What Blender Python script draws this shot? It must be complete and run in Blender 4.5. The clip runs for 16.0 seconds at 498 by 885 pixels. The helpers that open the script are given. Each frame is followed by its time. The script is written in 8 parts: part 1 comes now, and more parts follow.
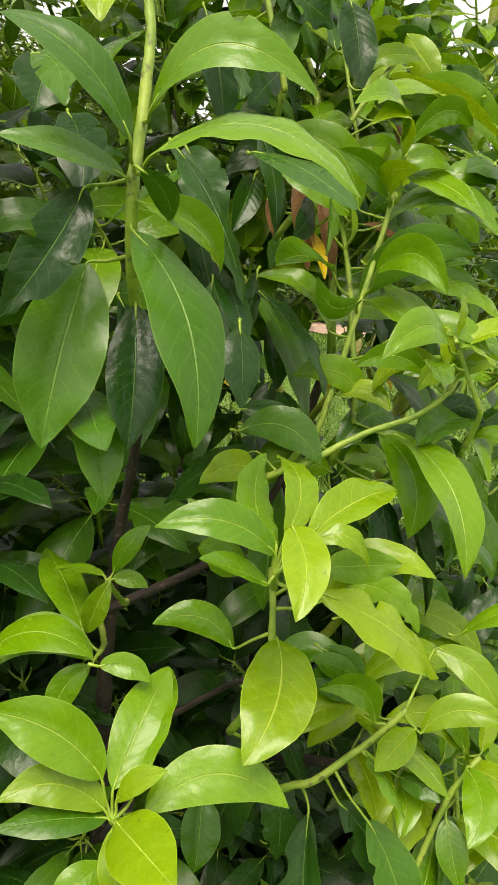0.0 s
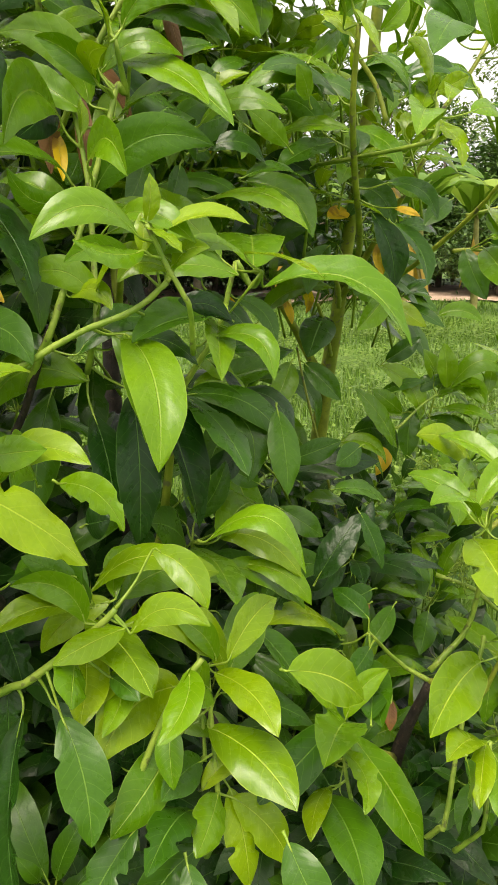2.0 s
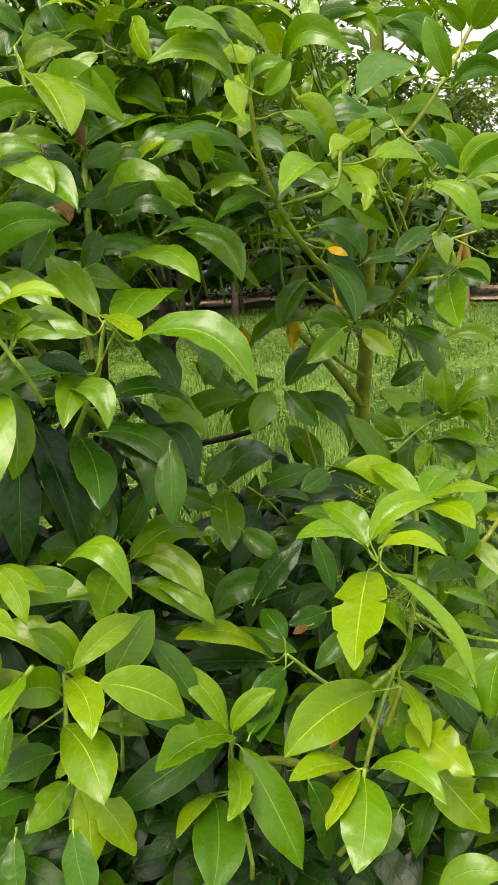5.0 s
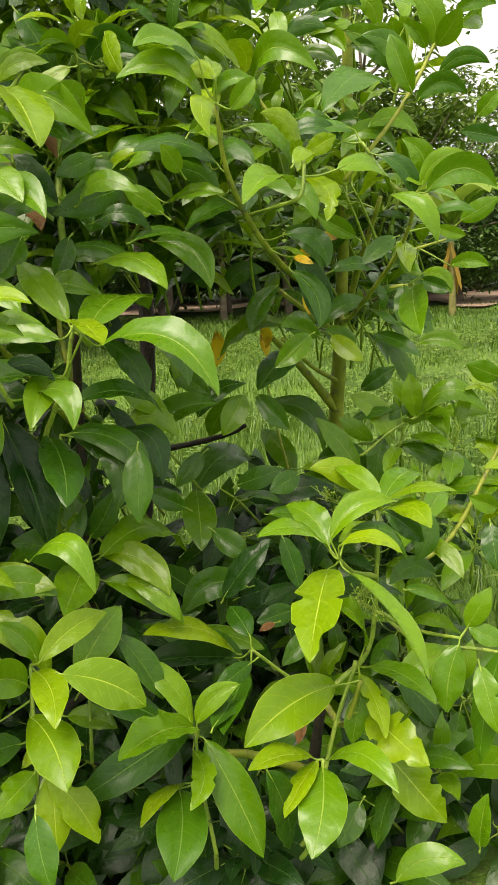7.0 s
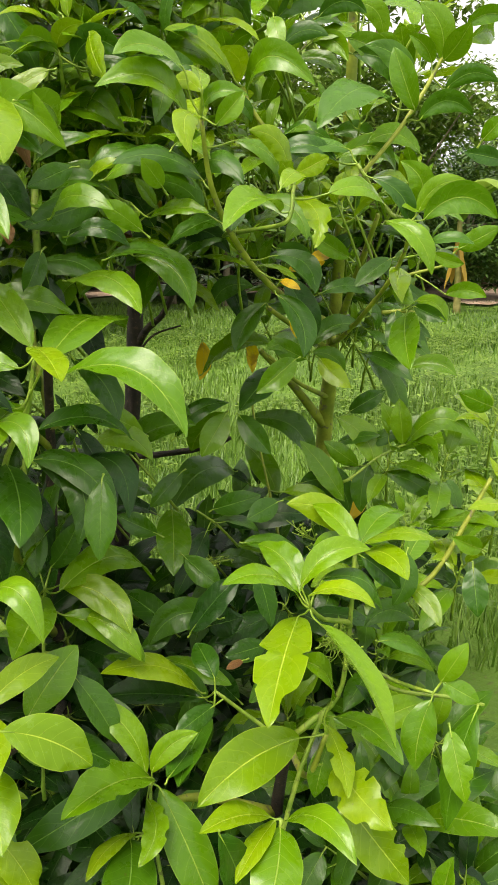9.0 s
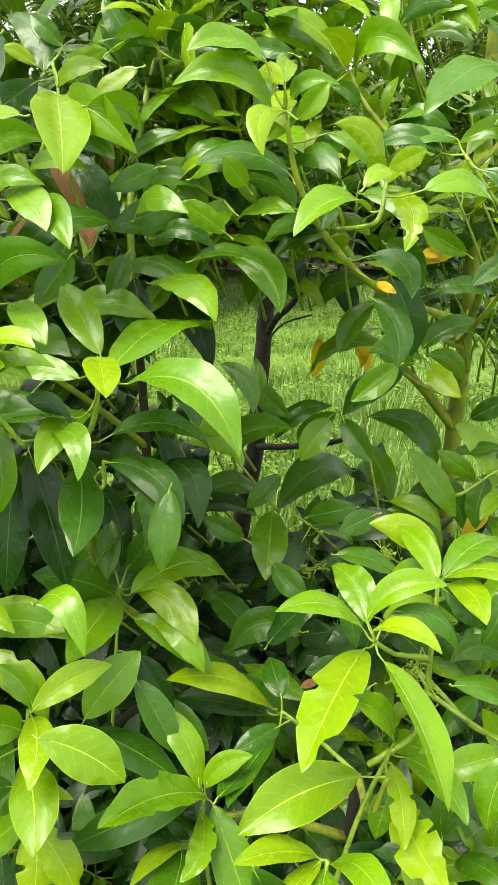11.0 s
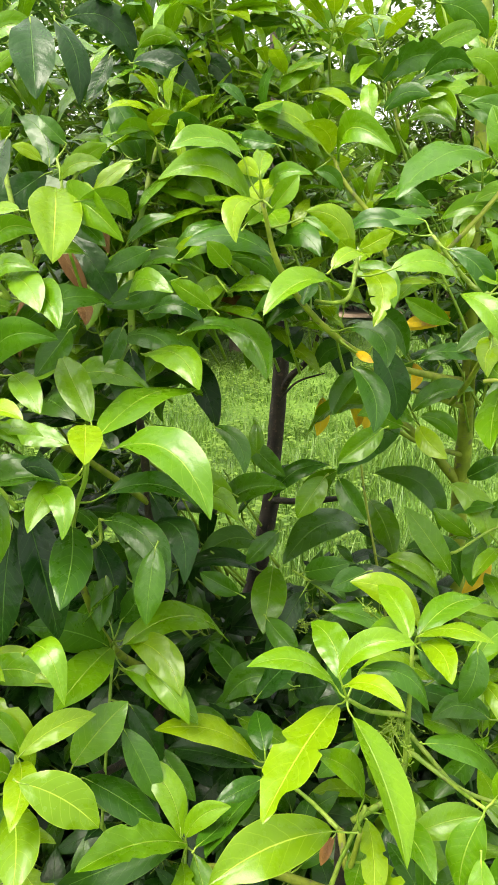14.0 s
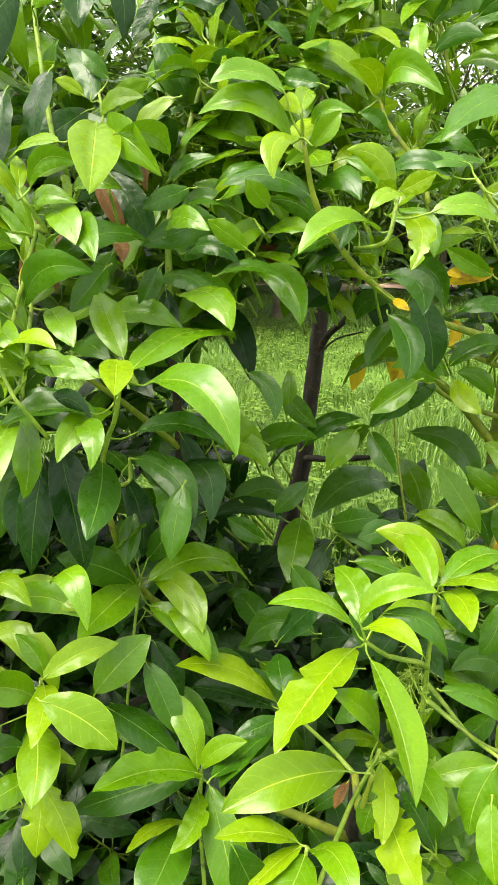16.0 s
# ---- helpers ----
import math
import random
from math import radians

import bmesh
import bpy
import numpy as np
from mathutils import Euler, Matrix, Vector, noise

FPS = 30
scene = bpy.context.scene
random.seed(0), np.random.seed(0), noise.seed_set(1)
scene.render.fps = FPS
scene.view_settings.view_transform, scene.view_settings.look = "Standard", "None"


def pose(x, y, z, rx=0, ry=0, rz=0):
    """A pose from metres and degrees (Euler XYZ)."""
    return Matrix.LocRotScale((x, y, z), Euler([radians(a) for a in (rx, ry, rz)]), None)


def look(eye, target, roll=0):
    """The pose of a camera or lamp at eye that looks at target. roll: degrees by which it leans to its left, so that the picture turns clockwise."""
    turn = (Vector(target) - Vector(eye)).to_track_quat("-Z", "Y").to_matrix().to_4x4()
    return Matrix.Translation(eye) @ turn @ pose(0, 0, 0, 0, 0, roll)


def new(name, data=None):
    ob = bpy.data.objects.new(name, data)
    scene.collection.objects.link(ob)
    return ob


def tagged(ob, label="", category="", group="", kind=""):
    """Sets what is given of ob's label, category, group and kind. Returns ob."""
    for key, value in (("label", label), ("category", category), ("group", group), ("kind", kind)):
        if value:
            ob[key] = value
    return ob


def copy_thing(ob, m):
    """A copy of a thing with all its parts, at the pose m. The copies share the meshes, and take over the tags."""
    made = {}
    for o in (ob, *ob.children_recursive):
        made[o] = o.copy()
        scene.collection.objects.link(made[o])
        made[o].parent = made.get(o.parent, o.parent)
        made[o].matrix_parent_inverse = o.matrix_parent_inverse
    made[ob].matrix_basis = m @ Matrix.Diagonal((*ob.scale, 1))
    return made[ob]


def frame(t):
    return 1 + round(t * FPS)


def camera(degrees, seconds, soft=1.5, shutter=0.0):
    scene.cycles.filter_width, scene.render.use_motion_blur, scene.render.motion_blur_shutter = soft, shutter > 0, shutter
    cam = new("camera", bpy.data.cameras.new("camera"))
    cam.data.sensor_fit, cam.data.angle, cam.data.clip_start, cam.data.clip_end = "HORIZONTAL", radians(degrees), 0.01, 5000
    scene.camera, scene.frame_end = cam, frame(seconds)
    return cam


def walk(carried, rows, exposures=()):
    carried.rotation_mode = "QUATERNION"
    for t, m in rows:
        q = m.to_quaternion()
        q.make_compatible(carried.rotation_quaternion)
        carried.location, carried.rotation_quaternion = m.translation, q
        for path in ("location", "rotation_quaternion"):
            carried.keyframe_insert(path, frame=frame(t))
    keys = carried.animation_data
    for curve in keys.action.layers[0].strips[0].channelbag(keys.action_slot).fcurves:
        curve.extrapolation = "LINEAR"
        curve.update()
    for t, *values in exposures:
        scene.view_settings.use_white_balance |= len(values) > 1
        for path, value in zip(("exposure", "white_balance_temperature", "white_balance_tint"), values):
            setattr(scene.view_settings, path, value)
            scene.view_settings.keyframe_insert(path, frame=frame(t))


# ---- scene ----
cam = camera(36.5, 16.0, 0.5)
EXPOSURES = [(0, 0.97, 7500, 14), (3, 1.05, 7500, 14), (8.2, 0.97, 7500, 14), (10.3, 1.52, 7200, 7), (11.8, 1.63, 7200, 7), (16, 1.65, 7200, 7)]
PATH = [
    (0, (0.1380, 0.0220, 1.5000), (-0.0466, 1.9658, 1.0668), 2.65),
    (0.5, (0.2309, -0.0358, 1.4654), (-0.0806, 1.8818, 0.9902), 1.86),
    (1, (0.3663, -0.0413, 1.4480), (0.0432, 1.8706, 0.9578), 1.43),
    (1.5, (0.4720, -0.0283, 1.4214), (0.1754, 1.8826, 0.9110), 0.39),
    (2, (0.5984, 0.0926, 1.4033), (0.2345, 1.9952, 0.9059), -0.47),
    (2.5, (0.7544, 0.2181, 1.3544), (0.3358, 2.0931, 0.7986), -0.60),
    (3, (0.8228, 0.2253, 1.3836), (0.2657, 2.0565, 0.8037), -1.95),
    (3.5, (0.9900, 0.2056, 1.4181), (0.2941, 1.9863, 0.8307), -2.71),
    (3.7, (1.0247, 0.1906, 1.4321), (0.2745, 1.9511, 0.8508), -2.85),
    (5.8, (1.1735, 0.1543, 1.4845), (0.3151, 1.9038, 1.0349), -3.48),
    (6, (1.1795, 0.1524, 1.4858), (0.3264, 1.9043, 1.0352), -3.47),
    (6.5, (1.1824, 0.1426, 1.4896), (0.3403, 1.8995, 1.0379), -3.34),
    (7, (1.2017, 0.1349, 1.4806), (0.3731, 1.8931, 1.0091), -3.21),
    (7.5, (1.2028, 0.1446, 1.5160), (0.4022, 1.9169, 1.0492), -1.94),
    (8, (1.2116, 0.1484, 1.5270), (0.4044, 1.9190, 1.0649), -1.15),
    (8.2, (1.1913, 0.1523, 1.5383), (0.3949, 1.9239, 1.0615), -0.63),
    (10.3, (1.2313, 0.4273, 1.5687), (0.2326, 2.0661, 1.0057), -0.60),
    (10.5, (1.2351, 0.4299, 1.5766), (0.1784, 2.0317, 1.0130), -0.76),
    (11, (1.3135, 0.4180, 1.6065), (0.1116, 1.9090, 1.0298), -1.08),
    (11.5, (1.3868, 0.3921, 1.6362), (0.0511, 1.7739, 1.0825), -1.35),
    (12, (1.4075, 0.3762, 1.6520), (-0.0368, 1.6581, 1.1313), -1.95),
    (12.5, (1.4413, 0.4057, 1.6576), (-0.0028, 1.7025, 1.1750), -2.02),
    (13, (1.4533, 0.4338, 1.6578), (0.0664, 1.7960, 1.1878), -1.84),
    (13.5, (1.4603, 0.4497, 1.6557), (0.1483, 1.8890, 1.2006), -1.51),
    (14, (1.4553, 0.4426, 1.6551), (0.1372, 1.8760, 1.1993), -1.73),
    (14.5, (1.4333, 0.4266, 1.6548), (0.0690, 1.8161, 1.1991), -1.76),
    (15, (1.4465, 0.4420, 1.6469), (0.0841, 1.8289, 1.1776), -1.17),
    (15.5, (1.4504, 0.4415, 1.6541), (0.0715, 1.8177, 1.2012), -0.70),
    (16, (1.4775, 0.4449, 1.6053), (0.0974, 1.7911, 1.0733), -0.17),
]
walk(cam, [(t, look(eye, target, roll)) for t, eye, target, roll in PATH], EXPOSURES)

# ---- daylight: bright overcast sky ----
world = bpy.data.worlds.new("overcast_sky")
scene.world = world
world.use_nodes = True
wn, wl = world.node_tree.nodes, world.node_tree.links
sky = wn.new("ShaderNodeTexSky")
sky.sky_type, sky.sun_disc = "NISHITA", False
sky.sun_elevation, sky.sun_rotation = radians(62), radians(200)
sky.dust_density, sky.air_density = 7.0, 1.0
grey = wn.new("ShaderNodeHueSaturation")
grey.inputs["Saturation"].default_value = 0.18
cloud = wn.new("ShaderNodeMix")
cloud.data_type = "RGBA"
cloud.inputs[0].default_value = 0.35
cloud.inputs[7].default_value = (8.7, 9.4, 10.2, 1)
wl.new(sky.outputs[0], grey.inputs["Color"])
wl.new(grey.outputs[0], cloud.inputs[6])
wl.new(cloud.outputs[2], wn["Background"].inputs["Color"])
wn["Background"].inputs["Strength"].default_value = 0.115
sun_data = bpy.data.lights.new("sun", "SUN")
sun_data.energy, sun_data.angle, sun_data.color = 1.55, radians(30), (1.0, 0.96, 0.88)
sun = new("sun", sun_data)
sun.matrix_world = look((0.6, -3.0, 8.0), (0.2, 1.2, 0.0))


# ---- materials ----
class Nodes:
    """Short hand for building a node material."""

    def __init__(self, name):
        self.mat = bpy.data.materials.new(name)
        self.mat.use_nodes = True
        self.tree = self.mat.node_tree
        self.bsdf = self.tree.nodes["Principled BSDF"]
        self.out = self.tree.nodes["Material Output"]

    def add(self, kind, **settings):
        node = self.tree.nodes.new(kind)
        for key, value in settings.items():
            setattr(node, key, value)
        return node

    def link(self, a, b):
        self.tree.links.new(a, b)

    def put(self, value, socket):
        if isinstance(value, (int, float, tuple)):
            socket.default_value = value
        else:
            self.link(value, socket)

    def math(self, op, a, b=0.0, c=0.0):
        node = self.add("ShaderNodeMath", operation=op)
        for value, socket in zip((a, b, c), node.inputs):
            self.put(value, socket)
        return node.outputs[0]

    def mix(self, factor, a, b, blend="MIX"):
        node = self.add("ShaderNodeMix", data_type="RGBA", blend_type=blend)
        self.put(factor, node.inputs[0])
        self.put(a, node.inputs[6])
        self.put(b, node.inputs[7])
        return node.outputs[2]

    def noise(self, scale, detail=3.0, where="Object", rough=0.55):
        coord = self.add("ShaderNodeTexCoord")
        node = self.add("ShaderNodeTexNoise")
        node.inputs["Scale"].default_value, node.inputs["Detail"].default_value = scale, detail
        node.inputs["Roughness"].default_value = rough
        self.link(coord.outputs[where], node.inputs["Vector"])
        return node.outputs["Fac"]

    def band(self, value, low, high):
        node = self.add("ShaderNodeMapRange", interpolation_type="SMOOTHSTEP")
        self.put(value, node.inputs[0])
        node.inputs[1].default_value, node.inputs[2].default_value = low, high
        return node.outputs[0]

    def bump(self, height, strength, distance):
        node = self.add("ShaderNodeBump")
        node.inputs["Strength"].default_value, node.inputs["Distance"].default_value = strength, distance
        self.link(height, node.inputs["Height"])
        self.link(node.outputs[0], self.bsdf.inputs["Normal"])
        return node.outputs[0]

    def chance(self):
        """A random number for each leaf, loose or joined."""
        one = self.add("ShaderNodeObjectInfo").outputs["Random"]
        two = self.add("ShaderNodeNewGeometry").outputs["Random Per Island"]
        return self.math("FRACT", self.math("ADD", one, two))


def leaf_material(name, dark, light, vein, rough=0.38, glow=0.3, veins=9.0, spots=0.0, spot_colour=(0.2, 0.1, 0.02, 1), pucker=0.0012, spec=0.4):
    n = Nodes(name)
    uv = n.add("ShaderNodeUVMap")
    parts = n.add("ShaderNodeSeparateXYZ")
    n.link(uv.outputs[0], parts.inputs[0])
    across = n.math("ABSOLUTE", n.math("MULTIPLY", n.math("SUBTRACT", parts.outputs[0], 0.5), 2.0))
    along = parts.outputs[1]
    rib = n.math("SUBTRACT", 1.0, n.band(across, 0.016, 0.042))
    wobble = n.math("MULTIPLY", n.noise(22.0, 2.0), 0.7)
    slope = n.math("ADD", n.math("MULTIPLY", across, 1.1), n.math("MULTIPLY", n.math("MULTIPLY", across, across), 0.7))
    phase = n.math("FRACT", n.math("ADD", n.math("SUBTRACT", n.math("MULTIPLY", along, veins), slope), wobble))
    gap = n.math("ABSOLUTE", n.math("SUBTRACT", phase, 0.5))
    side = n.math("MULTIPLY", n.band(gap, 0.445, 0.485), n.math("SUBTRACT", 1.0, n.band(across, 0.7, 1.0)))
    chance = n.chance()
    tone = n.mix(chance, dark, light)
    blotch = n.band(n.noise(14.0, 4.0), 0.35, 0.7)
    tone = n.mix(n.math("MULTIPLY", blotch, 0.4), tone, dark)
    mottle = n.band(n.noise(260.0, 3.0), 0.42, 0.62)
    tone = n.mix(n.math("MULTIPLY", mottle, 0.22), tone, dark)
    tone = n.mix(n.math("MULTIPLY", side, 0.26), tone, vein)
    tone = n.mix(n.math("MULTIPLY", rib, 0.85), tone, vein)
    edge = n.band(across, 0.95, 1.0)
    tone = n.mix(n.math("MULTIPLY", edge, 0.55), tone, vein)
    speck = n.band(n.noise(120.0, 2.0), 0.71, 0.76)
    tone = n.mix(n.math("MULTIPLY", speck, 0.5), tone, (0.09, 0.07, 0.02, 1))
    if spots:
        tone = n.mix(n.math("MULTIPLY", n.band(n.noise(14.0, 4.0), 0.52, 0.62), spots), tone, spot_colour)
    n.link(tone, n.bsdf.inputs["Base Color"])
    gloss = n.math("ADD", rough - 0.07, n.math("MULTIPLY", n.noise(30.0, 4.0), 0.2))
    n.link(gloss, n.bsdf.inputs["Roughness"])
    n.bsdf.inputs["Specular IOR Level"].default_value = spec
    quilt = n.math("MULTIPLY", n.math("COSINE", n.math("MULTIPLY", phase, 6.2832)), n.math("SUBTRACT", 0.7, n.math("MULTIPLY", across, 0.4)))
    fine = n.math("MULTIPLY", n.noise(210.0, 3.0), 0.25)
    dip = n.math("ADD", n.math("SUBTRACT", n.math("ADD", fine, n.noise(45.0, 4.0)), n.math("MULTIPLY", rib, 0.8)), n.math("MULTIPLY", quilt, -0.10))
    normal = n.bump(dip, 0.75, pucker)
    through_light = n.add("ShaderNodeBsdfTranslucent")
    n.link(n.mix(0.5, tone, light), through_light.inputs["Color"])
    n.link(normal, through_light.inputs["Normal"])
    both = n.add("ShaderNodeMixShader")
    both.inputs[0].default_value = glow
    n.link(n.bsdf.outputs[0], both.inputs[1])
    n.link(through_light.outputs[0], both.inputs[2])
    n.link(both.outputs[0], n.out.inputs["Surface"])
    return n.mat


def bark_material(name, low, high, scale, rough=0.6, relief=0.002, patch=None):
    n = Nodes(name)
    fine, wide = n.noise(scale * 6, 4.0), n.noise(scale, 3.0)
    tone = n.mix(n.band(wide, 0.3, 0.7), low, high)
    tone = n.mix(n.math("MULTIPLY", n.band(fine, 0.55, 0.75), 0.4), tone, (low[0] * 0.5, low[1] * 0.5, low[2] * 0.5, 1))
    if patch:
        tone = n.mix(n.band(n.noise(scale * 2.3, 2.0), 0.6, 0.68), tone, patch)
    n.link(tone, n.bsdf.inputs["Base Color"])
    n.bsdf.inputs["Roughness"].default_value = rough
    n.bump(fine, 0.6, relief)
    return n.mat


LEAF = {
    "young": leaf_material("young_leaf", (0.126, 0.252, 0.004, 1), (0.250, 0.385, 0.007, 1), (0.42, 0.54, 0.06, 1), 0.24, 0.30, 8.0, spec=0.42),
    "fresh": leaf_material("fresh_leaf", (0.076, 0.200, 0.003, 1), (0.158, 0.308, 0.006, 1), (0.29, 0.42, 0.06, 1), 0.24, 0.26, 9.0, spec=0.42),
    "mature": leaf_material("mature_leaf", (0.022, 0.086, 0.003, 1), (0.060, 0.165, 0.004, 1), (0.14, 0.27, 0.04, 1), 0.26, 0.18, 9.0, spec=0.36),
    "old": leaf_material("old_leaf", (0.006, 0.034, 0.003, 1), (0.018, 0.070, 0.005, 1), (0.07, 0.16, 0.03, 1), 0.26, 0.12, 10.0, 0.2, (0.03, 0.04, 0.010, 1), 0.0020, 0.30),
    "yellow": leaf_material("yellowed_leaf", (0.66, 0.42, 0.006, 1), (0.80, 0.55, 0.010, 1), (0.60, 0.48, 0.08, 1), 0.45, 0.3, 9.0, 0.8, (0.24, 0.09, 0.015, 1)),
    "brown": leaf_material("dry_leaf", (0.13, 0.055, 0.012, 1), (0.26, 0.12, 0.025, 1), (0.30, 0.19, 0.06, 1), 0.6, 0.15, 9.0, 0.5, (0.07, 0.03, 0.012, 1), 0.003),
}
PETIOLE = bark_material("leaf_stalk", (0.15, 0.26, 0.02, 1), (0.27, 0.38, 0.04, 1), 60.0, 0.45, 0.0006)
TWIG = bark_material("green_twig", (0.15, 0.26, 0.025, 1), (0.28, 0.38, 0.05, 1), 30.0, 0.5, 0.0008, (0.12, 0.15, 0.03, 1))
STEM = bark_material("green_bark", (0.17, 0.22, 0.018, 1), (0.32, 0.36, 0.04, 1), 22.0, 0.55, 0.0018, (0.16, 0.15, 0.07, 1))
BARK = bark_material("dark_bark", (0.010, 0.007, 0.005, 1), (0.034, 0.023, 0.015, 1), 30.0, 0.85, 0.006, (0.075, 0.045, 0.030, 1))


def ground_material():
    n = Nodes("grassy_ground")
    wide, mid, fine = n.noise(0.35, 4.0), n.noise(3.0, 4.0), n.noise(40.0, 3.0)
    tone = n.mix(n.band(wide, 0.35, 0.65), (0.045, 0.110, 0.008, 1), (0.105, 0.205, 0.014, 1))
    tone = n.mix(n.math("MULTIPLY", n.band(mid, 0.5, 0.7), 0.5), tone, (0.05, 0.11, 0.012, 1))
    tone = n.mix(n.math("MULTIPLY", n.band(fine, 0.55, 0.7), 0.5), tone, (0.10, 0.085, 0.035, 1))
    n.link(tone, n.bsdf.inputs["Base Color"])
    n.bsdf.inputs["Roughness"].default_value = 0.85
    n.bump(fine, 0.8, 0.02)
    return n.mat


def soil_material():
    n = Nodes("bare_reddish_soil")
    wide, fine = n.noise(1.2, 4.0), n.noise(14.0, 4.0)
    tone = n.mix(n.band(wide, 0.35, 0.65), (0.42, 0.29, 0.20, 1), (0.55, 0.41, 0.30, 1))
    tone = n.mix(n.math("MULTIPLY", n.band(fine, 0.5, 0.7), 0.5), tone, (0.22, 0.12, 0.07, 1))
    n.link(tone, n.bsdf.inputs["Base Color"])
    n.bsdf.inputs["Roughness"].default_value = 0.95
    n.bump(fine, 0.8, 0.03)
    return n.mat


def blade_material(name, low, high, glow=0.25, rough=0.5):
    n = Nodes(name)
    tone = n.mix(n.chance(), low, high)
    tone = n.mix(n.math("MULTIPLY", n.noise(1.5, 3.0), 0.4), tone, low)
    n.link(tone, n.bsdf.inputs["Base Color"])
    n.bsdf.inputs["Roughness"].default_value = rough
    lit = n.add("ShaderNodeBsdfTranslucent")
    n.link(tone, lit.inputs["Color"])
    both = n.add("ShaderNodeMixShader")
    both.inputs[0].default_value = glow
    n.link(n.bsdf.outputs[0], both.inputs[1])
    n.link(lit.outputs[0], both.inputs[2])
    n.link(both.outputs[0], n.out.inputs["Surface"])
    return n.mat


GROUND, SOIL = ground_material(), soil_material()
GRASS = blade_material("grass_blade", (0.055, 0.145, 0.008, 1), (0.22, 0.36, 0.05, 1), 0.3, 0.4)
FAR_LEAF = blade_material("orchard_leaf", (0.022, 0.070, 0.010, 1), (0.100, 0.200, 0.022, 1), 0.2)
FAR_PALE = blade_material("pale_orchard_leaf", (0.07, 0.15, 0.015, 1), (0.21, 0.32, 0.04, 1), 0.25)
BANANA = blade_material("banana_leaf", (0.10, 0.22, 0.02, 1), (0.30, 0.42, 0.05, 1), 0.35)
DRY = blade_material("dry_banana_leaf", (0.40, 0.22, 0.03, 1), (0.62, 0.42, 0.07, 1), 0.2, 0.7)
BANANA_STEM = bark_material("banana_stem", (0.20, 0.19, 0.05, 1), (0.36, 0.31, 0.11, 1), 6.0, 0.7, 0.01)
PALE_BARK = bark_material("pale_bark", (0.13, 0.10, 0.07, 1), (0.24, 0.19, 0.13, 1), 6.0, 0.8, 0.01)


# ---- tools for building ----
def part(name, mesh, materials, parent=None, label=""):
    for m in materials if isinstance(materials, (list, tuple)) else [materials]:
        mesh.materials.append(m)
    ob = new(name, mesh)
    ob.parent = parent
    return tagged(ob, label)


def mesh_of(name, verts, faces, uvs=None, slots=None, smooth=True):
    mesh = bpy.data.meshes.new(name)
    mesh.from_pydata(np.asarray(verts, dtype=np.float32).tolist(), [], faces)
    if uvs is not None:
        layer = mesh.uv_layers.new(name="UVMap")
        loops = np.empty(len(mesh.loops), dtype=np.int32)
        mesh.loops.foreach_get("vertex_index", loops)
        layer.data.foreach_set("uv", np.asarray(uvs, dtype=np.float32)[loops].ravel())
    if slots is not None:
        mesh.polygons.foreach_set("material_index", slots)
    mesh.polygons.foreach_set("use_smooth", [smooth] * len(mesh.polygons))
    mesh.update()
    return mesh


def spline(points, steps):
    """Points of a smooth curve through the given ones."""
    p = [np.asarray(q, float) for q in points]
    p = [2 * p[0] - p[1], *p, 2 * p[-1] - p[-2]]
    made = []
    for i in range(1, len(p) - 2):
        for k in range(steps):
            u = k / steps
            a, b, c, d = p[i - 1], p[i], p[i + 1], p[i + 2]
            made.append(0.5 * (2 * b + (c - a) * u + (2 * a - 5 * b + 4 * c - d) * u * u + (3 * b - a - 3 * c + d) * u ** 3))
    made.append(p[-2])
    return np.array(made)


def tube(line, radii, sides=8, rough=0.0, rng=None):
    """Vertices and faces of a tapered tube along a line, closed at both ends."""
    line = np.asarray(line, float)
    n = len(line)
    radii = np.interp(np.linspace(0, 1, n), np.linspace(0, 1, len(radii)), radii)
    ways = np.gradient(line, axis=0)
    ways /= np.linalg.norm(ways, axis=1)[:, None] + 1e-9
    hint = np.array([1.0, 0.2, 0.0]) if abs(ways[0][0]) < 0.9 else np.array([0.0, 1.0, 0.0])
    verts, faces = [], []
    turns = np.arange(sides) * 2 * math.pi / sides
    ring_x, ring_y = np.cos(turns)[:, None], np.sin(turns)[:, None]
    for i in range(n):
        a = cross(ways[i], hint)
        a /= math.sqrt(a @ a) + 1e-9
        b = cross(ways[i], a)
        hint = cross(a, ways[i])
        r = radii[i] * (np.array([[1 + rng.uniform(-rough, rough)] for _ in range(sides)]) if rng else 1.0)
        verts += (line[i] + r * (ring_x * a + ring_y * b)).tolist()
    for i in range(n - 1):
        for k in range(sides):
            j = (k + 1) % sides
            faces.append((i * sides + k, i * sides + j, (i + 1) * sides + j, (i + 1) * sides + k))
    faces.append(tuple(range(sides))[::-1])
    faces.append(tuple((n - 1) * sides + k for k in range(sides)))
    return verts, faces


def cross(a, b):
    a, b = np.asarray(a, float), np.asarray(b, float)
    ax, ay, az, bx, by, bz = a[..., 0], a[..., 1], a[..., 2], b[..., 0], b[..., 1], b[..., 2]
    return np.stack((ay * bz - az * by, az * bx - ax * bz, ax * by - ay * bx), axis=-1)


def unit(v):
    v = np.asarray(v, float)
    return v / (np.linalg.norm(v) + 1e-12)


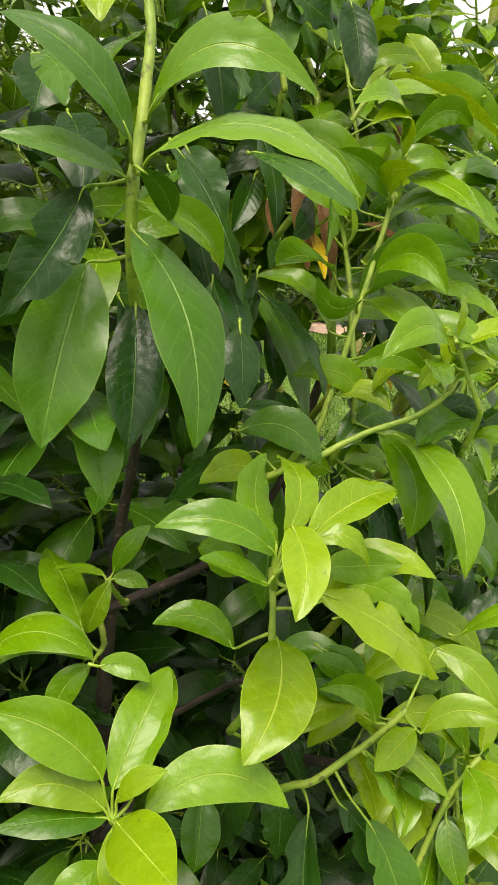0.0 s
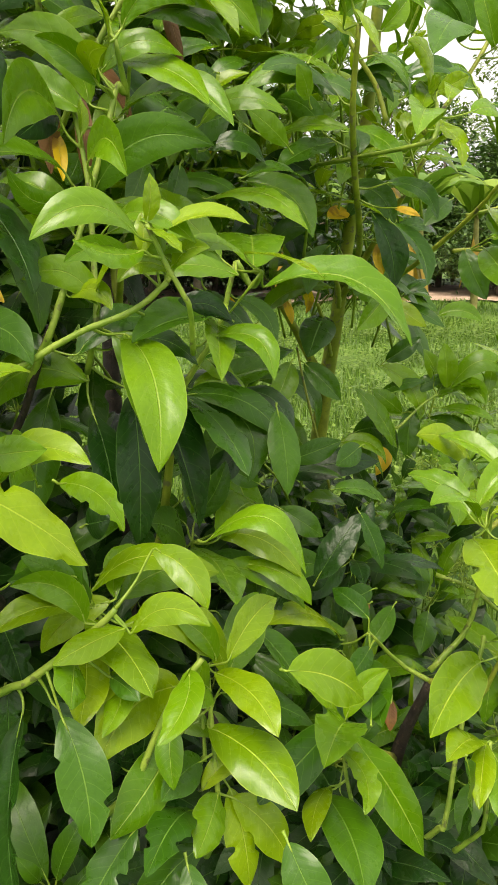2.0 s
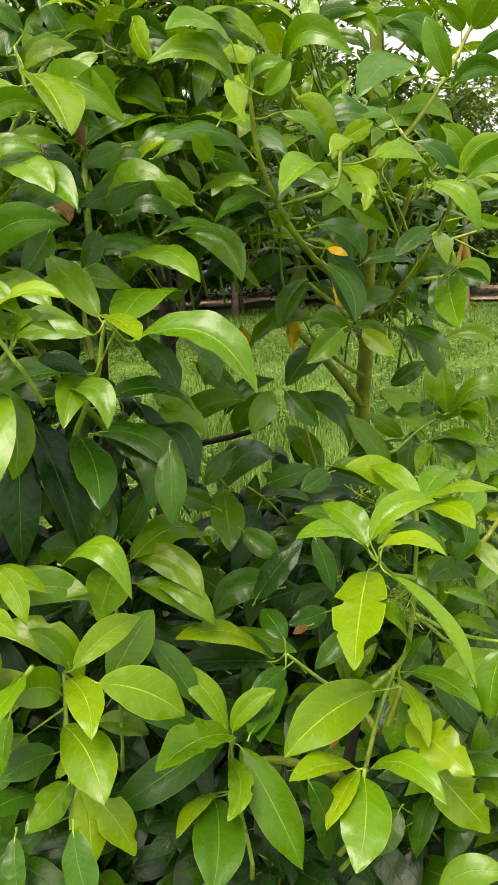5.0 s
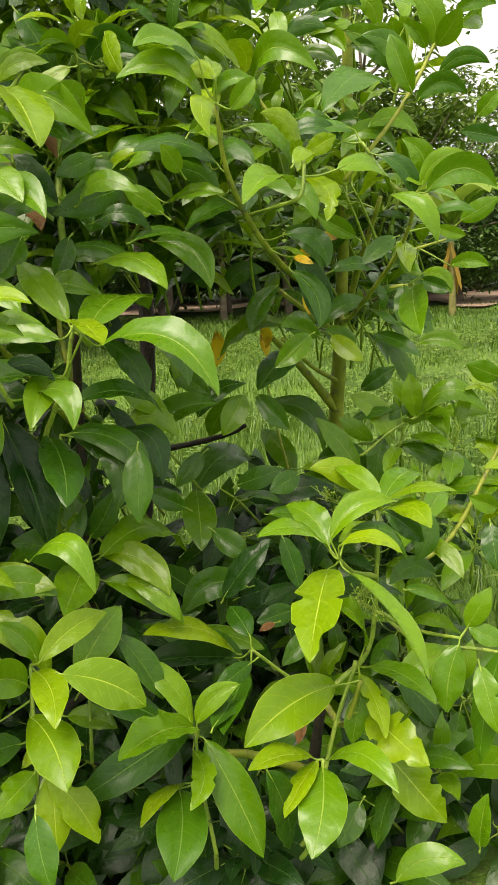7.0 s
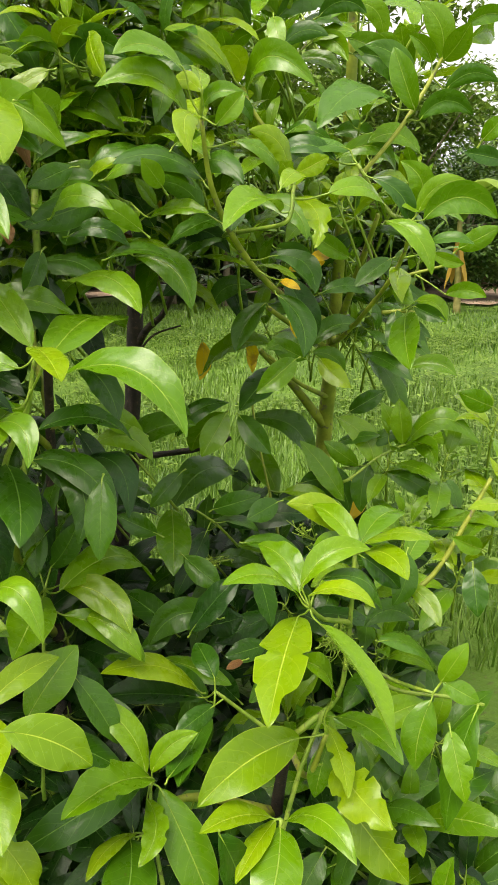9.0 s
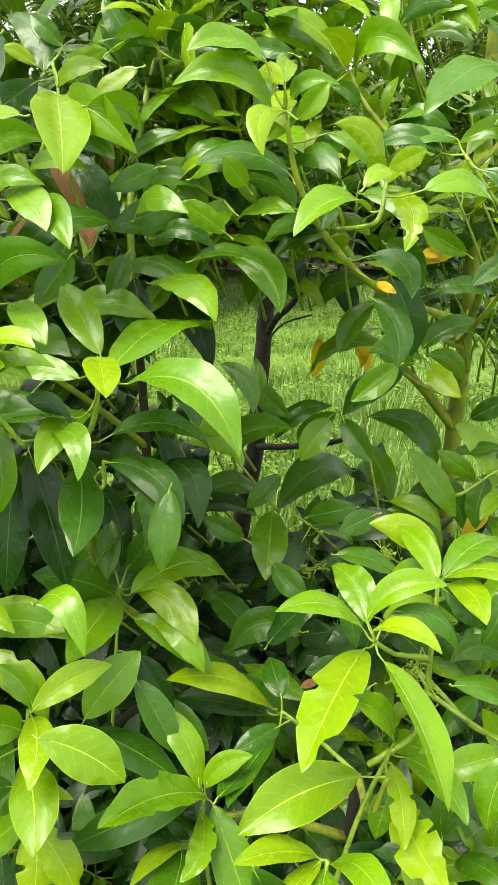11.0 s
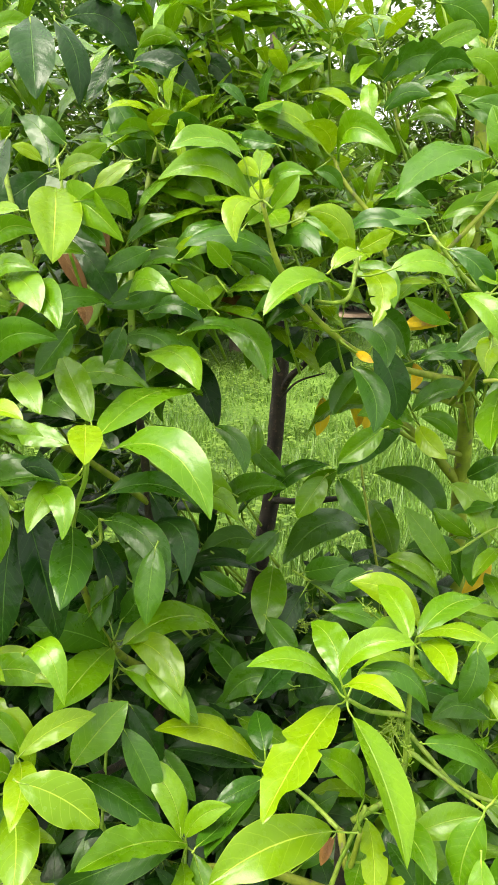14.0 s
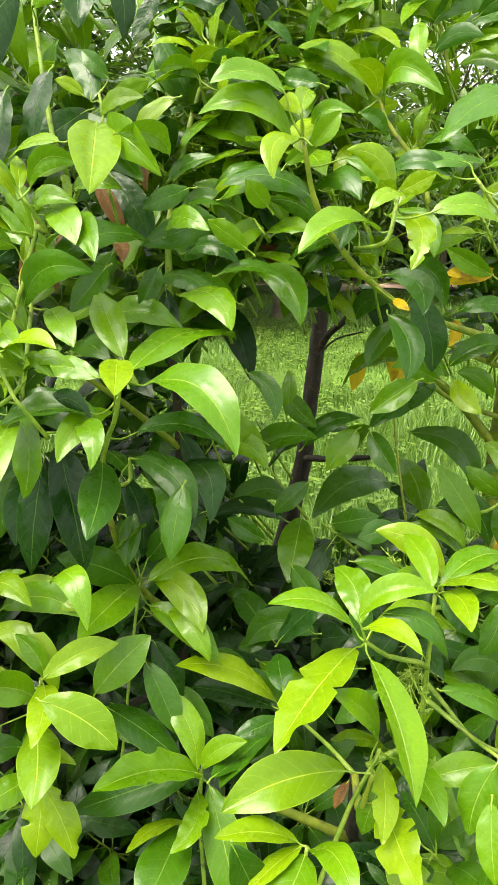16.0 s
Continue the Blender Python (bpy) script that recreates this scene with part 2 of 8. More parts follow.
def blade(base, tip, width, arch=0.12, roll=0.0, fold=0.12, bite=0.0, seed=0, rows=12, cols=6, node=None, face=(0.3, -0.7, 1.0), bend=0.0):
    """One leaf: an elliptic blade that follows its arched midrib, with margins that droop and wave, and a stalk from the node. Holds vertices, faces, uvs, slots."""
    rng = random.Random(seed)
    base, tip = np.asarray(base, float), np.asarray(tip, float)
    length = np.linalg.norm(tip - base)
    axis = (tip - base) / length
    side = unit(cross(axis, np.asarray(face, float)))
    up = cross(side, axis)
    r = radians(roll)
    side, up = side * math.cos(r) + up * math.sin(r), up * math.cos(r) - side * math.sin(r)
    wave, phase, waves = rng.uniform(0.012, 0.045), rng.uniform(0, 6.3), rng.uniform(2.0, 4.5)
    curl = rng.uniform(0.08, 0.42)
    fold *= rng.uniform(0.4, 1.8)
    twist = rng.uniform(-0.3, 0.3)
    lean = rng.uniform(0.88, 1.06)
    peak = rng.uniform(0.42, 0.58)
    bites = [(rng.uniform(0.25, 0.95), rng.choice((-1, 1)), rng.uniform(0.02, 0.065), rng.uniform(0.10, 0.5)) for _ in range(round(bite * 7))]
    u = np.linspace(0, 1, rows + 1)
    hump = (4 * u * (1 - u) * (1 + 0.5 * (peak - 0.5) * (u - 0.5)))[:, None] * length
    spine = base + axis * length * u[:, None] + up * arch * hump + side * bend * hump
    ways = np.gradient(spine, axis=0)
    ways /= np.linalg.norm(ways, axis=1)[:, None]
    half = 0.5 * width * np.clip(np.sin(math.pi * u ** lean), 0, 1) ** 0.68 * (1 - 0.30 * np.clip(u - 0.72, 0, 1) / 0.28) + 0.0006
    across = side - ways * (ways @ side)[:, None]
    across /= np.linalg.norm(across, axis=1)[:, None]
    out = cross(across, ways)
    turned = (twist * (u - 0.4))[:, None]
    across, out = across * np.cos(turned) + out * np.sin(turned), out * np.cos(turned) - across * np.sin(turned)
    v = np.linspace(-1, 1, cols + 1)
    reach = np.repeat(half[:, None], cols + 1, axis=1)
    for bu, bs, bw, depth in bites:
        cut = half * (1 - depth * np.sqrt(np.clip(1 - ((u - bu) / bw) ** 2, 0, 1)))
        reach = np.where((bs * v > 0)[None, :], np.minimum(reach, cut[:, None]), reach)
    wide, h, uu = np.abs(v)[None, :], half[:, None], u[:, None]
    rise = 2 * fold * wide * h - curl * wide ** 2 * h + wave * width * wide ** 2 * np.sin(phase + waves * 6.28 * uu + np.where(v > 0, 1.3, 0.0)[None, :])
    verts = (spine[:, None, :] + across[:, None, :] * (v[None, :] * reach)[:, :, None] + out[:, None, :] * rise[:, :, None]).reshape(-1, 3).tolist()
    uvs = np.stack([0.5 + 0.5 * v[None, :] * reach / h, np.repeat(uu, cols + 1, axis=1)], axis=-1).reshape(-1, 2).tolist()
    faces = [(a, a + 1, a + cols + 2, a + cols + 1) for i in range(rows) for a in range(i * (cols + 1), i * (cols + 1) + cols)]
    slots = [0] * len(faces)
    if node is not None:
        node = np.asarray(node, float)
        reach = np.linalg.norm(base - node)
        line = spline([node, 0.5 * (node + base) - 0.12 * reach * up, base, base + ways[0] * length * 0.12], 3)
        tv, tf = tube(line, [0.0026, 0.0019, 0.0016, 0.0008], 5)
        shift = len(verts)
        verts += tv
        uvs += [(0.5, 0.5)] * len(tv)
        faces += [tuple(j + shift for j in f) for f in tf]
        slots += [1] * len(tf)
    return verts, faces, uvs, slots


class Heap:
    """Many leaves joined into one mesh."""

    def __init__(self):
        self.verts, self.faces, self.uvs, self.slots = [], [], [], []

    def add(self, verts, faces, uvs, slots):
        shift = len(self.verts)
        self.verts += verts
        self.uvs += uvs
        self.faces += [tuple(j + shift for j in f) for f in faces]
        self.slots += slots

    def done(self, name, materials, parent, label=""):
        ob = part(name, mesh_of(name, self.verts, self.faces, self.uvs, self.slots), materials, parent, label)
        return tagged(ob, kind="stuff")


WOOD_LINES = []  # the middle lines of all trunks, branches and twigs


# sight lanes from the camera path, cleared of shoot leaves: foot and top of a stretch of trunk, and the bearings that
# the lane spans
SIGHT_LANES = [((0.375, 2.615, 0.88), (0.449, 2.497, 1.40), 17, 27), ((-0.345, 2.44, 0.55), (-0.364, 2.597, 1.18), 31, 42)]


def hides_trunk(p):
    """Whether a leaf at p would block a sight lane from the camera path to one of the two straight trunks."""
    for foot, top, least, most in SIGHT_LANES:
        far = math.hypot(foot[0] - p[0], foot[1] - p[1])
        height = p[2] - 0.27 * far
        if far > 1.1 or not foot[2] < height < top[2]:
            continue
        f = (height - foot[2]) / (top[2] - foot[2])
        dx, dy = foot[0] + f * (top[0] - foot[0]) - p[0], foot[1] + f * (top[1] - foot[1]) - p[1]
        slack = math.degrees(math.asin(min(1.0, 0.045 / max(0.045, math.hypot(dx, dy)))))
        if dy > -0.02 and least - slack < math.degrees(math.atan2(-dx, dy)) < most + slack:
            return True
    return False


class Tree:
    """A young avocado tree: trunk, branches, single leaves, and the mass of leaves further in."""

    def __init__(self, label, foot):
        self.root = tagged(new("avocado_tree"), label, "tree", "young avocado trees")
        self.root.location = foot
        self.foot = np.array(foot, float)
        self.heaps = {}
        self.count = 0
        self.waiting = []

    def limb(self, name, points, radii, material, sides=8, rough=0.04):
        line = spline([np.asarray(p, float) - self.foot for p in points], 5)
        if name == "twig":  # swollen where leaves stood, never quite straight
            rng = random.Random(len(points) + round(1000 * abs(line[0][0])))
            line[1:-1] += np.array([[rng.uniform(-1, 1) for _ in range(3)] for _ in line[1:-1]]) * 0.10 * radii[0]
            radii = [r * rng.uniform(0.93, 1.08) for r in np.interp(np.linspace(0, 1, len(line)), np.linspace(0, 1, len(radii)), radii)]
        v, f = tube(line, radii, sides, rough, random.Random(len(points)))
        WOOD_LINES.append(line + self.foot)
        return part(name, mesh_of(name, v, f), material, self.root)

    def leaf(self, tone, base, tip, width, arch=0.12, roll=0.0, node=None, fold=0.16, bite=0.0, bend=0.0, face=(0.3, -0.7, 1.0)):
        """One of the leaves that can be told apart; it is hung on its twig once all twigs stand."""
        self.waiting.append((tone, np.asarray(base, float), np.asarray(tip, float), width, arch, roll, np.asarray(node, float), fold, bite, bend, face))

    def side_twigs(self):
        """Short twigs under leaves that share a node with no branch near it."""
        wood = np.concatenate(WOOD_LINES)
        loose = [w[6] for w in self.waiting if np.linalg.norm(wood - w[6], axis=1).min() > 0.05]
        while loose:
            first = loose[0]
            here = [p for p in loose if np.linalg.norm(p - first) < 0.05]
            loose = [p for p in loose if np.linalg.norm(p - first) >= 0.05]
            if len(here) < 3:
                continue
            top = np.mean(here, axis=0)
            nearest = wood[np.linalg.norm(wood - top, axis=1).argmin()]
            end = nearest if np.linalg.norm(nearest - top) < 0.3 else top + np.array((-0.06, 0.10, -0.22))
            middle = 0.5 * (top + end) + np.array((0.0, 0.03, -0.03))
            self.limb("twig", [end, middle, top], [0.0055, 0.0045, 0.0032], TWIG, 7)

    def hang_leaves(self):
        wood = np.concatenate(WOOD_LINES)
        for tone, base, tip, width, arch, roll, node, fold, bite, bend, face in self.waiting:
            self.count += 1
            gaps = np.linalg.norm(wood - node, axis=1)
            if gaps.min() < 0.07:
                node = wood[gaps.argmin()]
            else:
                node = base - 0.014 * unit(tip - base) - np.array((0, -0.004, 0.004))
            v, f, uv, s = blade((0, 0, 0), tip - base, 0.92 * width, arch, roll, fold, bite, 31 * self.count + 7, 36 if bite else 18, 6, node - base, face, bend)
            ob = part("leaf", mesh_of("leaf", v, f, uv, s), [LEAF[tone], PETIOLE], self.root)
            ob.location = base - self.foot

    def mass(self, tone, base, tip, width, arch, roll, seed, node=None, bite=0.0, single=False, face=(0.3, -0.7, 1.0)):
        """A smaller leaf: one of the loose ones that can be told apart, or joined into the mass behind them."""
        base, tip, node = np.asarray(base, float), np.asarray(tip, float), np.asarray(node, float)
        # left out where it would hide a trunk from the camera path
        if any(hides_trunk(base + f * (tip - base)) for f in (0.0, 0.5, 1.0)):
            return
        if single and self.count < 300:
            self.count += 1
            v, f, uv, s = blade((0, 0, 0), tip - base, width, arch, roll, 0.12, bite, seed, 10, 4, node - base, face)
            part("leaf", mesh_of("leaf", v, f, uv, s), [LEAF[tone], PETIOLE], self.root).location = base - self.foot
            return
        heap = self.heaps.setdefault(tone, Heap())
        heap.add(*blade(base - self.foot, tip - self.foot, width, arch, roll, 0.12, bite, seed, 8, 4, node - self.foot, face))

    def shoot(self, tip, way, count, size, tone, rng, spread=65, old=None, single=True):
        """A whorl of leaves near the tip of a twig: the young ones spread and arch, the old ones hang."""
        tip, way = np.asarray(tip, float), unit(way)
        a = unit(cross(way, (0.3, 0.9, 0.1)))
        b = cross(way, a)
        spry = tone in ("young", "fresh")
        stalk = spline([tip - self.foot, tip - way * 0.09 - self.foot, tip - way * 0.16 + (0.0, 0.04, -0.05) - self.foot], 3)
        sv, sf = tube(stalk, [0.0025, 0.0035, 0.0045], 5)
        self.heaps.setdefault(tone, Heap()).add(sv, sf, [(0.5, 0.5)] * len(sv), [1] * len(sf))
        for i in range(count):
            turn = 2.4 * i + rng.uniform(-0.3, 0.3)
            back = 0.011 * i
            lean = radians(min(100 if spry else 115, spread * (0.45 + 0.85 * i / count) + rng.uniform(-12, 12)))
            out = way * math.cos(lean) + (a * math.cos(turn) + b * math.sin(turn)) * math.sin(lean)
            out = unit(out + np.array([0, 0, (0.02 - 0.25 * i / count) if spry else (-0.15 - 0.45 * i / count)]))
            length = size * (0.5 + 0.6 * min(1, i / 4)) * rng.uniform(0.8, 1.2)
            node = tip - way * back
            base = node + out * 0.022 * (1 + 0.4 * rng.random())
            kind = old if old and i > count * 0.6 else tone
            self.mass(kind, base, base + out * length, length * rng.uniform(0.29, 0.39), rng.uniform(0.07, 0.2), rng.uniform(-24, 24), rng.randrange(10 ** 6), node,
                      rng.choice((0, 0, 0, 0.3, 0.6)), single, (0.08, -0.22, 1.0) if spry else (0.25, -0.55, 1.0))

    def finish(self):
        for tone, heap in self.heaps.items():
            heap.done("foliage", [LEAF[tone], PETIOLE], self.root, tone + " leaves further inside the crown")


# ---- ground and distance ----
def ground_sheet():
    bm = bmesh.new()
    rings = [0.0, 1, 2, 3, 4.5, 6, 8, 11, 15, 20, 27, 40, 70, 130, 300, 900]
    last = None
    for r in rings:
        ring = []
        for k in range(48 if r else 1):
            a = 2 * math.pi * k / 48
            x, y = r * math.cos(a), r * math.sin(a)
            ring.append(bm.verts.new((x, y, 0.05 * noise.noise((x * 0.35, y * 0.35, 3)) * min(1, r / 3))))
        if last and len(last) == 1:
            for k in range(48):
                bm.faces.new((last[0], ring[k], ring[(k + 1) % 48]))
        elif last:
            for k in range(48):
                bm.faces.new((last[k], ring[k], ring[(k + 1) % 48], last[(k + 1) % 48]))
        last = ring
    mesh = bpy.data.meshes.new("ground")
    bm.to_mesh(mesh)
    ob = part("ground", mesh, GROUND)
    return tagged(ob, "open grassy orchard ground, bright green and uneven", "ground", kind="structure")


ground_sheet()


def bearing(degrees, metres, z=0.0):
    """A place seen from the middle of the walk: degrees to the left of +y, and metres away."""
    a = radians(degrees)
    return (1.1 - metres * math.sin(a), 0.25 + metres * math.cos(a), z)


def soil_strip():
    rng = random.Random(3)
    inner, outer = [], []
    for k in range(60):
        deg = -25 + k * 1.7
        inner.append(bearing(deg, (20.0 if deg < 10 else 22.5) + 3.2 * noise.noise((deg * 0.31, 2, 0)) + rng.uniform(-0.5, 0.5), 0.06))
        outer.append(bearing(deg, 29 + 2 * noise.noise((deg * 0.1, 7, 0)), 0.06))
    n = len(inner)
    mesh = mesh_of("soil_strip", inner + outer, [(k, k + 1, n + k + 1, n + k) for k in range(n - 1)])
    tagged(part("soil_strip", mesh, SOIL), "bare reddish soil beyond the grass", "soil", kind="structure")


def grass_field():
    """Tufts of grass and low broad-leaved weeds in front of and behind the trees."""
    rng = np.random.default_rng(8)
    verts, faces = [], []
    for count, near, far, low, high, wide in ((46000, 2.6, 7.5, 0.06, 0.22, 0.0036), (44000, 7.0, 13.0, 0.04, 0.13, 0.0055), (30000, 12.0, 20.5, 0.05, 0.14, 0.009)):
        deg = rng.uniform(-16, 70, count)
        dist = np.sqrt(rng.uniform(near ** 2, far ** 2, count))
        for d, m, h, turn, lean, w in zip(np.radians(deg), dist, rng.uniform(low, high, count), rng.uniform(0, 6.283, count), rng.uniform(0.1, 0.9, count), rng.uniform(0.6, 1.4, count) * wide):
            x, y = 1.1 - m * math.sin(d), 0.25 + m * math.cos(d)
            patch = 0.95 + 0.3 * math.sin(2.3 * x + 1.1 * y) + 0.25 * math.sin(1.7 * y - 2.9 * x)
            h *= patch
            z = 0.05 * noise.noise((x * 0.35, y * 0.35, 3)) - 0.01
            cx, sx = math.cos(turn), math.sin(turn)
            ox, oy = cx * lean * h, sx * lean * h
            k = len(verts)
            verts += [(x - sx * w, y + cx * w, z), (x + sx * w, y - cx * w, z), (x + 0.45 * ox + sx * w * 0.8, y + 0.45 * oy - cx * w * 0.8, z + 0.62 * h),
                      (x + 0.45 * ox - sx * w * 0.8, y + 0.45 * oy + cx * w * 0.8, z + 0.62 * h), (x + ox, y + oy, z + h)]
            faces += [(k, k + 1, k + 2, k + 3), (k + 3, k + 2, k + 4)]
    ob = part("grass", mesh_of("grass", verts, faces), GRASS)
    tagged(ob, "rough bright green grass on the open ground", "grass", kind="stuff")
    verts, faces = [], []
    for _ in range(7000):
        m = math.sqrt(rng.uniform(3.0 ** 2, 14.0 ** 2))
        x, y, _z = bearing(rng.uniform(-10, 68), m)
        if noise.noise((x * 0.6, y * 0.6, 9.0)) < -0.12:
            continue
        h = rng.uniform(0.08, 0.24)
        for j in range(7):
            a = 2.4 * j + rng.uniform(0, 0.6)
            r = rng.uniform(0.03, 0.07)
            c = np.array((x + r * math.cos(a), y + r * math.sin(a), h * rng.uniform(0.5, 1.0)))
            o = np.array((math.cos(a), math.sin(a), rng.uniform(-0.3, 0.3))) * rng.uniform(0.02, 0.035)
            s = np.array((-math.sin(a), math.cos(a), rng.uniform(-0.2, 0.2))) * rng.uniform(0.012, 0.02)
            k = len(verts)
            verts += [tuple(c - o), tuple(c + s), tuple(c + o), tuple(c - s)]
            faces.append((k, k + 1, k + 2, k + 3))
    ob = part("weeds", mesh_of("weeds", verts, faces), FAR_PALE)
    tagged(ob, "low broad-leaved weeds among the grass", "weed", kind="stuff")


def orchard_tree(seed, height, spread, leaf, foliage, label):
    """A far tree: tapered trunk, limbs, and a ragged crown of many small leaves."""
    rng = random.Random(seed)
    root = tagged(new("orchard_tree"), label, "tree", "trees at the far edge of the field")
    v, f = tube(spline([(0, 0, -0.1), (0.1, 0.05, height * 0.2), (0.0, 0.1, height * 0.45), (0.05, 0, height * 0.8)], 5), [0.11, 0.09, 0.06, 0.02], 8, 0.06, rng)
    part("trunk", mesh_of("trunk", v, f), PALE_BARK, root)
    ends = []
    for k in range(13):
        a, z = 2.4 * k + rng.uniform(-0.4, 0.4), height * rng.uniform(0.06, 0.6)
        r = spread * rng.uniform(0.5, 1.0)
        end = np.array((r * math.cos(a), r * math.sin(a), z + height * rng.uniform(0.02, 0.36)))
        v, f = tube(spline([(0.05, 0.05, z), (0.4 * end[0], 0.4 * end[1], z + 0.35 * (end[2] - z)), end], 4), [0.05, 0.03, 0.01], 5)
        part("limb", mesh_of("limb", v, f), PALE_BARK, root)
        ends += [end, 0.6 * end + np.array((0, 0, 0.2 * height * rng.random()))]
    ends.append(np.array((0, 0, height * 0.88)))
    verts, faces = [], []
    for end in ends:
        for _ in range(20):
            clump = end + np.array((rng.gauss(0, 0.26), rng.gauss(0, 0.26), rng.gauss(0, 0.2))) * spread * 0.7
            if clump[2] < 0.25:
                continue
            for _ in range(15):
                c = clump + np.array((rng.gauss(0, 0.16), rng.gauss(0, 0.16), rng.gauss(0, 0.13)))
                a = rng.uniform(0, 6.283)
                o = np.array((math.cos(a), math.sin(a), rng.uniform(-1.1, 0.2)))
                o *= leaf * rng.uniform(0.6, 1.2) / np.linalg.norm(o)
                s = unit(cross(o, (rng.uniform(-0.5, 0.5), rng.uniform(-0.5, 0.5), 1))) * leaf * 0.22
                k = len(verts)
                lift = np.array((0, 0, leaf * 0.1))
                verts += [tuple(c), tuple(c + 0.45 * o + s + lift), tuple(c + o), tuple(c + 0.45 * o - s + lift)]
                faces += [(k, k + 1, k + 2), (k, k + 2, k + 3)]
    tagged(part("crown", mesh_of("crown", verts, faces, smooth=False), foliage, root), kind="stuff")
    return root


def banana_plant(seed):
    rng = random.Random(seed)
    root = tagged(new("banana_plant"), "banana plant with yellowed hanging leaves at the field's edge", "banana plant", "banana plants beyond the grass")
    v, f = tube(spline([(0, 0, -0.05), (0.03, 0, 0.9), (0.06, 0.03, 2.1)], 5), [0.085, 0.07, 0.05], 10, 0.05, rng)
    part("stem", mesh_of("stem", v, f), BANANA_STEM, root, "pale yellow sheathed stem")
    for k in range(11):
        hang = k >= 7
        a = 2.4 * k + rng.uniform(-0.3, 0.3)
        out = np.array((math.cos(a), math.sin(a), 0))
        length = rng.uniform(1.5, 2.1) if not hang else rng.uniform(1.0, 1.4)
        start = np.array((0.06, 0.03, 2.0 - (0.35 if hang else 0)))
        line = [start + out * length * u * (0.25 if hang else 0.75) + np.array((0, 0, (-length * u if hang else length * (0.95 * u - 0.95 * u * u + 0.25 * u)))) for u in np.linspace(0, 1, 12)]
        side = cross(out, (0, 0, 1))
        verts, faces = [], []
        for i, p in enumerate(line):
            u = i / 11
            w = (0.09 if hang else 0.27) * math.sin(math.pi * min(1, 0.06 + u * 0.94)) ** 0.6
            for q in (-1, -0.5, 0, 0.5, 1):
                verts.append(p + side * q * w + np.array((0, 0, -0.25 * w * q * q + rng.uniform(-0.03, 0.03) * abs(q))))
        for i in range(11):
            for q in range(4):
                n = 5 * i + q
                faces.append((n, n + 1, n + 6, n + 5))
        part("leaf", mesh_of("leaf", verts, faces), DRY if hang else BANANA, root, "dry yellow hanging leaf" if hang else "")
    return root


def far_edge():
    rng = random.Random(21)
    kinds = [orchard_tree(1, 5.6, 2.1, 0.24, FAR_LEAF, "dark leafy tree at the field's far edge"),
             orchard_tree(2, 8.5, 2.6, 0.26, FAR_PALE, "tall pale green tree at the field's far edge"),
             orchard_tree(3, 3.0, 1.7, 0.2, FAR_LEAF, "low dark shrubby tree with bare trunk")]
    first = set()
    spots = []
    for k in range(27):
        deg = -24 + 3.8 * k
        spots.append((deg + rng.uniform(-1.2, 1.2), rng.uniform(27, 30), 0))
        spots.append((deg + 1.9 + rng.uniform(-1.2, 1.2), rng.uniform(31, 34), 1))
        spots.append((deg + rng.uniform(-1.8, 1.8), rng.uniform(25.5, 27), 2))
    for deg, dist, k in ((42, 15, 1), (49, 13.5, 0), (55, 15.5, 1), (60, 13, 0), (66, 15, 1), (72, 14, 0), (78, 15, 1), (46, 19, 1), (16, 21, 1), (26, 22, 0), (21.5, 20, 1), (26.5, 19, 1), (30.5, 20, 1)):
        spots.append((deg, dist, k))
    for deg, dist in ((9, 21.5), (20, 23), (31, 22), (41, 22.5), (52, 21), (63, 22), (-6, 23), (14.5, 24.5)):
        spots.append((deg, dist, 2))
    for deg, dist, k in spots:
        x, y, z = bearing(deg, dist)
        m = pose(x, y, 0, 0, 0, rng.uniform(0, 360))
        if k in first:
            made = copy_thing(kinds[k], m)
        else:
            first.add(k)
            made = kinds[k]
            made.matrix_basis = m
        s = rng.uniform(0.85, 1.15)
        made.scale = (s, s, s * rng.uniform(0.9, 1.1))
    plants = banana_plant(4)
    plants.matrix_basis = pose(*bearing(1.4, 14.6))
    for deg, dist, turn in ((0.2, 15.2, 80), (9.5, 17.5, 200), (-4.0, 17.0, 140)):
        copy_thing(plants, pose(*bearing(deg, dist), 0, 0, turn))


soil_strip()
grass_field()
far_edge()


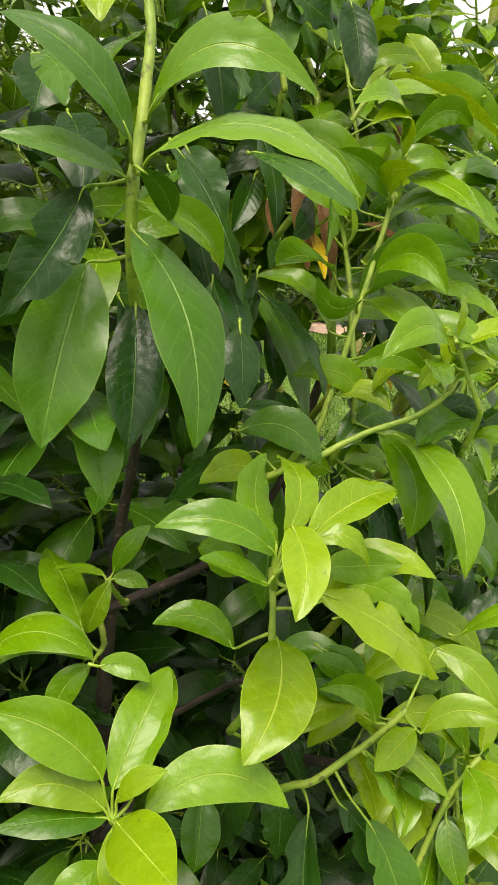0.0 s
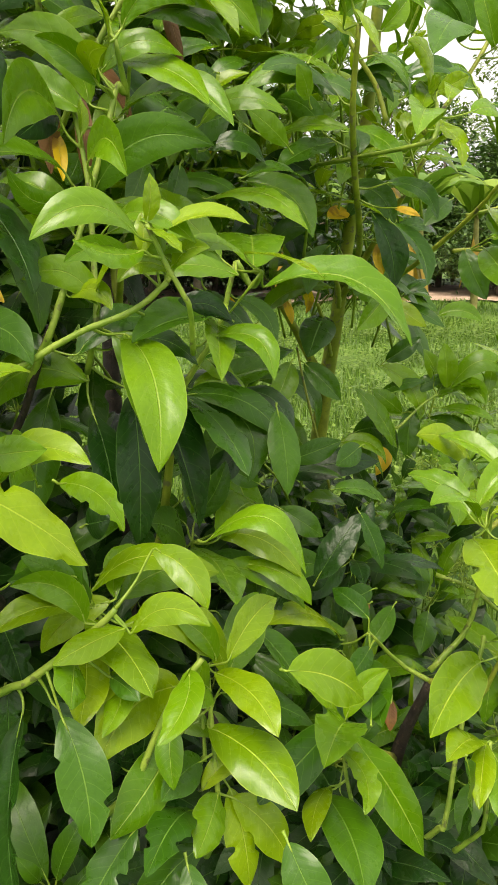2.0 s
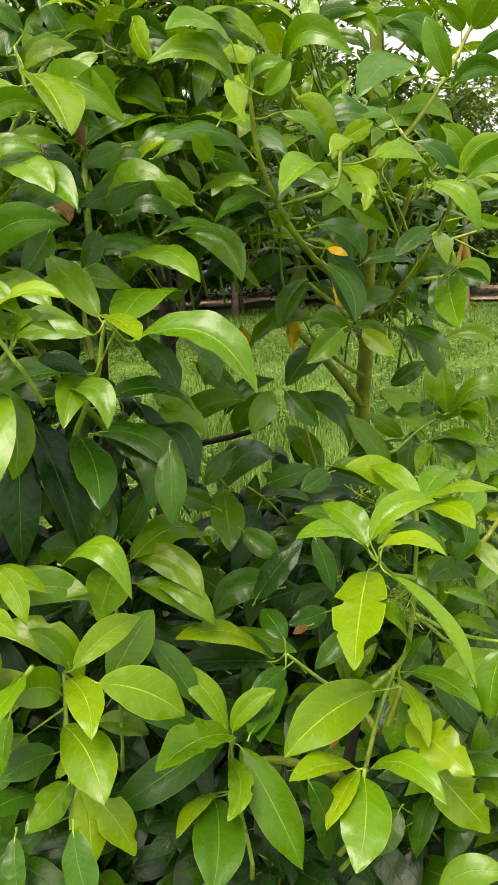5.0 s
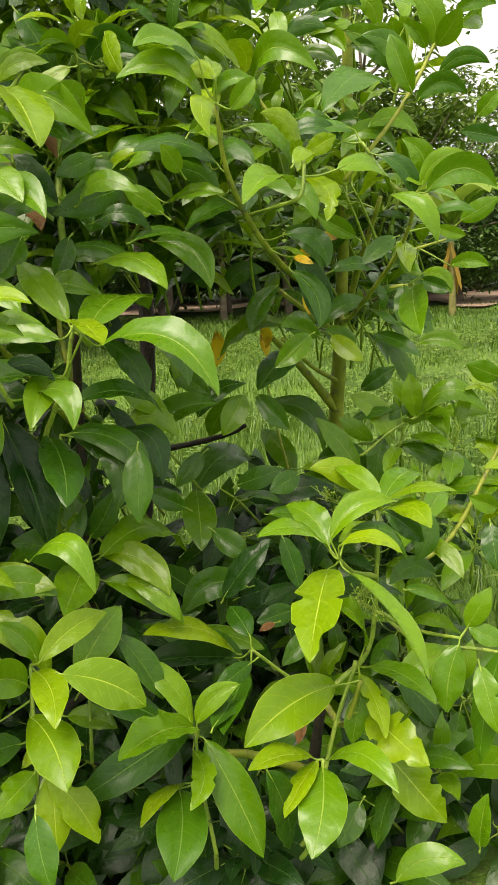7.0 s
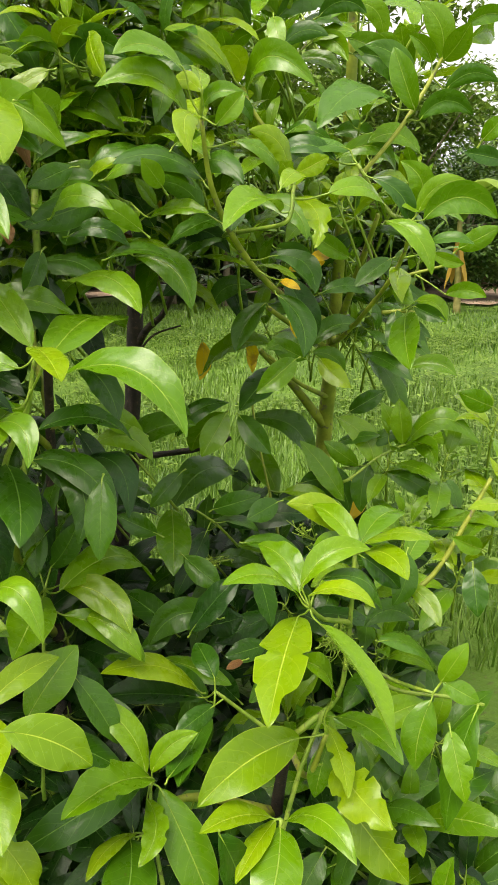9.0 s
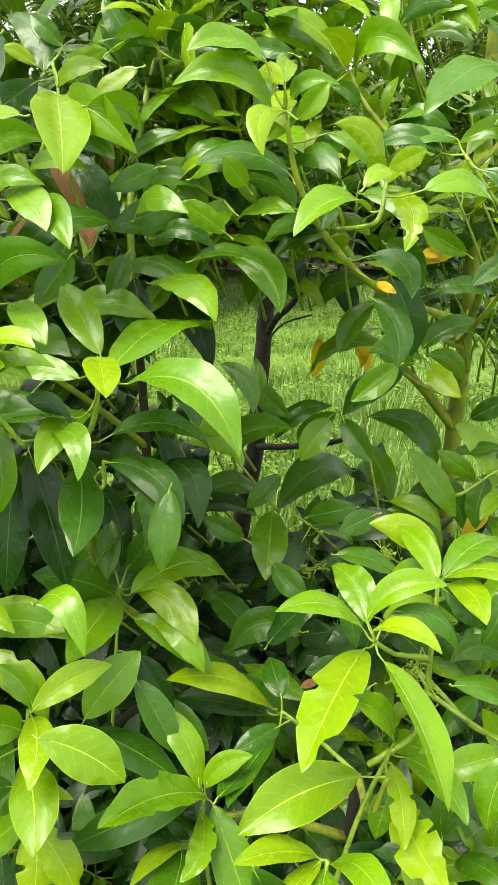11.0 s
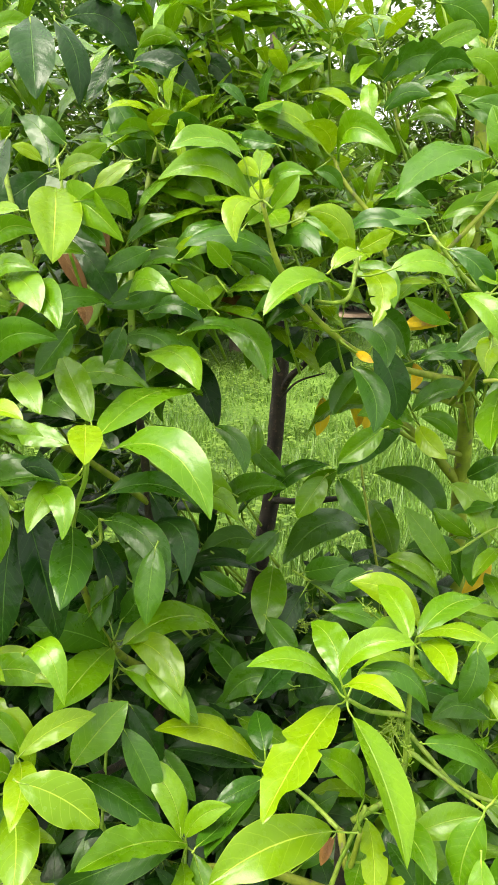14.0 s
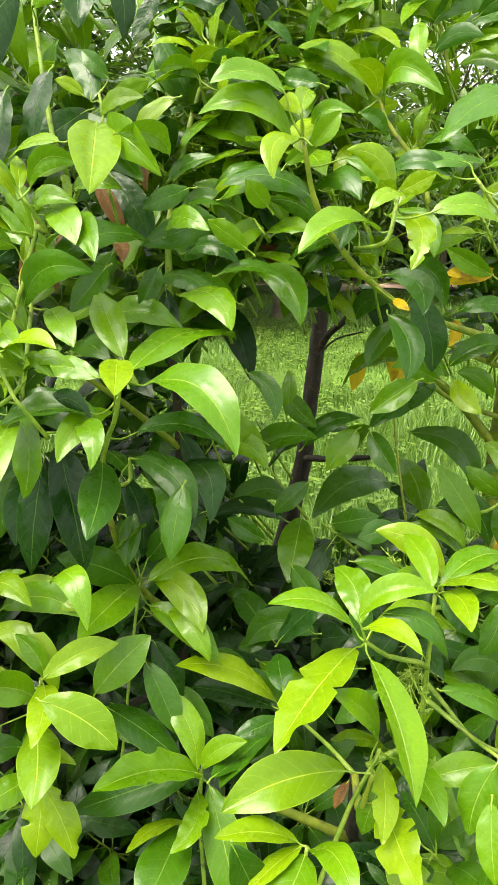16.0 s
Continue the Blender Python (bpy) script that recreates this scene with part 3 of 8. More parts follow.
# ---- the avocado trees ----
def draped_tree():
    a = Tree("young avocado tree with large drooping leaves and bright shoots", (-0.22, 1.2, 0))
    a.leaf("mature", (-0.114, 0.809, 1.505), (-0.139, 0.734, 1.321), 0.093, 0.06, 0, node=(-0.081, 0.818, 1.530), face=(0.36, -0.88, 0.31), bend=0.02)
    a.leaf("mature", (-0.053, 0.757, 1.536), (0.031, 0.657, 1.350), 0.081, 0.12, 0, node=(-0.056, 0.756, 1.537), face=(0.55, -0.61, 0.57), bend=-0.05)
    a.leaf("mature", (-0.048, 0.727, 1.612), (-0.161, 0.708, 1.711), 0.054, 0.15, 0, node=(-0.048, 0.728, 1.615), face=(0.55, -0.67, 0.50), bend=0.05)
    a.leaf("mature", (-0.059, 0.755, 1.584), (-0.170, 0.720, 1.614), 0.043, 0.09, 0, node=(-0.057, 0.756, 1.584), face=(0.38, -0.60, 0.71))
    a.leaf("fresh", (-0.032, 0.735, 1.640), (0.117, 0.721, 1.652), 0.054, 0.29, 0, node=(-0.032, 0.736, 1.643), face=(-0.11, -0.92, 0.37), bend=-0.17, bite=0.4)
    a.leaf("fresh", (-0.028, 0.712, 1.596), (0.160, 0.693, 1.567), 0.069, 0.22, 0, node=(-0.032, 0.712, 1.599), face=(0.09, -0.49, 0.87), bend=-0.04)
    a.leaf("mature", (0.032, 1.023, 1.651), (0.162, 0.901, 1.575), 0.069, 0.06, 0, node=(0.019, 1.042, 1.657), face=(0.13, -0.42, 0.90))
    a.leaf("fresh", (-0.047, 0.764, 1.563), (0.020, 0.845, 1.499), 0.045, 0.16, 0, node=(-0.052, 0.763, 1.562), face=(0.83, -0.53, 0.19), bend=-0.07)
    a.leaf("mature", (-0.034, 0.709, 1.586), (-0.020, 0.772, 1.547), 0.027, 0.06, 0, node=(-0.040, 0.705, 1.606), face=(0.52, -0.53, -0.67), bend=-0.11)
    a.leaf("old", (-0.100, 0.757, 1.575), (-0.160, 0.693, 1.452), 0.060, 0.06, 0, node=(-0.101, 0.770, 1.581), face=(0.48, -0.85, 0.21), bend=-0.03, bite=0.5)
    a.leaf("old", (-0.204, 1.009, 1.689), (-0.152, 0.906, 1.577), 0.067, 0.06, 0, node=(-0.178, 1.034, 1.712), face=(0.10, -0.71, 0.70), bend=-0.06, bite=0.6)
    a.leaf("old", (-0.065, 0.818, 1.464), (-0.056, 0.756, 1.321), 0.063, 0.06, 0, node=(-0.069, 0.832, 1.482), face=(0.24, -0.88, 0.40), bend=-0.02)
    a.leaf("mature", (-0.109, 0.813, 1.368), (-0.080, 0.761, 1.261), 0.054, 0.07, -8, node=(-0.117, 0.828, 1.386))
    a.leaf("mature", (0.020, 1.140, 1.490), (0.117, 1.074, 1.291), 0.075, 0.07, 25, node=(0.010, 1.153, 1.507), bend=-0.05)
    a.leaf("old", (0.052, 1.184, 1.440), (0.070, 1.131, 1.336), 0.050, 0.07, 12, node=(0.047, 1.200, 1.458))
    a.leaf("young", (-0.127, 0.887, 1.800), (-0.112, 0.845, 1.745), 0.041, 0.07, -6, node=(-0.133, 0.906, 1.816))
    a.leaf("old", (-0.253, 1.074, 1.770), (-0.254, 1.025, 1.691), 0.081, 0.07, 13, node=(-0.255, 1.091, 1.788), bite=0.4)
    a.leaf("old", (-0.063, 1.068, 1.662), (0.000, 1.020, 1.560), 0.066, 0.07, -35, node=(-0.075, 1.083, 1.678), bite=0.5)
    a.leaf("mature", (0.065, 1.124, 1.858), (0.059, 1.069, 1.754), 0.049, 0.07, -32, node=(0.063, 1.140, 1.876))
    a.leaf("old", (0.140, 1.243, 1.897), (0.164, 1.184, 1.762), 0.063, 0.07, -4, node=(0.134, 1.258, 1.916))
    a.leaf("brown", (0.077, 1.231, 1.643), (0.104, 1.173, 1.510), 0.037, 0.07, 0, node=(0.071, 1.246, 1.662))
    a.leaf("brown", (0.111, 1.284, 1.634), (0.139, 1.225, 1.495), 0.029, 0.07, -1, node=(0.105, 1.299, 1.652))
    a.leaf("fresh", (0.104, 0.709, 1.248), (0.080, 0.831, 1.309), 0.049, -0.09, 0, node=(0.103, 0.703, 1.219), face=(0.58, -0.27, 0.77), bend=-0.08)
    a.leaf("young", (0.112, 0.711, 1.256), (0.094, 0.809, 1.312), 0.041, 0.18, 0, node=(0.103, 0.704, 1.224), face=(0.44, -0.39, 0.81), bend=0.10)
    a.leaf("young", (0.133, 0.713, 1.257), (0.225, 0.824, 1.280), 0.052, 0.08, 0, node=(0.106, 0.704, 1.225), face=(0.22, -0.37, 0.90), bend=-0.02)
    a.leaf("young", (0.131, 0.713, 1.251), (0.194, 0.727, 1.225), 0.025, 0.26, 0, node=(0.106, 0.704, 1.225), face=(0.40, -0.70, 0.59), bend=-0.21)
    a.leaf("young", (0.116, 0.714, 1.266), (0.128, 0.628, 1.209), 0.046, 0.06, 0, node=(0.105, 0.705, 1.227), face=(-0.05, -0.56, 0.83), bend=-0.12)
    a.leaf("fresh", (0.104, 0.707, 1.238), (-0.007, 0.672, 1.270), 0.043, 0.15, 0, node=(0.100, 0.703, 1.222), face=(0.39, -0.70, 0.60), bend=0.12)
    a.leaf("fresh", (0.098, 0.700, 1.211), (0.040, 0.640, 1.255), 0.034, 0.03, 0, node=(0.101, 0.700, 1.208), face=(0.66, -0.08, 0.75))
    a.leaf("young", (0.105, 0.818, 1.096), (0.084, 0.678, 1.027), 0.085, 0.06, 0, node=(0.101, 0.818, 1.099), face=(0.14, -0.46, 0.88), bend=-0.11)
    a.leaf("fresh", (0.057, 0.810, 1.082), (-0.034, 0.791, 1.113), 0.039, 0.06, 0, node=(0.098, 0.817, 1.096), face=(0.31, -0.86, 0.41), bend=0.23)
    a.leaf("fresh", (0.147, 0.840, 1.177), (0.238, 0.822, 1.196), 0.043, 0.07, -35, node=(0.101, 0.829, 1.147))
    a.leaf("young", (0.147, 0.740, 1.190), (0.286, 0.800, 1.075), 0.072, 0.09, 0, node=(0.105, 0.740, 1.190), face=(0.60, -0.40, 0.69), bite=0.4)
    a.leaf("fresh", (0.183, 0.959, 1.112), (0.280, 0.927, 1.065), 0.044, 0.06, 0, node=(0.161, 0.972, 1.124), face=(-0.10, -0.91, 0.41), bend=-0.18, bite=0.7)
    a.leaf("fresh", (0.233, 0.900, 0.950), (0.157, 0.861, 1.012), 0.041, 0.06, 0, node=(0.252, 0.900, 0.944), face=(0.56, -0.81, 0.17), bend=0.24)
    a.leaf("young", (0.284, 0.903, 0.946), (0.228, 0.814, 0.941), 0.042, 0.06, 0, node=(0.268, 0.907, 0.966), face=(0.40, -0.30, 0.87))
    a.leaf("young", (0.291, 0.903, 0.939), (0.397, 0.889, 0.966), 0.043, 0.06, 0, node=(0.272, 0.907, 0.964), face=(-0.25, -0.83, 0.51), bend=-0.23)
    a.leaf("fresh", (0.243, 0.943, 0.855), (0.269, 0.846, 0.827), 0.048, 0.06, 0, node=(0.223, 0.945, 0.877), face=(-0.29, -0.35, 0.89), bend=-0.24)
    a.leaf("mature", (0.210, 0.936, 0.993), (0.147, 0.912, 1.028), 0.033, 0.07, 32, node=(0.222, 0.949, 0.987))
    a.leaf("fresh", (0.358, 0.924, 0.882), (0.347, 0.825, 0.841), 0.049, 0.06, 0, node=(0.382, 0.931, 0.898), face=(-0.17, -0.37, 0.91), bend=-0.16)
    a.leaf("fresh", (0.336, 0.908, 0.816), (0.352, 0.864, 0.750), 0.042, 0.07, -28, node=(0.330, 0.926, 0.832))
    a.leaf("young", (0.307, 0.953, 1.032), (0.387, 0.917, 0.973), 0.045, 0.05, -26, node=(0.274, 0.937, 0.972), bend=-0.14)
    a.leaf("fresh", (-0.046, 0.676, 0.985), (-0.013, 0.787, 1.065), 0.059, 0.06, 0, node=(-0.044, 0.671, 0.960), face=(0.27, -0.62, 0.74), bend=-0.02)
    a.leaf("fresh", (-0.021, 0.680, 0.992), (-0.017, 0.815, 1.046), 0.061, 0.07, 32, node=(-0.044, 0.671, 0.960))
    a.leaf("fresh", (-0.058, 0.677, 0.996), (-0.169, 0.653, 1.075), 0.063, 0.06, 0, node=(-0.044, 0.671, 0.960), face=(0.48, -0.75, 0.45), bend=0.11)
    a.leaf("young", (-0.053, 0.671, 0.965), (-0.150, 0.636, 0.989), 0.046, 0.06, 0, node=(-0.045, 0.670, 0.958), face=(0.41, -0.70, 0.59), bend=0.19)
    a.leaf("young", (-0.042, 0.674, 0.974), (0.012, 0.664, 1.023), 0.027, 0.10, 0, node=(-0.044, 0.670, 0.958), face=(-0.56, -0.67, 0.49), bend=-0.05)
    a.leaf("fresh", (-0.013, 0.675, 0.964), (0.132, 0.708, 0.962), 0.060, 0.06, 0, node=(-0.044, 0.670, 0.957), face=(0.18, -0.76, 0.62), bend=-0.23)
    a.leaf("young", (-0.041, 0.669, 0.952), (-0.001, 0.628, 0.886), 0.066, 0.07, -9, node=(-0.044, 0.670, 0.956))
    a.leaf("mature", (-0.050, 0.670, 0.957), (-0.151, 0.630, 0.962), 0.039, 0.07, 0, node=(-0.046, 0.667, 0.946), face=(0.18, -0.34, 0.92))
    a.leaf("fresh", (-0.050, 0.660, 0.912), (-0.094, 0.620, 0.893), 0.038, 0.07, 8, node=(-0.042, 0.664, 0.929))
    a.leaf("fresh", (-0.117, 0.923, 1.114), (-0.066, 0.913, 1.187), 0.032, 0.09, 0, node=(-0.124, 0.919, 1.103), face=(-0.37, -0.92, 0.14), bend=-0.04)
    a.leaf("fresh", (-0.117, 0.921, 1.106), (-0.071, 0.923, 1.097), 0.024, 0.06, 0, node=(-0.124, 0.919, 1.103), face=(0.12, -0.90, 0.42), bend=-0.12)
    a.leaf("fresh", (-0.128, 0.920, 1.110), (-0.210, 0.965, 1.097), 0.034, 0.02, 0, node=(-0.124, 0.920, 1.104), face=(-0.14, 0.03, 0.99))
    a.leaf("fresh", (-0.153, 0.914, 1.029), (-0.257, 1.051, 1.090), 0.066, 0.05, 0, node=(-0.140, 0.912, 1.009), face=(0.30, -0.19, 0.94))
    a.leaf("young", (-0.120, 0.920, 1.103), (-0.149, 0.915, 1.029), 0.034, 0.06, 0, node=(-0.124, 0.919, 1.103), face=(0.12, -0.99, 0.02), bend=0.04)
    a.leaf("fresh", (-0.272, 0.846, 1.005), (-0.116, 0.838, 1.038), 0.067, 0.20, 15, node=(-0.293, 0.855, 1.003), bend=-0.13)
    a.leaf("fresh", (-0.128, 0.862, 1.013), (-0.166, 0.842, 0.944), 0.040, 0.06, 0, node=(-0.129, 0.873, 1.029), face=(0.12, -0.97, 0.21), bend=0.17)
    a.leaf("fresh", (-0.081, 0.744, 1.082), (-0.025, 0.745, 1.069), 0.028, 0.06, 0, node=(-0.098, 0.752, 1.092), face=(0.15, -0.85, 0.51), bend=-0.15)
    a.leaf("old", (0.054, 1.024, 1.265), (-0.084, 1.074, 1.166), 0.074, 0.05, -1, node=(0.065, 1.027, 1.277), bend=0.04)
    a.leaf("old", (0.027, 1.034, 1.320), (0.112, 1.030, 1.267), 0.042, 0.05, -27, node=(0.009, 1.043, 1.332), bend=-0.19)
    a.leaf("fresh", (0.242, 1.066, 1.293), (0.330, 0.923, 1.145), 0.080, 0.16, 0, node=(0.211, 1.064, 1.295), face=(0.39, -0.53, 0.75), bend=-0.05)
    a.leaf("mature", (0.414, 1.307, 1.145), (0.441, 1.250, 1.015), 0.061, 0.07, 10, node=(0.408, 1.322, 1.163))
    a.leaf("young", (0.211, 1.104, 1.611), (0.243, 1.051, 1.641), 0.037, 0.06, 0, node=(0.211, 1.103, 1.607), face=(-0.54, -0.64, -0.55), bend=-0.29)
    a.leaf("fresh", (0.211, 1.103, 1.609), (0.138, 1.078, 1.666), 0.038, 0.06, 0, node=(0.211, 1.104, 1.611), face=(0.13, -0.96, -0.26), bend=0.12)
    a.leaf("fresh", (0.198, 1.080, 1.509), (0.283, 0.991, 1.487), 0.052, 0.06, 0, node=(0.185, 1.073, 1.482), face=(-0.70, -0.70, 0.15), bend=-0.30)
    a.leaf("fresh", (0.182, 1.071, 1.475), (0.122, 1.007, 1.502), 0.034, 0.06, 0, node=(0.183, 1.068, 1.464), face=(0.64, -0.72, -0.28), bend=-0.28)
    a.leaf("fresh", (0.223, 1.055, 1.424), (0.354, 1.033, 1.410), 0.048, 0.24, 0, node=(0.164, 1.044, 1.402), face=(-0.03, -0.65, 0.76), bend=-0.09)
    a.leaf("young", (0.296, 1.055, 1.393), (0.207, 1.065, 1.349), 0.042, 0.15, 2, node=(0.309, 1.051, 1.370), bend=0.18)
    a.leaf("young", (0.317, 1.055, 1.385), (0.287, 1.022, 1.442), 0.026, -0.03, 0, node=(0.311, 1.049, 1.362), face=(0.69, -0.73, -0.06), bend=-0.05)
    a.leaf("young", (0.313, 1.052, 1.376), (0.260, 1.004, 1.364), 0.034, 0.06, 0, node=(0.314, 1.050, 1.363), face=(0.59, -0.73, 0.36), bend=0.24)
    a.leaf("young", (0.318, 1.053, 1.378), (0.371, 1.033, 1.405), 0.027, 0.06, 0, node=(0.314, 1.050, 1.363), face=(-0.36, -0.93, 0.02), bend=-0.18)
    a.leaf("young", (0.161, 1.082, 1.341), (0.231, 1.054, 1.326), 0.032, 0.05, -37, node=(0.142, 1.096, 1.346), bend=-0.25)
    a.leaf("fresh", (0.197, 1.317, 1.750), (0.392, 1.295, 1.701), 0.073, 0.16, 0, node=(0.128, 1.303, 1.713), face=(-0.11, -0.99, 0.02), bend=-0.25)
    a.leaf("mature", (0.206, 1.319, 1.748), (0.349, 1.289, 1.695), 0.056, 0.17, 0, node=(0.168, 1.327, 1.754), face=(0.05, -0.81, 0.59), bend=-0.05)
    a.leaf("fresh", (0.272, 1.395, 1.603), (0.419, 1.381, 1.611), 0.053, 0.21, 0, node=(0.246, 1.406, 1.612), face=(-0.11, -0.86, 0.51), bend=-0.11)
    a.leaf("young", (0.167, 1.325, 1.794), (0.301, 1.293, 1.733), 0.063, 0.10, -7, node=(0.148, 1.337, 1.803), bend=-0.15)
    a.leaf("young", (0.245, 1.450, 1.860), (0.170, 1.399, 1.802), 0.045, 0.07, 25, node=(0.254, 1.467, 1.872))
    a.leaf("young", (0.249, 1.573, 1.949), (0.313, 1.527, 1.852), 0.062, 0.07, -56, node=(0.236, 1.588, 1.965))
    a.leaf("mature", (0.419, 1.679, 1.890), (0.335, 1.645, 1.911), 0.039, 0.07, 42, node=(0.432, 1.694, 1.888))
    a.leaf("old", (0.156, 0.865, 0.836), (0.177, 0.776, 0.608), 0.075, 0.07, -52, node=(0.151, 0.880, 0.855), bite=0.7)
    a.leaf("mature", (0.226, 0.831, 0.861), (0.279, 0.773, 0.735), 0.066, 0.06, 0, node=(0.201, 0.845, 0.889), face=(0.39, -0.76, 0.51), bend=-0.06, bite=0.6)
    a.leaf("old", (0.083, 0.872, 0.904), (0.019, 0.945, 0.695), 0.075, 0.07, -30, node=(0.085, 0.874, 0.923), bite=0.6)
    a.leaf("mature", (0.306, 0.852, 0.701), (0.249, 0.786, 0.601), 0.056, 0.07, -18, node=(0.311, 0.869, 0.716), bite=0.8)
    a.leaf("mature", (0.499, 0.836, 0.722), (0.553, 0.793, 0.648), 0.057, 0.07, -22, node=(0.487, 0.851, 0.737))
    a.leaf("old", (0.186, 1.027, 1.031), (0.231, 1.007, 1.049), 0.051, 0.07, -47, node=(0.168, 1.041, 1.026))
    a.leaf("mature", (0.029, 1.020, 1.293), (0.141, 0.997, 1.259), 0.057, 0.05, -42, node=(0.009, 1.031, 1.300), bend=-0.25)
    a.leaf("old", (-0.004, 0.969, 1.514), (0.044, 0.918, 1.413), 0.051, 0.07, 21, node=(-0.014, 0.985, 1.531))
    a.leaf("old", (0.037, 0.904, 1.441), (0.048, 0.851, 1.354), 0.049, 0.07, 8, node=(0.032, 0.921, 1.458))
    a.leaf("mature", (0.370, 0.850, 0.656), (0.407, 0.807, 0.589), 0.039, 0.07, -14, node=(0.360, 0.867, 0.671), bite=0.7)
    a.leaf("old", (0.090, 0.934, 0.936), (0.149, 0.888, 0.849), 0.048, 0.07, 22, node=(0.078, 0.949, 0.951), bite=0.5)
    a.leaf("mature", (0.014, 0.892, 0.824), (0.015, 0.841, 0.747), 0.057, 0.07, 8, node=(0.011, 0.910, 0.841))
    a.leaf("yellow", (-0.066, 1.233, 1.364), (-0.002, 1.201, 1.324), 0.023, 0.07, -10, node=(-0.083, 1.248, 1.374))
    a.leaf("fresh", (0.354, 1.047, 1.009), (0.496, 1.031, 0.978), 0.052, 0.35, 0, node=(0.328, 1.064, 1.040), face=(0.13, -0.47, 0.87), bend=-0.21)
    a.leaf("mature", (0.088, 0.991, 0.955), (0.206, 0.979, 0.960), 0.050, 0.21, 0, node=(0.067, 1.001, 0.956), bend=-0.24)
    a.leaf("old", (-0.063, 0.984, 1.651), (0.039, 0.923, 1.466), 0.075, 0.07, 31, node=(-0.074, 0.997, 1.669), bite=0.6)
    a.leaf("old", (0.021, 1.152, 1.638), (-0.001, 1.096, 1.557), 0.042, 0.07, 20, node=(0.021, 1.170, 1.655))
    a.leaf("yellow", (0.104, 1.200, 1.568), (0.130, 1.155, 1.498), 0.021, 0.07, 5, node=(0.096, 1.218, 1.584))
    a.leaf("brown", (0.033, 1.253, 1.617), (0.046, 1.210, 1.561), 0.022, 0.07, 17, node=(0.026, 1.272, 1.632))
    a.leaf("mature", (-0.012, 1.004, 1.489), (-0.003, 0.941, 1.360), 0.060, 0.07, -29, node=(-0.016, 1.019, 1.507))
    a.leaf("old", (0.040, 1.063, 1.481), (0.142, 1.015, 1.349), 0.073, 0.06, 29, node=(0.026, 1.076, 1.497), bite=0.5, bend=-0.04)
    a.leaf("old", (-0.005, 1.105, 1.470), (0.002, 1.044, 1.353), 0.056, 0.07, -38, node=(-0.008, 1.121, 1.488))
    a.leaf("old", (-0.140, 1.027, 1.461), (-0.091, 0.976, 1.353), 0.054, 0.07, 18, node=(-0.149, 1.042, 1.478))
    a.leaf("old", (0.061, 1.136, 1.346), (0.042, 1.074, 1.238), 0.053, 0.07, -25, node=(0.061, 1.153, 1.364), bite=0.4)
    a.leaf("fresh", (0.211, 1.169, 1.581), (0.377, 1.161, 1.562), 0.070, 0.17, -4, node=(0.190, 1.178, 1.585), bend=-0.23)
    a.leaf("fresh", (0.371, 1.572, 1.604), (0.506, 1.563, 1.610), 0.049, 0.11, 0, node=(0.341, 1.590, 1.662), face=(-0.07, -0.65, 0.76), bend=-0.02)
    a.leaf("mature", (0.371, 1.693, 1.682), (0.522, 1.684, 1.668), 0.064, 0.15, -13, node=(0.350, 1.702, 1.686), bend=-0.25)
    a.leaf("fresh", (0.278, 1.419, 1.488), (0.451, 1.402, 1.432), 0.075, 0.15, 9, node=(0.258, 1.428, 1.496), bend=-0.13)
    a.leaf("young", (0.270, 1.173, 1.758), (0.187, 1.121, 1.732), 0.043, 0.09, 1, node=(0.282, 1.190, 1.765), bend=0.15)
    a.leaf("mature", (0.285, 1.335, 1.149), (0.369, 1.283, 1.021), 0.068, 0.12, -10, node=(0.273, 1.349, 1.166), bend=-0.25)
    a.leaf("old", (0.284, 1.385, 1.142), (0.434, 1.355, 1.058), 0.073, 0.29, 19, node=(0.265, 1.396, 1.152), bend=-0.19)
    a.leaf("fresh", (0.348, 1.119, 1.283), (0.443, 1.088, 1.230), 0.047, 0.18, -1, node=(0.338, 1.126, 1.314), bend=-0.25)
    a.leaf("old", (0.171, 1.114, 1.170), (0.220, 1.054, 1.037), 0.065, 0.07, 25, node=(0.162, 1.129, 1.187))
    a.leaf("young", (0.153, 0.840, 1.136), (0.280, 0.839, 1.176), 0.056, 0.17, 1, node=(0.133, 0.848, 1.132), bend=-0.20)
    a.leaf("mature", (0.028, 1.121, 1.282), (0.119, 1.094, 1.243), 0.043, 0.05, -5, node=(0.009, 1.134, 1.290), bend=-0.08)
    a.leaf("mature", (0.254, 1.303, 1.048), (0.289, 1.252, 0.952), 0.048, 0.07, 21, node=(0.245, 1.319, 1.065))
    a.leaf("mature", (0.053, 1.649, 1.861), (-0.063, 1.642, 2.005), 0.066, 0.07, 0, node=(0.064, 1.650, 1.841), face=(0.63, -0.61, 0.47), bend=0.03)
    a.leaf("fresh", (0.154, 1.283, 1.741), (0.095, 1.219, 1.710), 0.033, 0.11, 0, node=(0.166, 1.296, 1.741), face=(0.59, -0.72, 0.35), bend=0.04)
    a.leaf("old", (0.218, 1.434, 1.496), (0.223, 1.397, 1.363), 0.061, 0.06, 0, node=(0.217, 1.439, 1.507), face=(0.78, -0.59, 0.20), bend=-0.08)
    a.leaf("young", (0.198, 1.051, 0.947), (0.360, 1.098, 0.940), 0.070, 0.06, 0, node=(0.181, 1.046, 0.941), face=(0.24, -0.74, 0.63), bend=-0.05)
    a.leaf("fresh", (0.101, 1.632, 1.828), (0.244, 1.686, 1.772), 0.058, 0.15, 0, node=(0.086, 1.626, 1.828), face=(0.37, -0.93, 0.06), bend=-0.29)
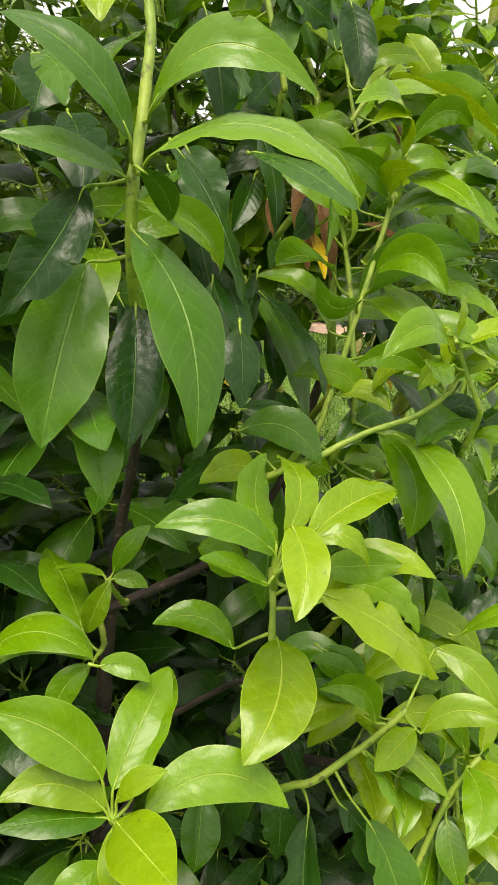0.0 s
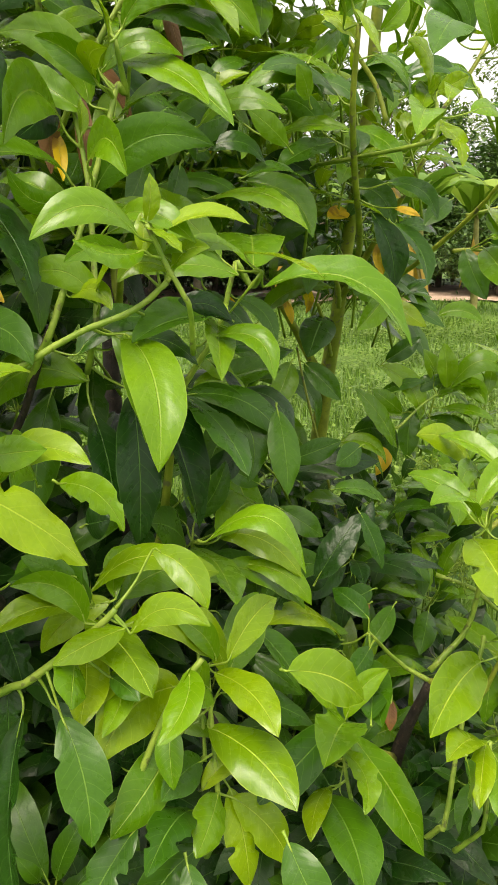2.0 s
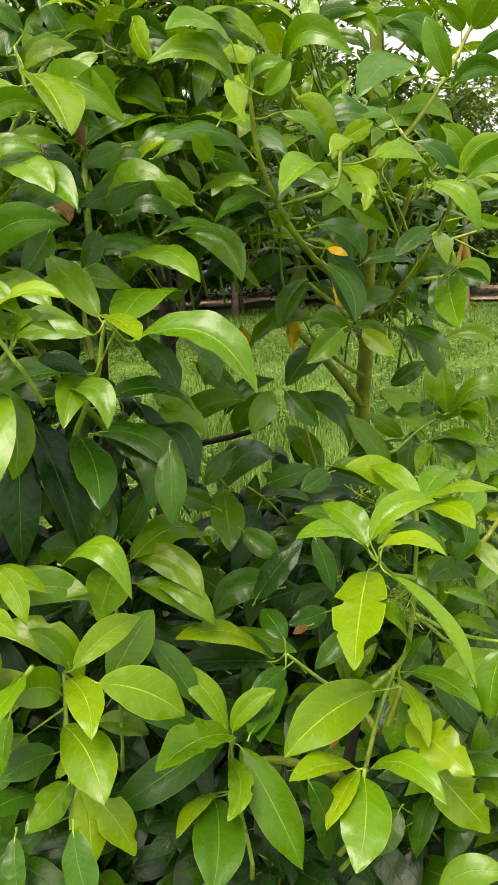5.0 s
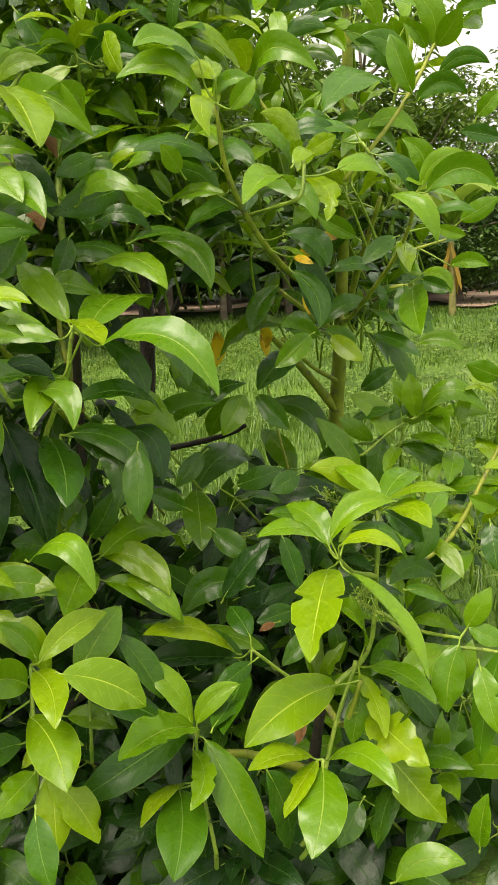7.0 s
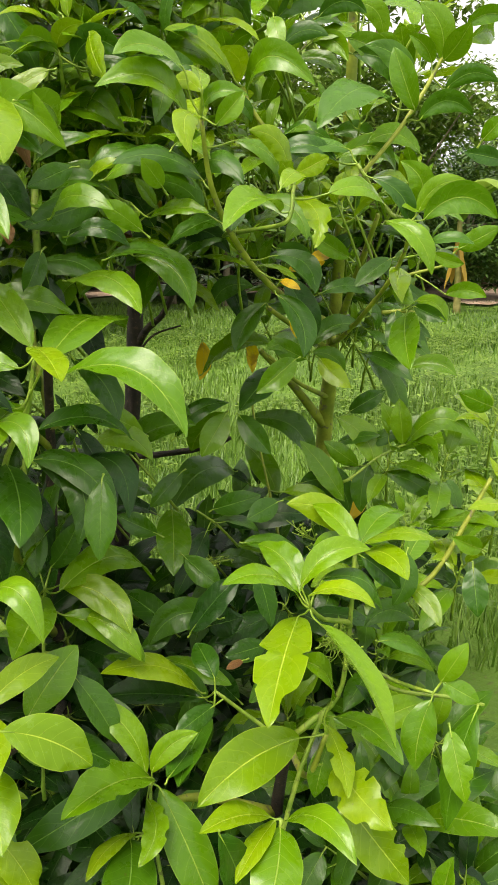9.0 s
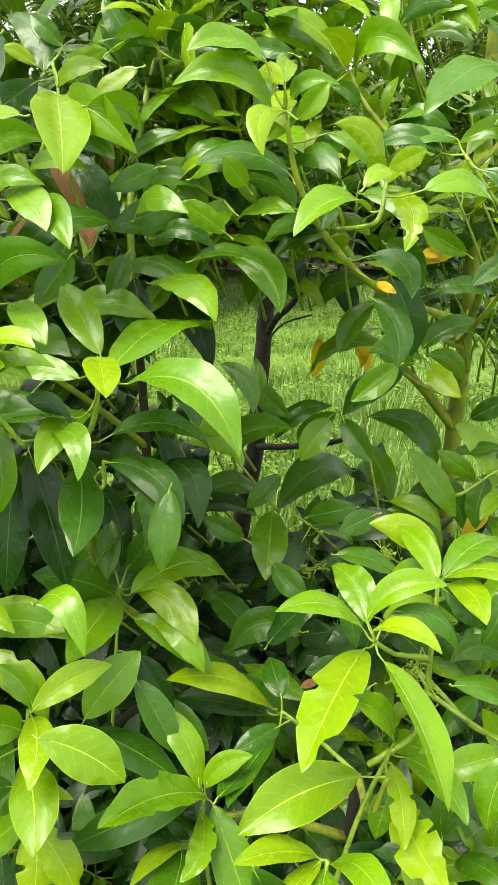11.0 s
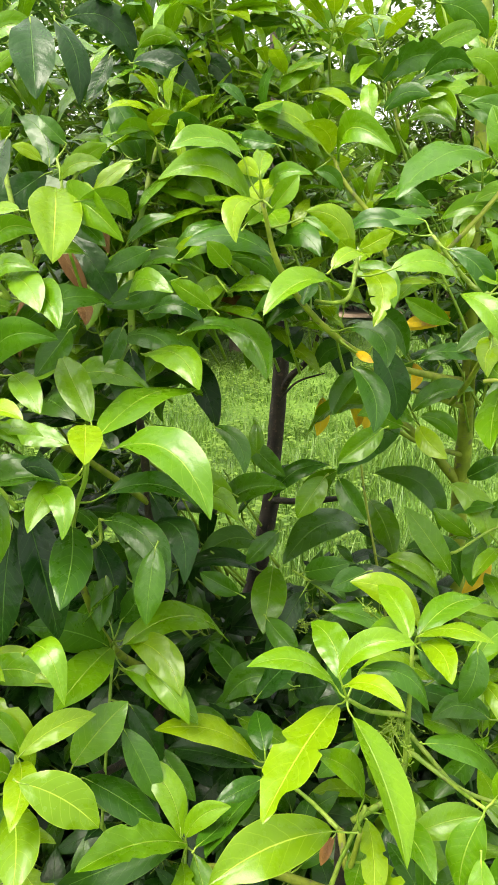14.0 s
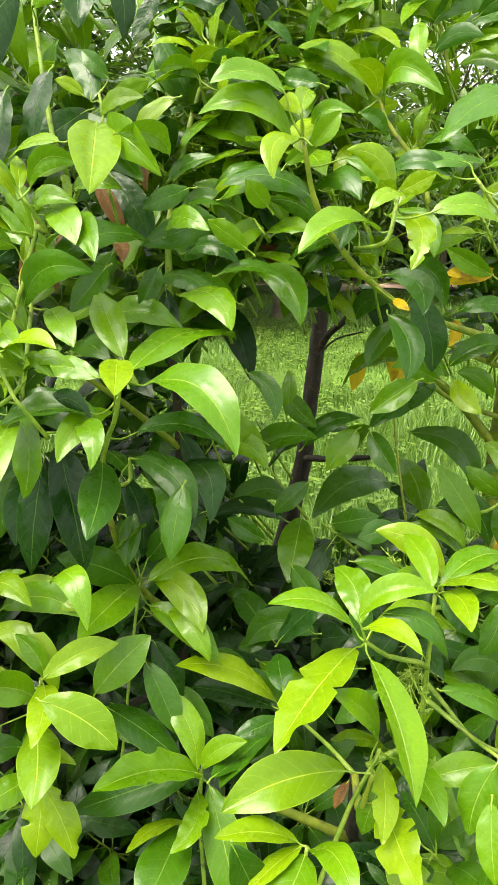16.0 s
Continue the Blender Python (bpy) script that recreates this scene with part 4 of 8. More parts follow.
    a.leaf("mature", (0.037, 1.959, 2.054), (0.130, 1.999, 2.035), 0.037, 0.14, 0, node=(0.020, 1.952, 2.051), face=(0.41, -0.69, 0.59), bend=-0.04)
    a.leaf("fresh", (0.312, 1.051, 1.377), (0.401, 1.098, 1.395), 0.037, 0.25, 0, node=(0.296, 1.043, 1.368), face=(0.19, -0.64, 0.75), bend=-0.09)
    a.leaf("mature", (0.198, 1.124, 1.264), (0.316, 1.173, 1.237), 0.047, 0.19, 0, node=(0.182, 1.117, 1.261), face=(0.41, -0.62, 0.67), bend=-0.12)
    a.leaf("mature", (-0.113, 0.813, 1.371), (-0.068, 0.722, 1.326), 0.052, 0.06, 0, node=(-0.120, 0.828, 1.372), face=(-0.06, -0.47, 0.88), bend=0.04)
    a.leaf("mature", (-0.190, 0.863, 1.718), (-0.125, 0.774, 1.650), 0.048, 0.06, 0, node=(-0.199, 0.875, 1.722), face=(-0.28, -0.70, 0.65), bend=-0.11, bite=0.5)
    a.leaf("young", (0.240, 1.541, 1.660), (0.324, 1.561, 1.711), 0.036, 0.13, 0, node=(0.224, 1.538, 1.645), face=(-0.17, -0.80, 0.58), bend=-0.05)
    a.leaf("fresh", (0.249, 1.322, 0.995), (0.286, 1.219, 0.982), 0.060, 0.06, 0, node=(0.243, 1.339, 0.991), face=(-0.58, -0.31, 0.75), bend=-0.30)
    a.leaf("mature", (0.160, 0.938, 1.025), (0.216, 0.934, 0.983), 0.037, 0.06, 0, node=(0.145, 0.939, 1.030), face=(0.18, -0.93, 0.32), bend=-0.12)
    a.leaf("fresh", (-0.135, 0.896, 1.002), (-0.264, 0.880, 0.987), 0.057, 0.06, 0, node=(-0.117, 0.898, 0.998), face=(0.05, -0.88, 0.47), bend=0.30)
    a.leaf("young", (-0.041, 0.670, 0.954), (0.041, 0.567, 0.980), 0.070, 0.06, 0, node=(-0.052, 0.684, 0.945), face=(-0.52, -0.21, 0.83))
    a.leaf("old", (0.112, 0.907, 0.848), (0.119, 0.884, 0.744), 0.054, 0.06, 0, node=(0.110, 0.910, 0.860), face=(0.06, -0.98, 0.21), bend=-0.04, bite=0.7)
    a.leaf("fresh", (0.172, 1.166, 1.599), (0.041, 1.166, 1.696), 0.061, 0.06, 0, node=(0.187, 1.166, 1.583), face=(0.05, -1.00, 0.07), bend=0.25)
    a.leaf("fresh", (0.165, 1.162, 1.588), (0.043, 1.157, 1.658), 0.050, 0.07, 0, node=(0.181, 1.163, 1.573), face=(0.25, -0.89, 0.38))
    a.leaf("young", (0.147, 1.261, 1.663), (0.112, 1.268, 1.716), 0.026, 0.06, 0, node=(0.157, 1.259, 1.642), face=(0.11, -0.97, 0.21), bend=0.20)
    a.leaf("young", (0.191, 1.156, 1.640), (0.208, 1.173, 1.692), 0.028, 0.06, 0, node=(0.186, 1.151, 1.617), face=(0.48, -0.87, 0.12), bend=0.15)
    a.leaf("fresh", (0.195, 1.156, 1.636), (0.304, 1.182, 1.657), 0.041, 0.24, 0, node=(0.178, 1.152, 1.626), face=(0.17, -0.94, 0.30), bend=-0.15)
    a.leaf("young", (0.181, 1.144, 1.527), (0.215, 1.215, 1.564), 0.039, 0.06, 0, node=(0.174, 1.129, 1.513), face=(0.82, -0.52, 0.23), bend=0.11)
    a.leaf("fresh", (0.201, 1.085, 1.330), (0.095, 1.074, 1.365), 0.047, 0.06, 0, node=(0.218, 1.087, 1.319), face=(0.15, -0.98, 0.15), bend=0.25)
    a.leaf("fresh", (0.294, 1.053, 1.394), (0.385, 1.067, 1.381), 0.033, 0.26, 0, node=(0.276, 1.050, 1.391), face=(0.20, -0.62, 0.76), bend=-0.09)
    a.leaf("fresh", (0.219, 1.080, 1.293), (0.271, 1.052, 1.146), 0.076, 0.06, 0, node=(0.213, 1.084, 1.303), face=(0.30, -0.91, 0.28), bend=-0.19)
    a.leaf("fresh", (0.161, 1.124, 1.217), (0.016, 1.083, 1.165), 0.065, 0.06, 0, node=(0.177, 1.129, 1.217), face=(0.24, -0.97, 0.11), bend=0.28)
    a.leaf("young", (0.210, 0.943, 0.879), (0.242, 0.840, 0.840), 0.062, 0.06, 0, node=(0.205, 0.959, 0.879), face=(0.24, -0.28, 0.93), bend=-0.04)
    a.leaf("mature", (0.266, 0.889, 0.884), (0.316, 0.856, 0.877), 0.029, 0.06, 0, node=(0.251, 0.899, 0.880), face=(-0.27, -0.57, 0.78), bend=-0.04)
    a.leaf("old", (0.039, 1.071, 1.504), (0.018, 1.011, 1.415), 0.050, 0.06, 0, node=(0.042, 1.080, 1.512), face=(0.89, -0.45, 0.09))
    a.leaf("mature", (0.164, 1.085, 1.261), (0.254, 1.198, 1.291), 0.053, 0.20, 0, node=(0.153, 1.071, 1.252), face=(0.46, -0.55, 0.70), bend=-0.11)
    a.leaf("young", (0.066, 1.034, 1.224), (-0.012, 0.950, 1.234), 0.046, 0.06, 0, node=(0.078, 1.047, 1.217), face=(0.71, -0.63, 0.31), bend=0.19)
    a.leaf("fresh", (0.134, 0.995, 1.096), (0.166, 0.869, 1.130), 0.073, 0.06, 0, node=(0.130, 1.012, 1.086), face=(0.92, 0.30, 0.27), bend=0.30)
    a.leaf("fresh", (0.227, 0.878, 0.914), (0.262, 0.782, 0.907), 0.056, 0.06, 0, node=(0.221, 0.895, 0.909), face=(0.73, 0.22, 0.65), bend=0.06)
    a.leaf("mature", (0.372, 0.921, 0.619), (0.305, 0.812, 0.536), 0.067, 0.06, 0, node=(0.380, 0.933, 0.623), face=(0.53, -0.69, 0.48), bend=0.16, bite=0.6)
    a.limb("twig", [(-0.075, 0.90, 1.40), (-0.068, 0.825, 1.47), (-0.061, 0.782, 1.525), (-0.056, 0.766, 1.578), (-0.053, 0.773, 1.610), (-0.049, 0.790, 1.684), (-0.048, 0.798, 1.721), (-0.054, 0.808, 1.768)], [.0072, .005], TWIG, 7)
    a.limb("twig", [(0.080, 1.099, 1.212), (0.122, 1.072, 1.274), (0.136, 1.069, 1.297), (0.162, 1.092, 1.387), (0.190, 1.119, 1.497), (0.215, 1.144, 1.600), (0.220, 1.149, 1.619)], [.0058, .0035], TWIG, 7)
    a.limb("twig", [(0.028, 1.041, 1.204), (0.096, 1.013, 1.246), (0.125, 1.008, 1.258), (0.194, 1.024, 1.298), (0.267, 1.037, 1.327), (0.310, 1.049, 1.362)], [.005, .004], TWIG, 7)
    a.limb("twig", [(0.053, 0.838, 0.957), (0.086, 0.810, 1.021), (0.095, 0.806, 1.045), (0.099, 0.819, 1.102), (0.094, 0.834, 1.172)], [.0055, .004], TWIG, 7)
    a.limb("twig", [(0.072, 0.910, 0.814), (0.136, 0.881, 0.861), (0.163, 0.877, 0.876), (0.217, 0.891, 0.918), (0.251, 0.901, 0.947), (0.271, 0.908, 0.969)], [.006, .004], TWIG, 7)
    a.limb("twig", [(0.228, 0.914, 0.645), (0.274, 0.887, 0.705), (0.291, 0.884, 0.728), (0.335, 0.913, 0.837), (0.375, 0.930, 0.897)], [.006, .004], TWIG, 7)
    a.limb("twig", [(0.042, 1.316, 1.560), (0.089, 1.289, 1.620), (0.106, 1.285, 1.642), (0.137, 1.304, 1.714), (0.169, 1.319, 1.768), (0.218, 1.340, 1.840)], [.006, .004], TWIG, 7)
    return a


def bushy_tree():
    b = Tree("bushy avocado tree with glossy dark and fresh leaves", (0.02, 1.62, 0))
    b.leaf("fresh", (0.407, 1.230, 1.348), (0.625, 1.248, 1.259), 0.085, 0.19, 0, node=(0.414, 1.176, 1.358), face=(0.36, -0.48, 0.80), bend=-0.16)
    b.leaf("fresh", (0.394, 1.209, 1.372), (0.319, 1.538, 1.390), 0.121, 0.13, 0, node=(0.412, 1.185, 1.386), face=(0.07, -0.04, 1.00))
    b.leaf("fresh", (0.340, 1.236, 1.388), (0.215, 1.268, 1.499), 0.066, 0.06, 0, node=(0.412, 1.185, 1.386), face=(0.47, -0.56, 0.69))
    b.leaf("young", (0.384, 1.192, 1.396), (0.509, 1.097, 1.364), 0.060, 0.06, 0, node=(0.412, 1.189, 1.398), face=(0.23, -0.03, 0.97))
    b.leaf("fresh", (0.342, 1.204, 1.293), (0.376, 1.066, 1.233), 0.055, 0.13, 0, node=(0.407, 1.158, 1.330), face=(0.62, -0.18, 0.77), bend=0.11)
    b.leaf("mature", (0.279, 1.217, 1.182), (0.406, 1.094, 1.093), 0.082, 0.06, 0, node=(0.301, 1.198, 1.209), face=(0.49, -0.12, 0.86), bend=-0.04)
    b.leaf("mature", (0.255, 1.306, 1.164), (0.432, 1.319, 1.076), 0.071, 0.12, 0, node=(0.239, 1.305, 1.166), face=(0.41, -0.51, 0.75), bend=-0.14)
    b.leaf("old", (0.243, 1.145, 1.225), (0.320, 1.140, 0.991), 0.088, 0.06, 0, node=(0.234, 1.159, 1.267), face=(0.90, -0.32, 0.30))
    b.leaf("old", (0.208, 1.309, 1.120), (0.269, 1.310, 0.949), 0.065, 0.11, 0, node=(0.204, 1.324, 1.148), face=(0.92, -0.19, 0.33), bend=-0.06)
    b.leaf("mature", (0.289, 1.292, 1.228), (0.397, 1.438, 1.184), 0.067, 0.19, 0, node=(0.304, 1.212, 1.240), face=(0.49, -0.11, 0.86), bend=-0.06)
    b.leaf("old", (0.276, 1.412, 1.206), (0.367, 1.408, 1.052), 0.064, 0.07, 0, node=(0.250, 1.405, 1.213), face=(0.86, -0.07, 0.51))
    b.leaf("fresh", (0.132, 1.151, 1.582), (0.131, 0.987, 1.527), 0.079, 0.06, 0, node=(0.149, 1.155, 1.544), face=(0.97, -0.08, 0.22), bend=0.26)
    b.leaf("fresh", (0.140, 1.132, 1.511), (0.068, 1.007, 1.513), 0.061, 0.08, 1, node=(0.166, 1.147, 1.470), bend=0.08)
    b.leaf("fresh", (0.223, 1.165, 1.651), (0.346, 1.146, 1.589), 0.059, 0.06, 0, node=(0.241, 1.121, 1.639), face=(0.23, -0.70, 0.68), bend=-0.11)
    b.leaf("fresh", (0.235, 1.133, 1.684), (0.323, 1.180, 1.718), 0.042, 0.06, 0, node=(0.233, 1.123, 1.669), face=(0.52, -0.83, -0.19), bend=-0.30)
    b.leaf("fresh", (0.221, 1.115, 1.682), (0.154, 1.004, 1.707), 0.047, 0.23, 0, node=(0.229, 1.120, 1.669), face=(0.76, -0.33, 0.56), bend=0.11)
    b.leaf("young", (0.224, 1.111, 1.663), (0.176, 1.020, 1.687), 0.038, 0.34, 0, node=(0.230, 1.119, 1.664), face=(0.77, -0.26, 0.59), bend=0.18)
    b.leaf("young", (0.224, 1.119, 1.682), (0.172, 1.145, 1.740), 0.029, 0.05, 0, node=(0.227, 1.117, 1.669), face=(0.69, -0.20, 0.70))
    b.leaf("mature", (0.243, 1.148, 1.539), (0.261, 1.370, 1.590), 0.082, 0.18, 0, node=(0.163, 1.160, 1.515), face=(0.52, -0.23, 0.82), bend=-0.06)
    b.leaf("fresh", (0.190, 1.174, 1.471), (0.309, 1.152, 1.413), 0.054, 0.06, 0, node=(0.171, 1.152, 1.470), face=(0.27, -0.59, 0.76), bend=-0.05)
    b.leaf("mature", (0.044, 1.428, 1.567), (0.030, 1.392, 1.513), 0.051, 0.07, 49, node=(0.045, 1.445, 1.584))
    b.leaf("young", (0.207, 1.294, 1.805), (0.388, 1.151, 1.668), 0.097, 0.06, 0, node=(0.194, 1.304, 1.808), face=(0.50, -0.18, 0.85))
    b.leaf("fresh", (0.106, 1.392, 1.846), (0.163, 1.453, 1.902), 0.049, 0.06, 0, node=(0.132, 1.353, 1.865), face=(0.79, -0.60, -0.14), bend=-0.05)
    b.leaf("young", (0.162, 1.334, 1.825), (0.263, 1.362, 1.849), 0.039, 0.16, 0, node=(0.132, 1.353, 1.863), face=(0.21, -0.95, 0.25), bend=-0.08)
    b.leaf("fresh", (0.342, 1.244, 1.770), (0.313, 1.378, 1.743), 0.050, 0.12, 0, node=(0.345, 1.227, 1.767), face=(0.98, 0.19, -0.12), bend=-0.14)
    b.leaf("mature", (0.123, 1.340, 1.855), (0.021, 1.345, 1.962), 0.060, 0.06, 0, node=(0.132, 1.352, 1.860), face=(0.49, -0.72, 0.50), bend=0.15)
    b.leaf("brown", (0.096, 1.357, 1.723), (0.163, 1.381, 1.599), 0.039, 0.04, 0, node=(0.094, 1.369, 1.736), face=(0.83, -0.41, 0.37), bend=0.03)
    b.leaf("young", (0.300, 1.005, 1.436), (0.304, 1.012, 1.492), 0.030, 0.07, -45, node=(0.301, 1.003, 1.429))
    b.leaf("young", (0.316, 1.018, 1.423), (0.418, 1.054, 1.432), 0.046, 0.12, 12, node=(0.304, 1.007, 1.429), bend=-0.10)
    b.leaf("young", (0.301, 1.003, 1.429), (0.352, 0.972, 1.399), 0.035, 0.07, 27, node=(0.300, 1.004, 1.433))
    b.leaf("fresh", (0.299, 0.991, 1.402), (0.251, 0.895, 1.415), 0.039, -0.05, 0, node=(0.312, 1.000, 1.385), face=(0.68, -0.25, 0.69), bend=-0.08)
    b.leaf("fresh", (0.381, 1.156, 1.367), (0.249, 1.107, 1.371), 0.051, 0.10, 0, node=(0.372, 1.192, 1.378), face=(0.27, -0.66, 0.70), bend=0.04)
    b.leaf("mature", (0.078, 1.175, 1.188), (0.070, 1.096, 0.998), 0.075, 0.05, 19, node=(0.075, 1.190, 1.206), bend=0.04)
    b.leaf("old", (0.229, 1.123, 1.203), (0.250, 1.065, 0.985), 0.075, 0.07, 18, node=(0.224, 1.136, 1.223))
    b.leaf("mature", (0.375, 1.152, 1.303), (0.267, 1.025, 1.286), 0.070, 0.09, -8, node=(0.384, 1.173, 1.307), bend=0.07)
    b.leaf("fresh", (0.041, 1.093, 1.077), (-0.019, 0.999, 1.129), 0.069, 0.07, 28, node=(0.047, 1.115, 1.071))
    b.leaf("young", (0.298, 1.310, 0.915), (0.457, 1.311, 0.845), 0.071, 0.06, 0, node=(0.264, 1.305, 0.894), face=(0.33, -0.60, 0.73), bend=-0.16)
    b.leaf("fresh", (0.275, 1.287, 0.897), (0.390, 1.073, 0.903), 0.087, 0.06, 0, node=(0.262, 1.306, 0.900), face=(0.31, 0.19, 0.93))
    b.leaf("mature", (0.252, 1.299, 0.886), (0.247, 1.120, 1.003), 0.083, 0.06, 0, node=(0.261, 1.303, 0.894), face=(0.99, 0.06, 0.13), bend=0.05)
    b.leaf("fresh", (0.313, 1.288, 0.914), (0.366, 1.540, 0.837), 0.096, 0.22, 0, node=(0.265, 1.309, 0.897), face=(0.42, 0.18, 0.89), bend=-0.08)
    b.leaf("mature", (0.266, 1.324, 0.940), (0.313, 1.362, 1.037), 0.056, 0.06, 0, node=(0.263, 1.306, 0.900), face=(0.60, -0.80, 0.02), bend=0.05)
    b.leaf("fresh", (0.323, 1.281, 0.870), (0.460, 1.349, 0.766), 0.066, 0.09, 0, node=(0.265, 1.298, 0.871), face=(0.67, -0.31, 0.68), bend=-0.06)
    b.leaf("fresh", (0.367, 1.116, 0.760), (0.394, 1.232, 0.848), 0.081, 0.06, 0, node=(0.364, 1.102, 0.743), face=(0.68, -0.54, 0.50), bend=-0.04)
    b.leaf("young", (0.393, 0.997, 0.856), (0.440, 1.126, 0.893), 0.051, 0.07, 0, node=(0.362, 1.009, 0.831), face=(0.70, -0.41, 0.59), bend=-0.09)
    b.leaf("fresh", (0.373, 1.012, 0.848), (0.320, 0.989, 0.918), 0.040, 0.06, 0, node=(0.360, 1.007, 0.831), face=(0.72, -0.61, 0.34), bend=0.12)
    b.leaf("young", (0.371, 1.010, 0.829), (0.474, 0.925, 0.798), 0.060, 0.06, 0, node=(0.362, 1.009, 0.833), face=(0.06, -0.27, 0.96), bend=-0.09)
    b.leaf("young", (0.483, 0.945, 0.882), (0.578, 1.021, 0.801), 0.079, 0.06, 0, node=(0.471, 0.935, 0.885), face=(0.75, -0.35, 0.56), bend=-0.07)
    b.leaf("young", (0.334, 0.975, 0.825), (0.265, 0.839, 0.793), 0.087, 0.05, 28, node=(0.362, 1.005, 0.823), bend=0.17)
    b.leaf("young", (0.366, 0.988, 0.756), (0.502, 0.903, 0.709), 0.085, 0.06, 0, node=(0.367, 0.995, 0.779), face=(0.09, -0.37, 0.92), bend=-0.07)
    b.leaf("fresh", (0.329, 0.944, 0.758), (0.281, 0.823, 0.701), 0.073, 0.07, 30, node=(0.358, 0.986, 0.784))
    b.leaf("mature", (0.354, 0.936, 0.660), (0.344, 0.775, 0.704), 0.060, 0.11, 0, node=(0.333, 0.954, 0.678), face=(0.33, 0.23, 0.92), bend=0.04, bite=0.8)
    b.leaf("young", (0.396, 0.984, 0.664), (0.433, 0.935, 0.545), 0.069, 0.07, 28, node=(0.378, 0.986, 0.724), bite=0.5)
    b.leaf("young", (0.363, 0.957, 0.677), (0.446, 1.020, 0.699), 0.038, 0.15, 0, node=(0.381, 0.974, 0.685), face=(0.18, -0.53, 0.83), bend=-0.13)
    b.leaf("fresh", (0.234, 1.226, 0.577), (0.355, 1.232, 0.573), 0.053, 0.06, 0, node=(0.217, 1.225, 0.571), face=(0.05, -0.60, 0.80), bend=-0.07)
    b.leaf("young", (0.211, 0.957, 0.927), (0.330, 0.864, 0.877), 0.086, 0.06, 0, node=(0.212, 0.963, 0.940), face=(0.39, 0.01, 0.92), bend=-0.03)
    b.leaf("fresh", (0.246, 0.973, 0.949), (0.247, 1.057, 0.993), 0.036, 0.06, 0, node=(0.211, 0.961, 0.937), face=(0.41, -0.43, 0.81), bend=-0.17)
    b.leaf("young", (0.212, 0.971, 0.957), (0.356, 1.007, 0.979), 0.054, 0.22, 0, node=(0.211, 0.962, 0.940), face=(-0.03, -0.45, 0.89), bend=-0.12)
    b.leaf("fresh", (0.239, 1.006, 0.931), (0.357, 1.104, 0.922), 0.062, 0.06, 0, node=(0.245, 1.000, 0.913), face=(0.59, -0.68, 0.43), bend=-0.20)
    b.leaf("mature", (0.215, 0.959, 0.945), (0.135, 0.895, 1.001), 0.052, 0.06, 0, node=(0.211, 0.961, 0.938), face=(0.71, -0.66, 0.26), bend=0.12)
    b.leaf("young", (0.253, 0.971, 0.912), (0.385, 1.027, 0.811), 0.063, 0.19, 0, node=(0.213, 0.963, 0.937), face=(0.65, -0.54, 0.54), bend=-0.19, bite=0.4)
    b.leaf("fresh", (0.496, 1.509, 1.761), (0.390, 1.383, 1.809), 0.062, 0.25, 0, node=(0.534, 1.483, 1.787), face=(0.77, -0.49, 0.40), bend=0.16)
    b.leaf("fresh", (0.511, 1.477, 1.838), (0.442, 1.365, 1.850), 0.055, 0.10, 18, node=(0.532, 1.485, 1.797), bend=0.20)
    b.leaf("young", (0.531, 1.494, 1.767), (0.564, 1.395, 1.693), 0.046, 0.13, 0, node=(0.540, 1.485, 1.772), face=(0.65, -0.30, 0.70), bend=0.22)
    b.leaf("young", (0.536, 1.493, 1.809), (0.494, 1.563, 1.857), 0.038, 0.06, 0, node=(0.535, 1.485, 1.787), face=(0.60, -0.17, 0.78), bend=-0.06)
    b.leaf("fresh", (0.480, 1.585, 1.784), (0.578, 1.590, 1.811), 0.036, 0.25, 0, node=(0.463, 1.584, 1.773), face=(-0.02, -0.97, 0.25), bend=-0.15)
    b.leaf("fresh", (0.558, 1.497, 1.752), (0.602, 1.519, 1.805), 0.039, 0.07, -55, node=(0.543, 1.484, 1.763))
    b.leaf("mature", (0.483, 1.582, 1.672), (0.365, 1.458, 1.693), 0.072, 0.09, 9, node=(0.488, 1.584, 1.662), bend=0.16)
    b.leaf("fresh", (0.282, 1.596, 1.642), (0.199, 1.528, 1.705), 0.052, 0.05, 28, node=(0.298, 1.611, 1.632), bend=0.11)
    b.leaf("fresh", (0.303, 1.636, 1.617), (0.314, 1.527, 1.561), 0.053, 0.06, 0, node=(0.301, 1.652, 1.619), face=(0.88, -0.14, 0.46), bend=0.14)
    b.leaf("fresh", (0.439, 1.510, 1.654), (0.424, 1.465, 1.702), 0.043, 0.07, 53, node=(0.439, 1.507, 1.646))
    b.leaf("fresh", (0.303, 1.612, 1.529), (0.437, 1.610, 1.423), 0.070, 0.06, 0, node=(0.289, 1.612, 1.534), face=(0.36, -0.82, 0.46), bend=-0.20)
    b.leaf("fresh", (0.145, 1.610, 1.473), (0.163, 1.517, 1.413), 0.054, 0.06, 0, node=(0.147, 1.629, 1.491), face=(0.82, -0.19, 0.55), bend=0.08)
    b.leaf("old", (0.152, 1.184, 2.014), (0.164, 1.083, 1.828), 0.088, 0.06, 0, node=(0.155, 1.210, 2.034), face=(0.91, -0.33, 0.24), bend=0.10)
    b.leaf("old", (0.168, 1.295, 2.101), (0.279, 1.219, 1.938), 0.083, 0.06, 0, node=(0.124, 1.274, 2.136), face=(0.65, -0.41, 0.64))
    b.leaf("old", (0.059, 1.424, 2.145), (0.116, 1.426, 1.977), 0.064, 0.13, 0, node=(0.059, 1.439, 2.159), face=(0.93, -0.18, 0.32), bend=-0.06)
